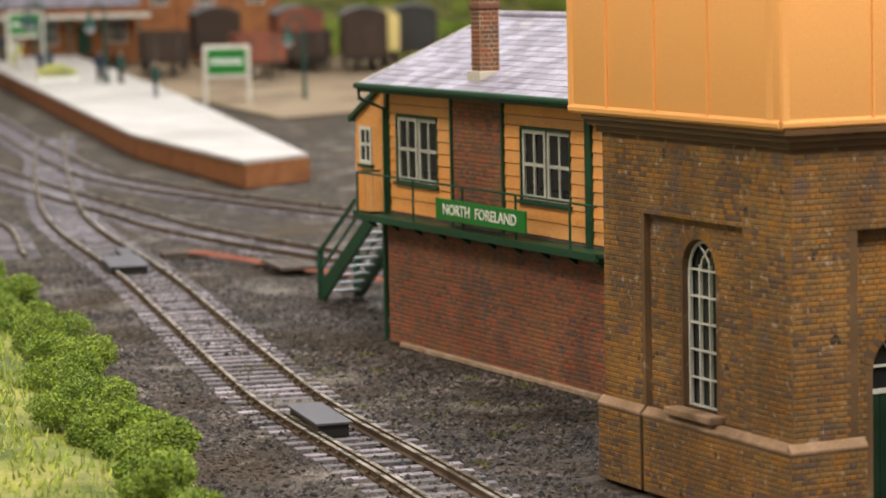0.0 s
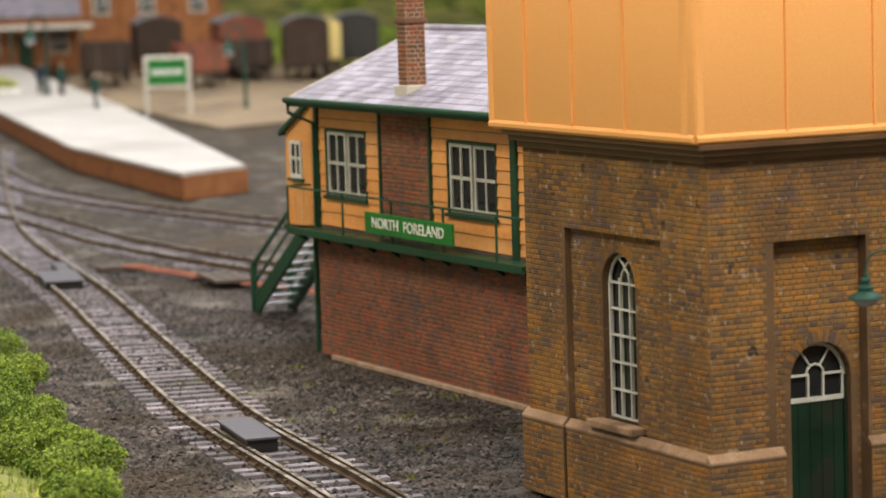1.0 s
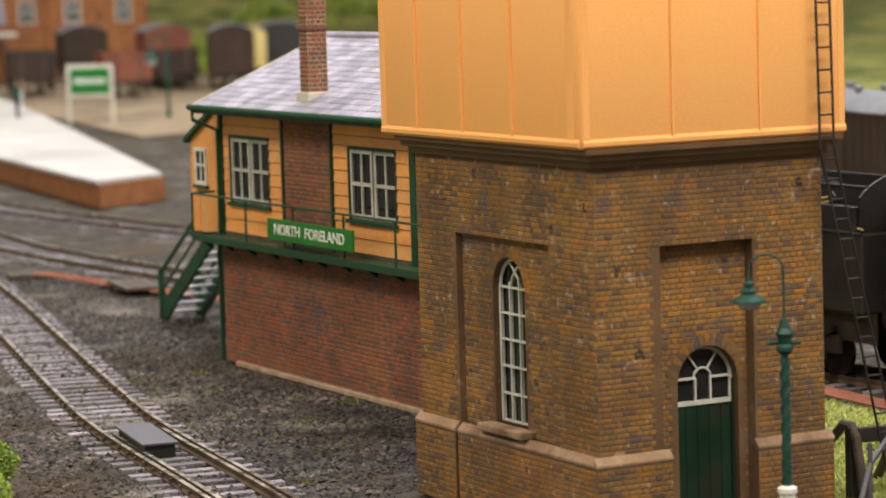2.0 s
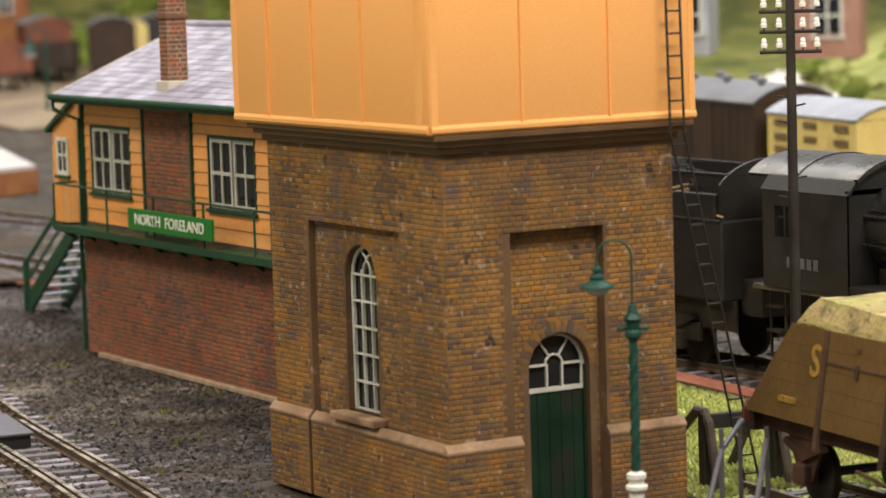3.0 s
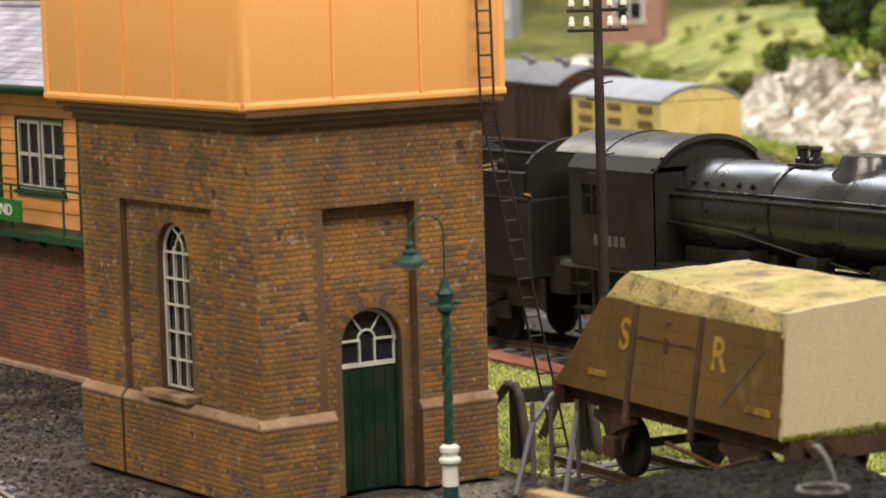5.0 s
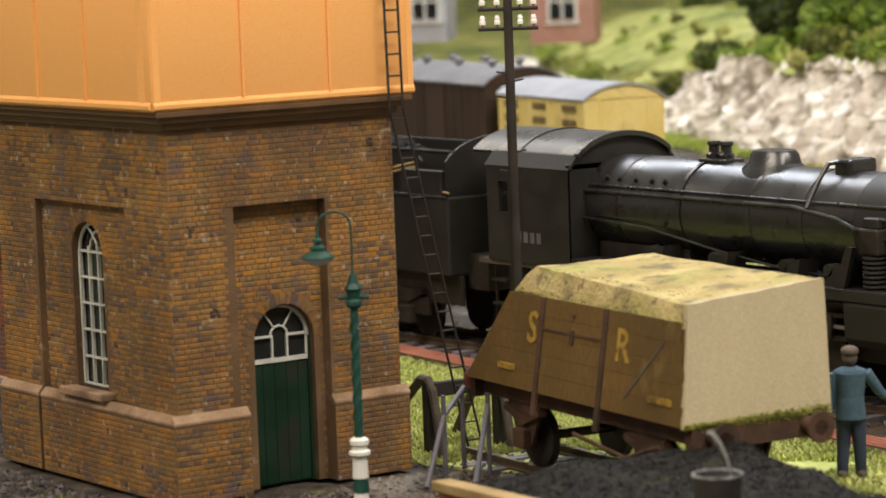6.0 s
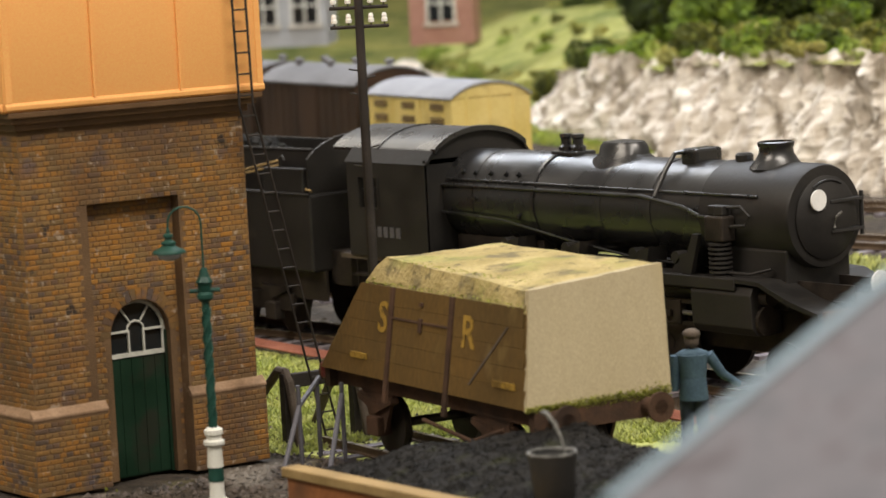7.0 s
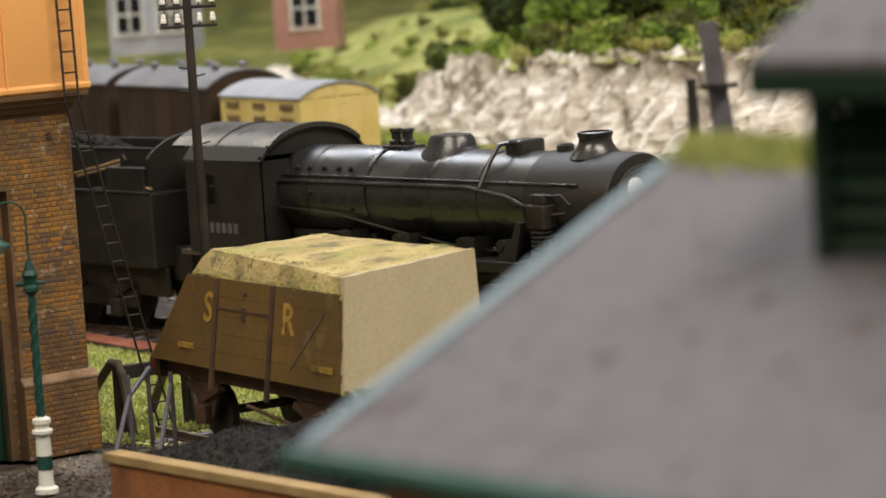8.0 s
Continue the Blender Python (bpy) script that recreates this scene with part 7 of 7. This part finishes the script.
def bank():
    rows = curve(BANK, 0.8)
    n = 18
    v, f = [], []
    for p, d in rows:
        side = Vector((d.y, -d.x, 0))
        for k in range(n):
            s = 0.75 * k
            z = -0.05 + 0.95 * (1 - math.exp(-s / 1.2)) - 0.02 * s + 0.12 * noise.noise((p.y * 0.5, s * 0.6, 1))
            q = p + side * s
            v.append((q.x, q.y, z if k else -0.06))
    for i in range(len(rows) - 1):
        for k in range(n - 1):
            a = i * n + k
            f.append((a, a + n, a + n + 1, a + 1))
    solid("grass_bank", (v, f), "bank", "yellow-green static grass bank beside the line", "bank", "structure", smooth=True)
    rnd = random.Random(17)
    gv, gf = [], []
    for _ in range(26000):
        p, d = rows[rnd.randrange(len(rows))]
        side = Vector((d.y, -d.x, 0))
        s = rnd.uniform(0.1, 9)
        q = p + side * s + Vector((0, rnd.uniform(-.4, .4), 0))
        z = -0.05 + 0.95 * (1 - math.exp(-s / 1.2)) - 0.02 * s + 0.08 * noise.noise((p.y * 0.5, s * 0.6, 1))
        k, a, h = len(gv), rnd.uniform(0, 6.28), rnd.uniform(0.08, 0.24)
        gv += [(q.x + 0.03 * math.cos(a), q.y + 0.03 * math.sin(a), z), (q.x - 0.03 * math.cos(a), q.y - 0.03 * math.sin(a), z), (q.x + rnd.uniform(-.1, .1), q.y + rnd.uniform(-.1, .1), z + h)]
        gf.append((k, k + 1, k + 2))
    solid("bank_grass", (gv, gf), "grass", "short yellow-green grass fibres on the bank", "grass", "stuff")
    for k, (p, d) in enumerate(rows[6::2]):
        side = Vector((d.y, -d.x, 0))
        s = 1.2 + rnd.uniform(-0.4, 0.5)
        q = p + side * s
        w = rnd.uniform(0.75, 1.2)
        bush("hedge_bush", q.x, q.y, 0.5, w, w * 0.95, "bush", "fuzzy mid-green foam bush on the grass bank", 900 + k, 0.03, 7500, "hedge along the bank")
    for k in range(14):
        p, d = rows[rnd.randrange(len(rows))]
        q = p + Vector((d.y, -d.x, 0)) * rnd.uniform(3, 7)
        bush("hedge_bush", q.x, q.y, 0.7, rnd.uniform(0.5, 1.0), 0.6, "grass", "low pale green clump on the grass bank", 960 + k, 0.05, 1600, "low clumps on the bank")


bank()
tufts("grass_patch", "bright green static grass beside the tower", ((4.9, 11.8, -10, 15), lambda x, y: x < 11.2 + 0.05 * y and noise.noise((x * 0.5, y * 0.5, 4)) > -0.45 and not (4.2 < x < 7.6 and -7.6 < y < 0)), 60000, 0.09, "pale_grass", 41, lean=0.9, width=0.035)
tufts("grass_patch", "pale green grass strip between running line and yard", ((20, 27, -6, 40), lambda x, y: 20.2 + 0.03 * y < x < 24.6 + 0.05 * y and noise.noise((x * 0.5, y * 0.4, 8)) > -0.5), 30000, 0.12, "pale_grass", 43, lean=0.9, width=0.05)
tufts("grass_patch", "green grass verge below the chalk cutting", ((30, 50, -10, 46), lambda x, y: 33.2 + 0.28 * y < x < 36 + 0.30 * y), 20000, 0.25, "grass", 44, width=0.07)
tufts("weeds", "sparse yellow weeds in the ash beside the walls", ((-1.2, 4.3, -0.9, 24), lambda x, y: (x < -0.1 or y > 6.3 or y < -0.1) and noise.noise((x * 1.2, y * 1.2, 9)) > 0.45), 500, 0.07, "olive", 45)


def grass_mats():
    for outline in ([(5.2, -0.5), (6.2, -4.5), (9.4, -9), (10.4, -4), (10.9, 2), (11.3, 8), (11.9, 14), (9.5, 16), (6.5, 13), (4.9, 6.5), (5.1, 2.5)],):
        pts = []
        for (ax_, ay_), (bx_, by_) in zip(outline, outline[1:] + outline[:1]):
            for k in range(6):
                f = k / 6
                x, y = ax_ + (bx_ - ax_) * f, ay_ + (by_ - ay_) * f
                pts.append((x + 0.35 * noise.noise((x, y, 2)), y + 0.35 * noise.noise((x, y, 5))))
        solid("grass_mat", prism(pts, -0.2, -0.02, "z"), "pale_grass", "pale green grass mat between tower and line", "grass", "structure")


grass_mats()

# ---- brick skins ----


def tower_bricks():
    t = TOWER
    f, w, d = 0.10, 4.53, 6.15
    m = "tower_brick"
    near = lambda u, z: u < 1.2 and 1.5 < z < 4.4
    brickwork("bricks", t, (f, f, 1.43), (1, 0, 0), w - 2 * f, 1.43, 6.0, m, lambda u, z: 1.18 < u < 2.98 and z < 4.71, near)
    brickwork("bricks", t, (1.30, 0.32, 0.0), (1, 0, 0), 1.76, 0.0, 4.70, m, lambda u, z: abs(u - 1.0) < (0.60 if z < 2.42 else math.sqrt(max(0.64**2 - (z - 2.42) ** 2, 0))))
    brickwork("bricks", t, (f, d - f, 1.43), (0, -1, 0), d - 2 * f, 1.43, 6.0, m, lambda u, z: 1.37 < u < 4.54 and z < 4.71)
    brickwork("bricks", t, (0.22, 4.66, 1.43), (0, -1, 0), 3.13, 1.43, 4.70, m, lambda u, z: abs(u - 1.57) < (0.55 if z < 3.84 else math.sqrt(max(0.58**2 - (z - 3.84) ** 2, 0))) and z > 1.5)
    brickwork("bricks", t, (0, 0, 0), (1, 0, 0), 1.40, 0.0, 1.28, m)
    brickwork("bricks", t, (3.04, 0, 0), (1, 0, 0), w - 3.04, 0.0, 1.28, m)
    brickwork("bricks", t, (0, 4.60, 0), (0, -1, 0), 4.60, 0.0, 1.28, m)
    brickwork("bricks", t, (0, d, 0), (0, -1, 0), d - 4.71, 0.0, 1.28, m)
    brickwork("bricks", t, (w - f, f, 1.43), (0, 1, 0), d - 2 * f, 1.43, 6.0, m)
    # brick arches over door and window
    for cx, cz, r, put_ in ((2.3, 2.42, 0.68, lambda a, b, o: (a, 0.32 - o, b)), (3.09, 3.84, 0.63, lambda a, b, o: (0.22 - o, a, b))):
        for k in range(19):
            a0, a1 = math.pi * (k + 0.06) / 19, math.pi * (k + 0.94) / 19
            lo = [put_(cx + q * math.cos(a), cz + q * math.sin(a), 0) for q, a in ((r - 0.09, a0), (r + 0.1, a0), (r + 0.1, a1), (r - 0.09, a1))]
            hi = [put_(cx + q * math.cos(a), cz + q * math.sin(a), 0.009) for q, a in ((r - 0.09, a0), (r + 0.1, a0), (r + 0.1, a1), (r - 0.09, a1))]
            part("brick", hull8(lo, hi), m, t)


tower_bricks()


def box_bricks():
    t, m = BOX, "box_brick"
    near = lambda u, z: 0.4 < u < 3.4 and 0.6 < z < 2.0
    brickwork("bricks", t, (BX0, BY1, 0), (0, -1, 0), BY1 - BY0, 0.0, 2.95, m, None, near, course=0.1, length=0.28, joint=0.022, depth=0.016)
    brickwork("bricks", t, (BX0 + 0.03, 20.70, 3.08), (0, -1, 0), 2.42, 3.08, 6.05, m, course=0.1, length=0.28, joint=0.022, depth=0.016)
    for o, a, w in (((4.36, 19.64, 6.3), (0, -1, 0), 0.44), ((4.36, 19.2, 6.3), (1, 0, 0), 0.46)):
        brickwork("bricks", t, o, a, w, 6.3, 8.9, m, course=0.1, length=0.28, joint=0.022, depth=0.016)


box_bricks()
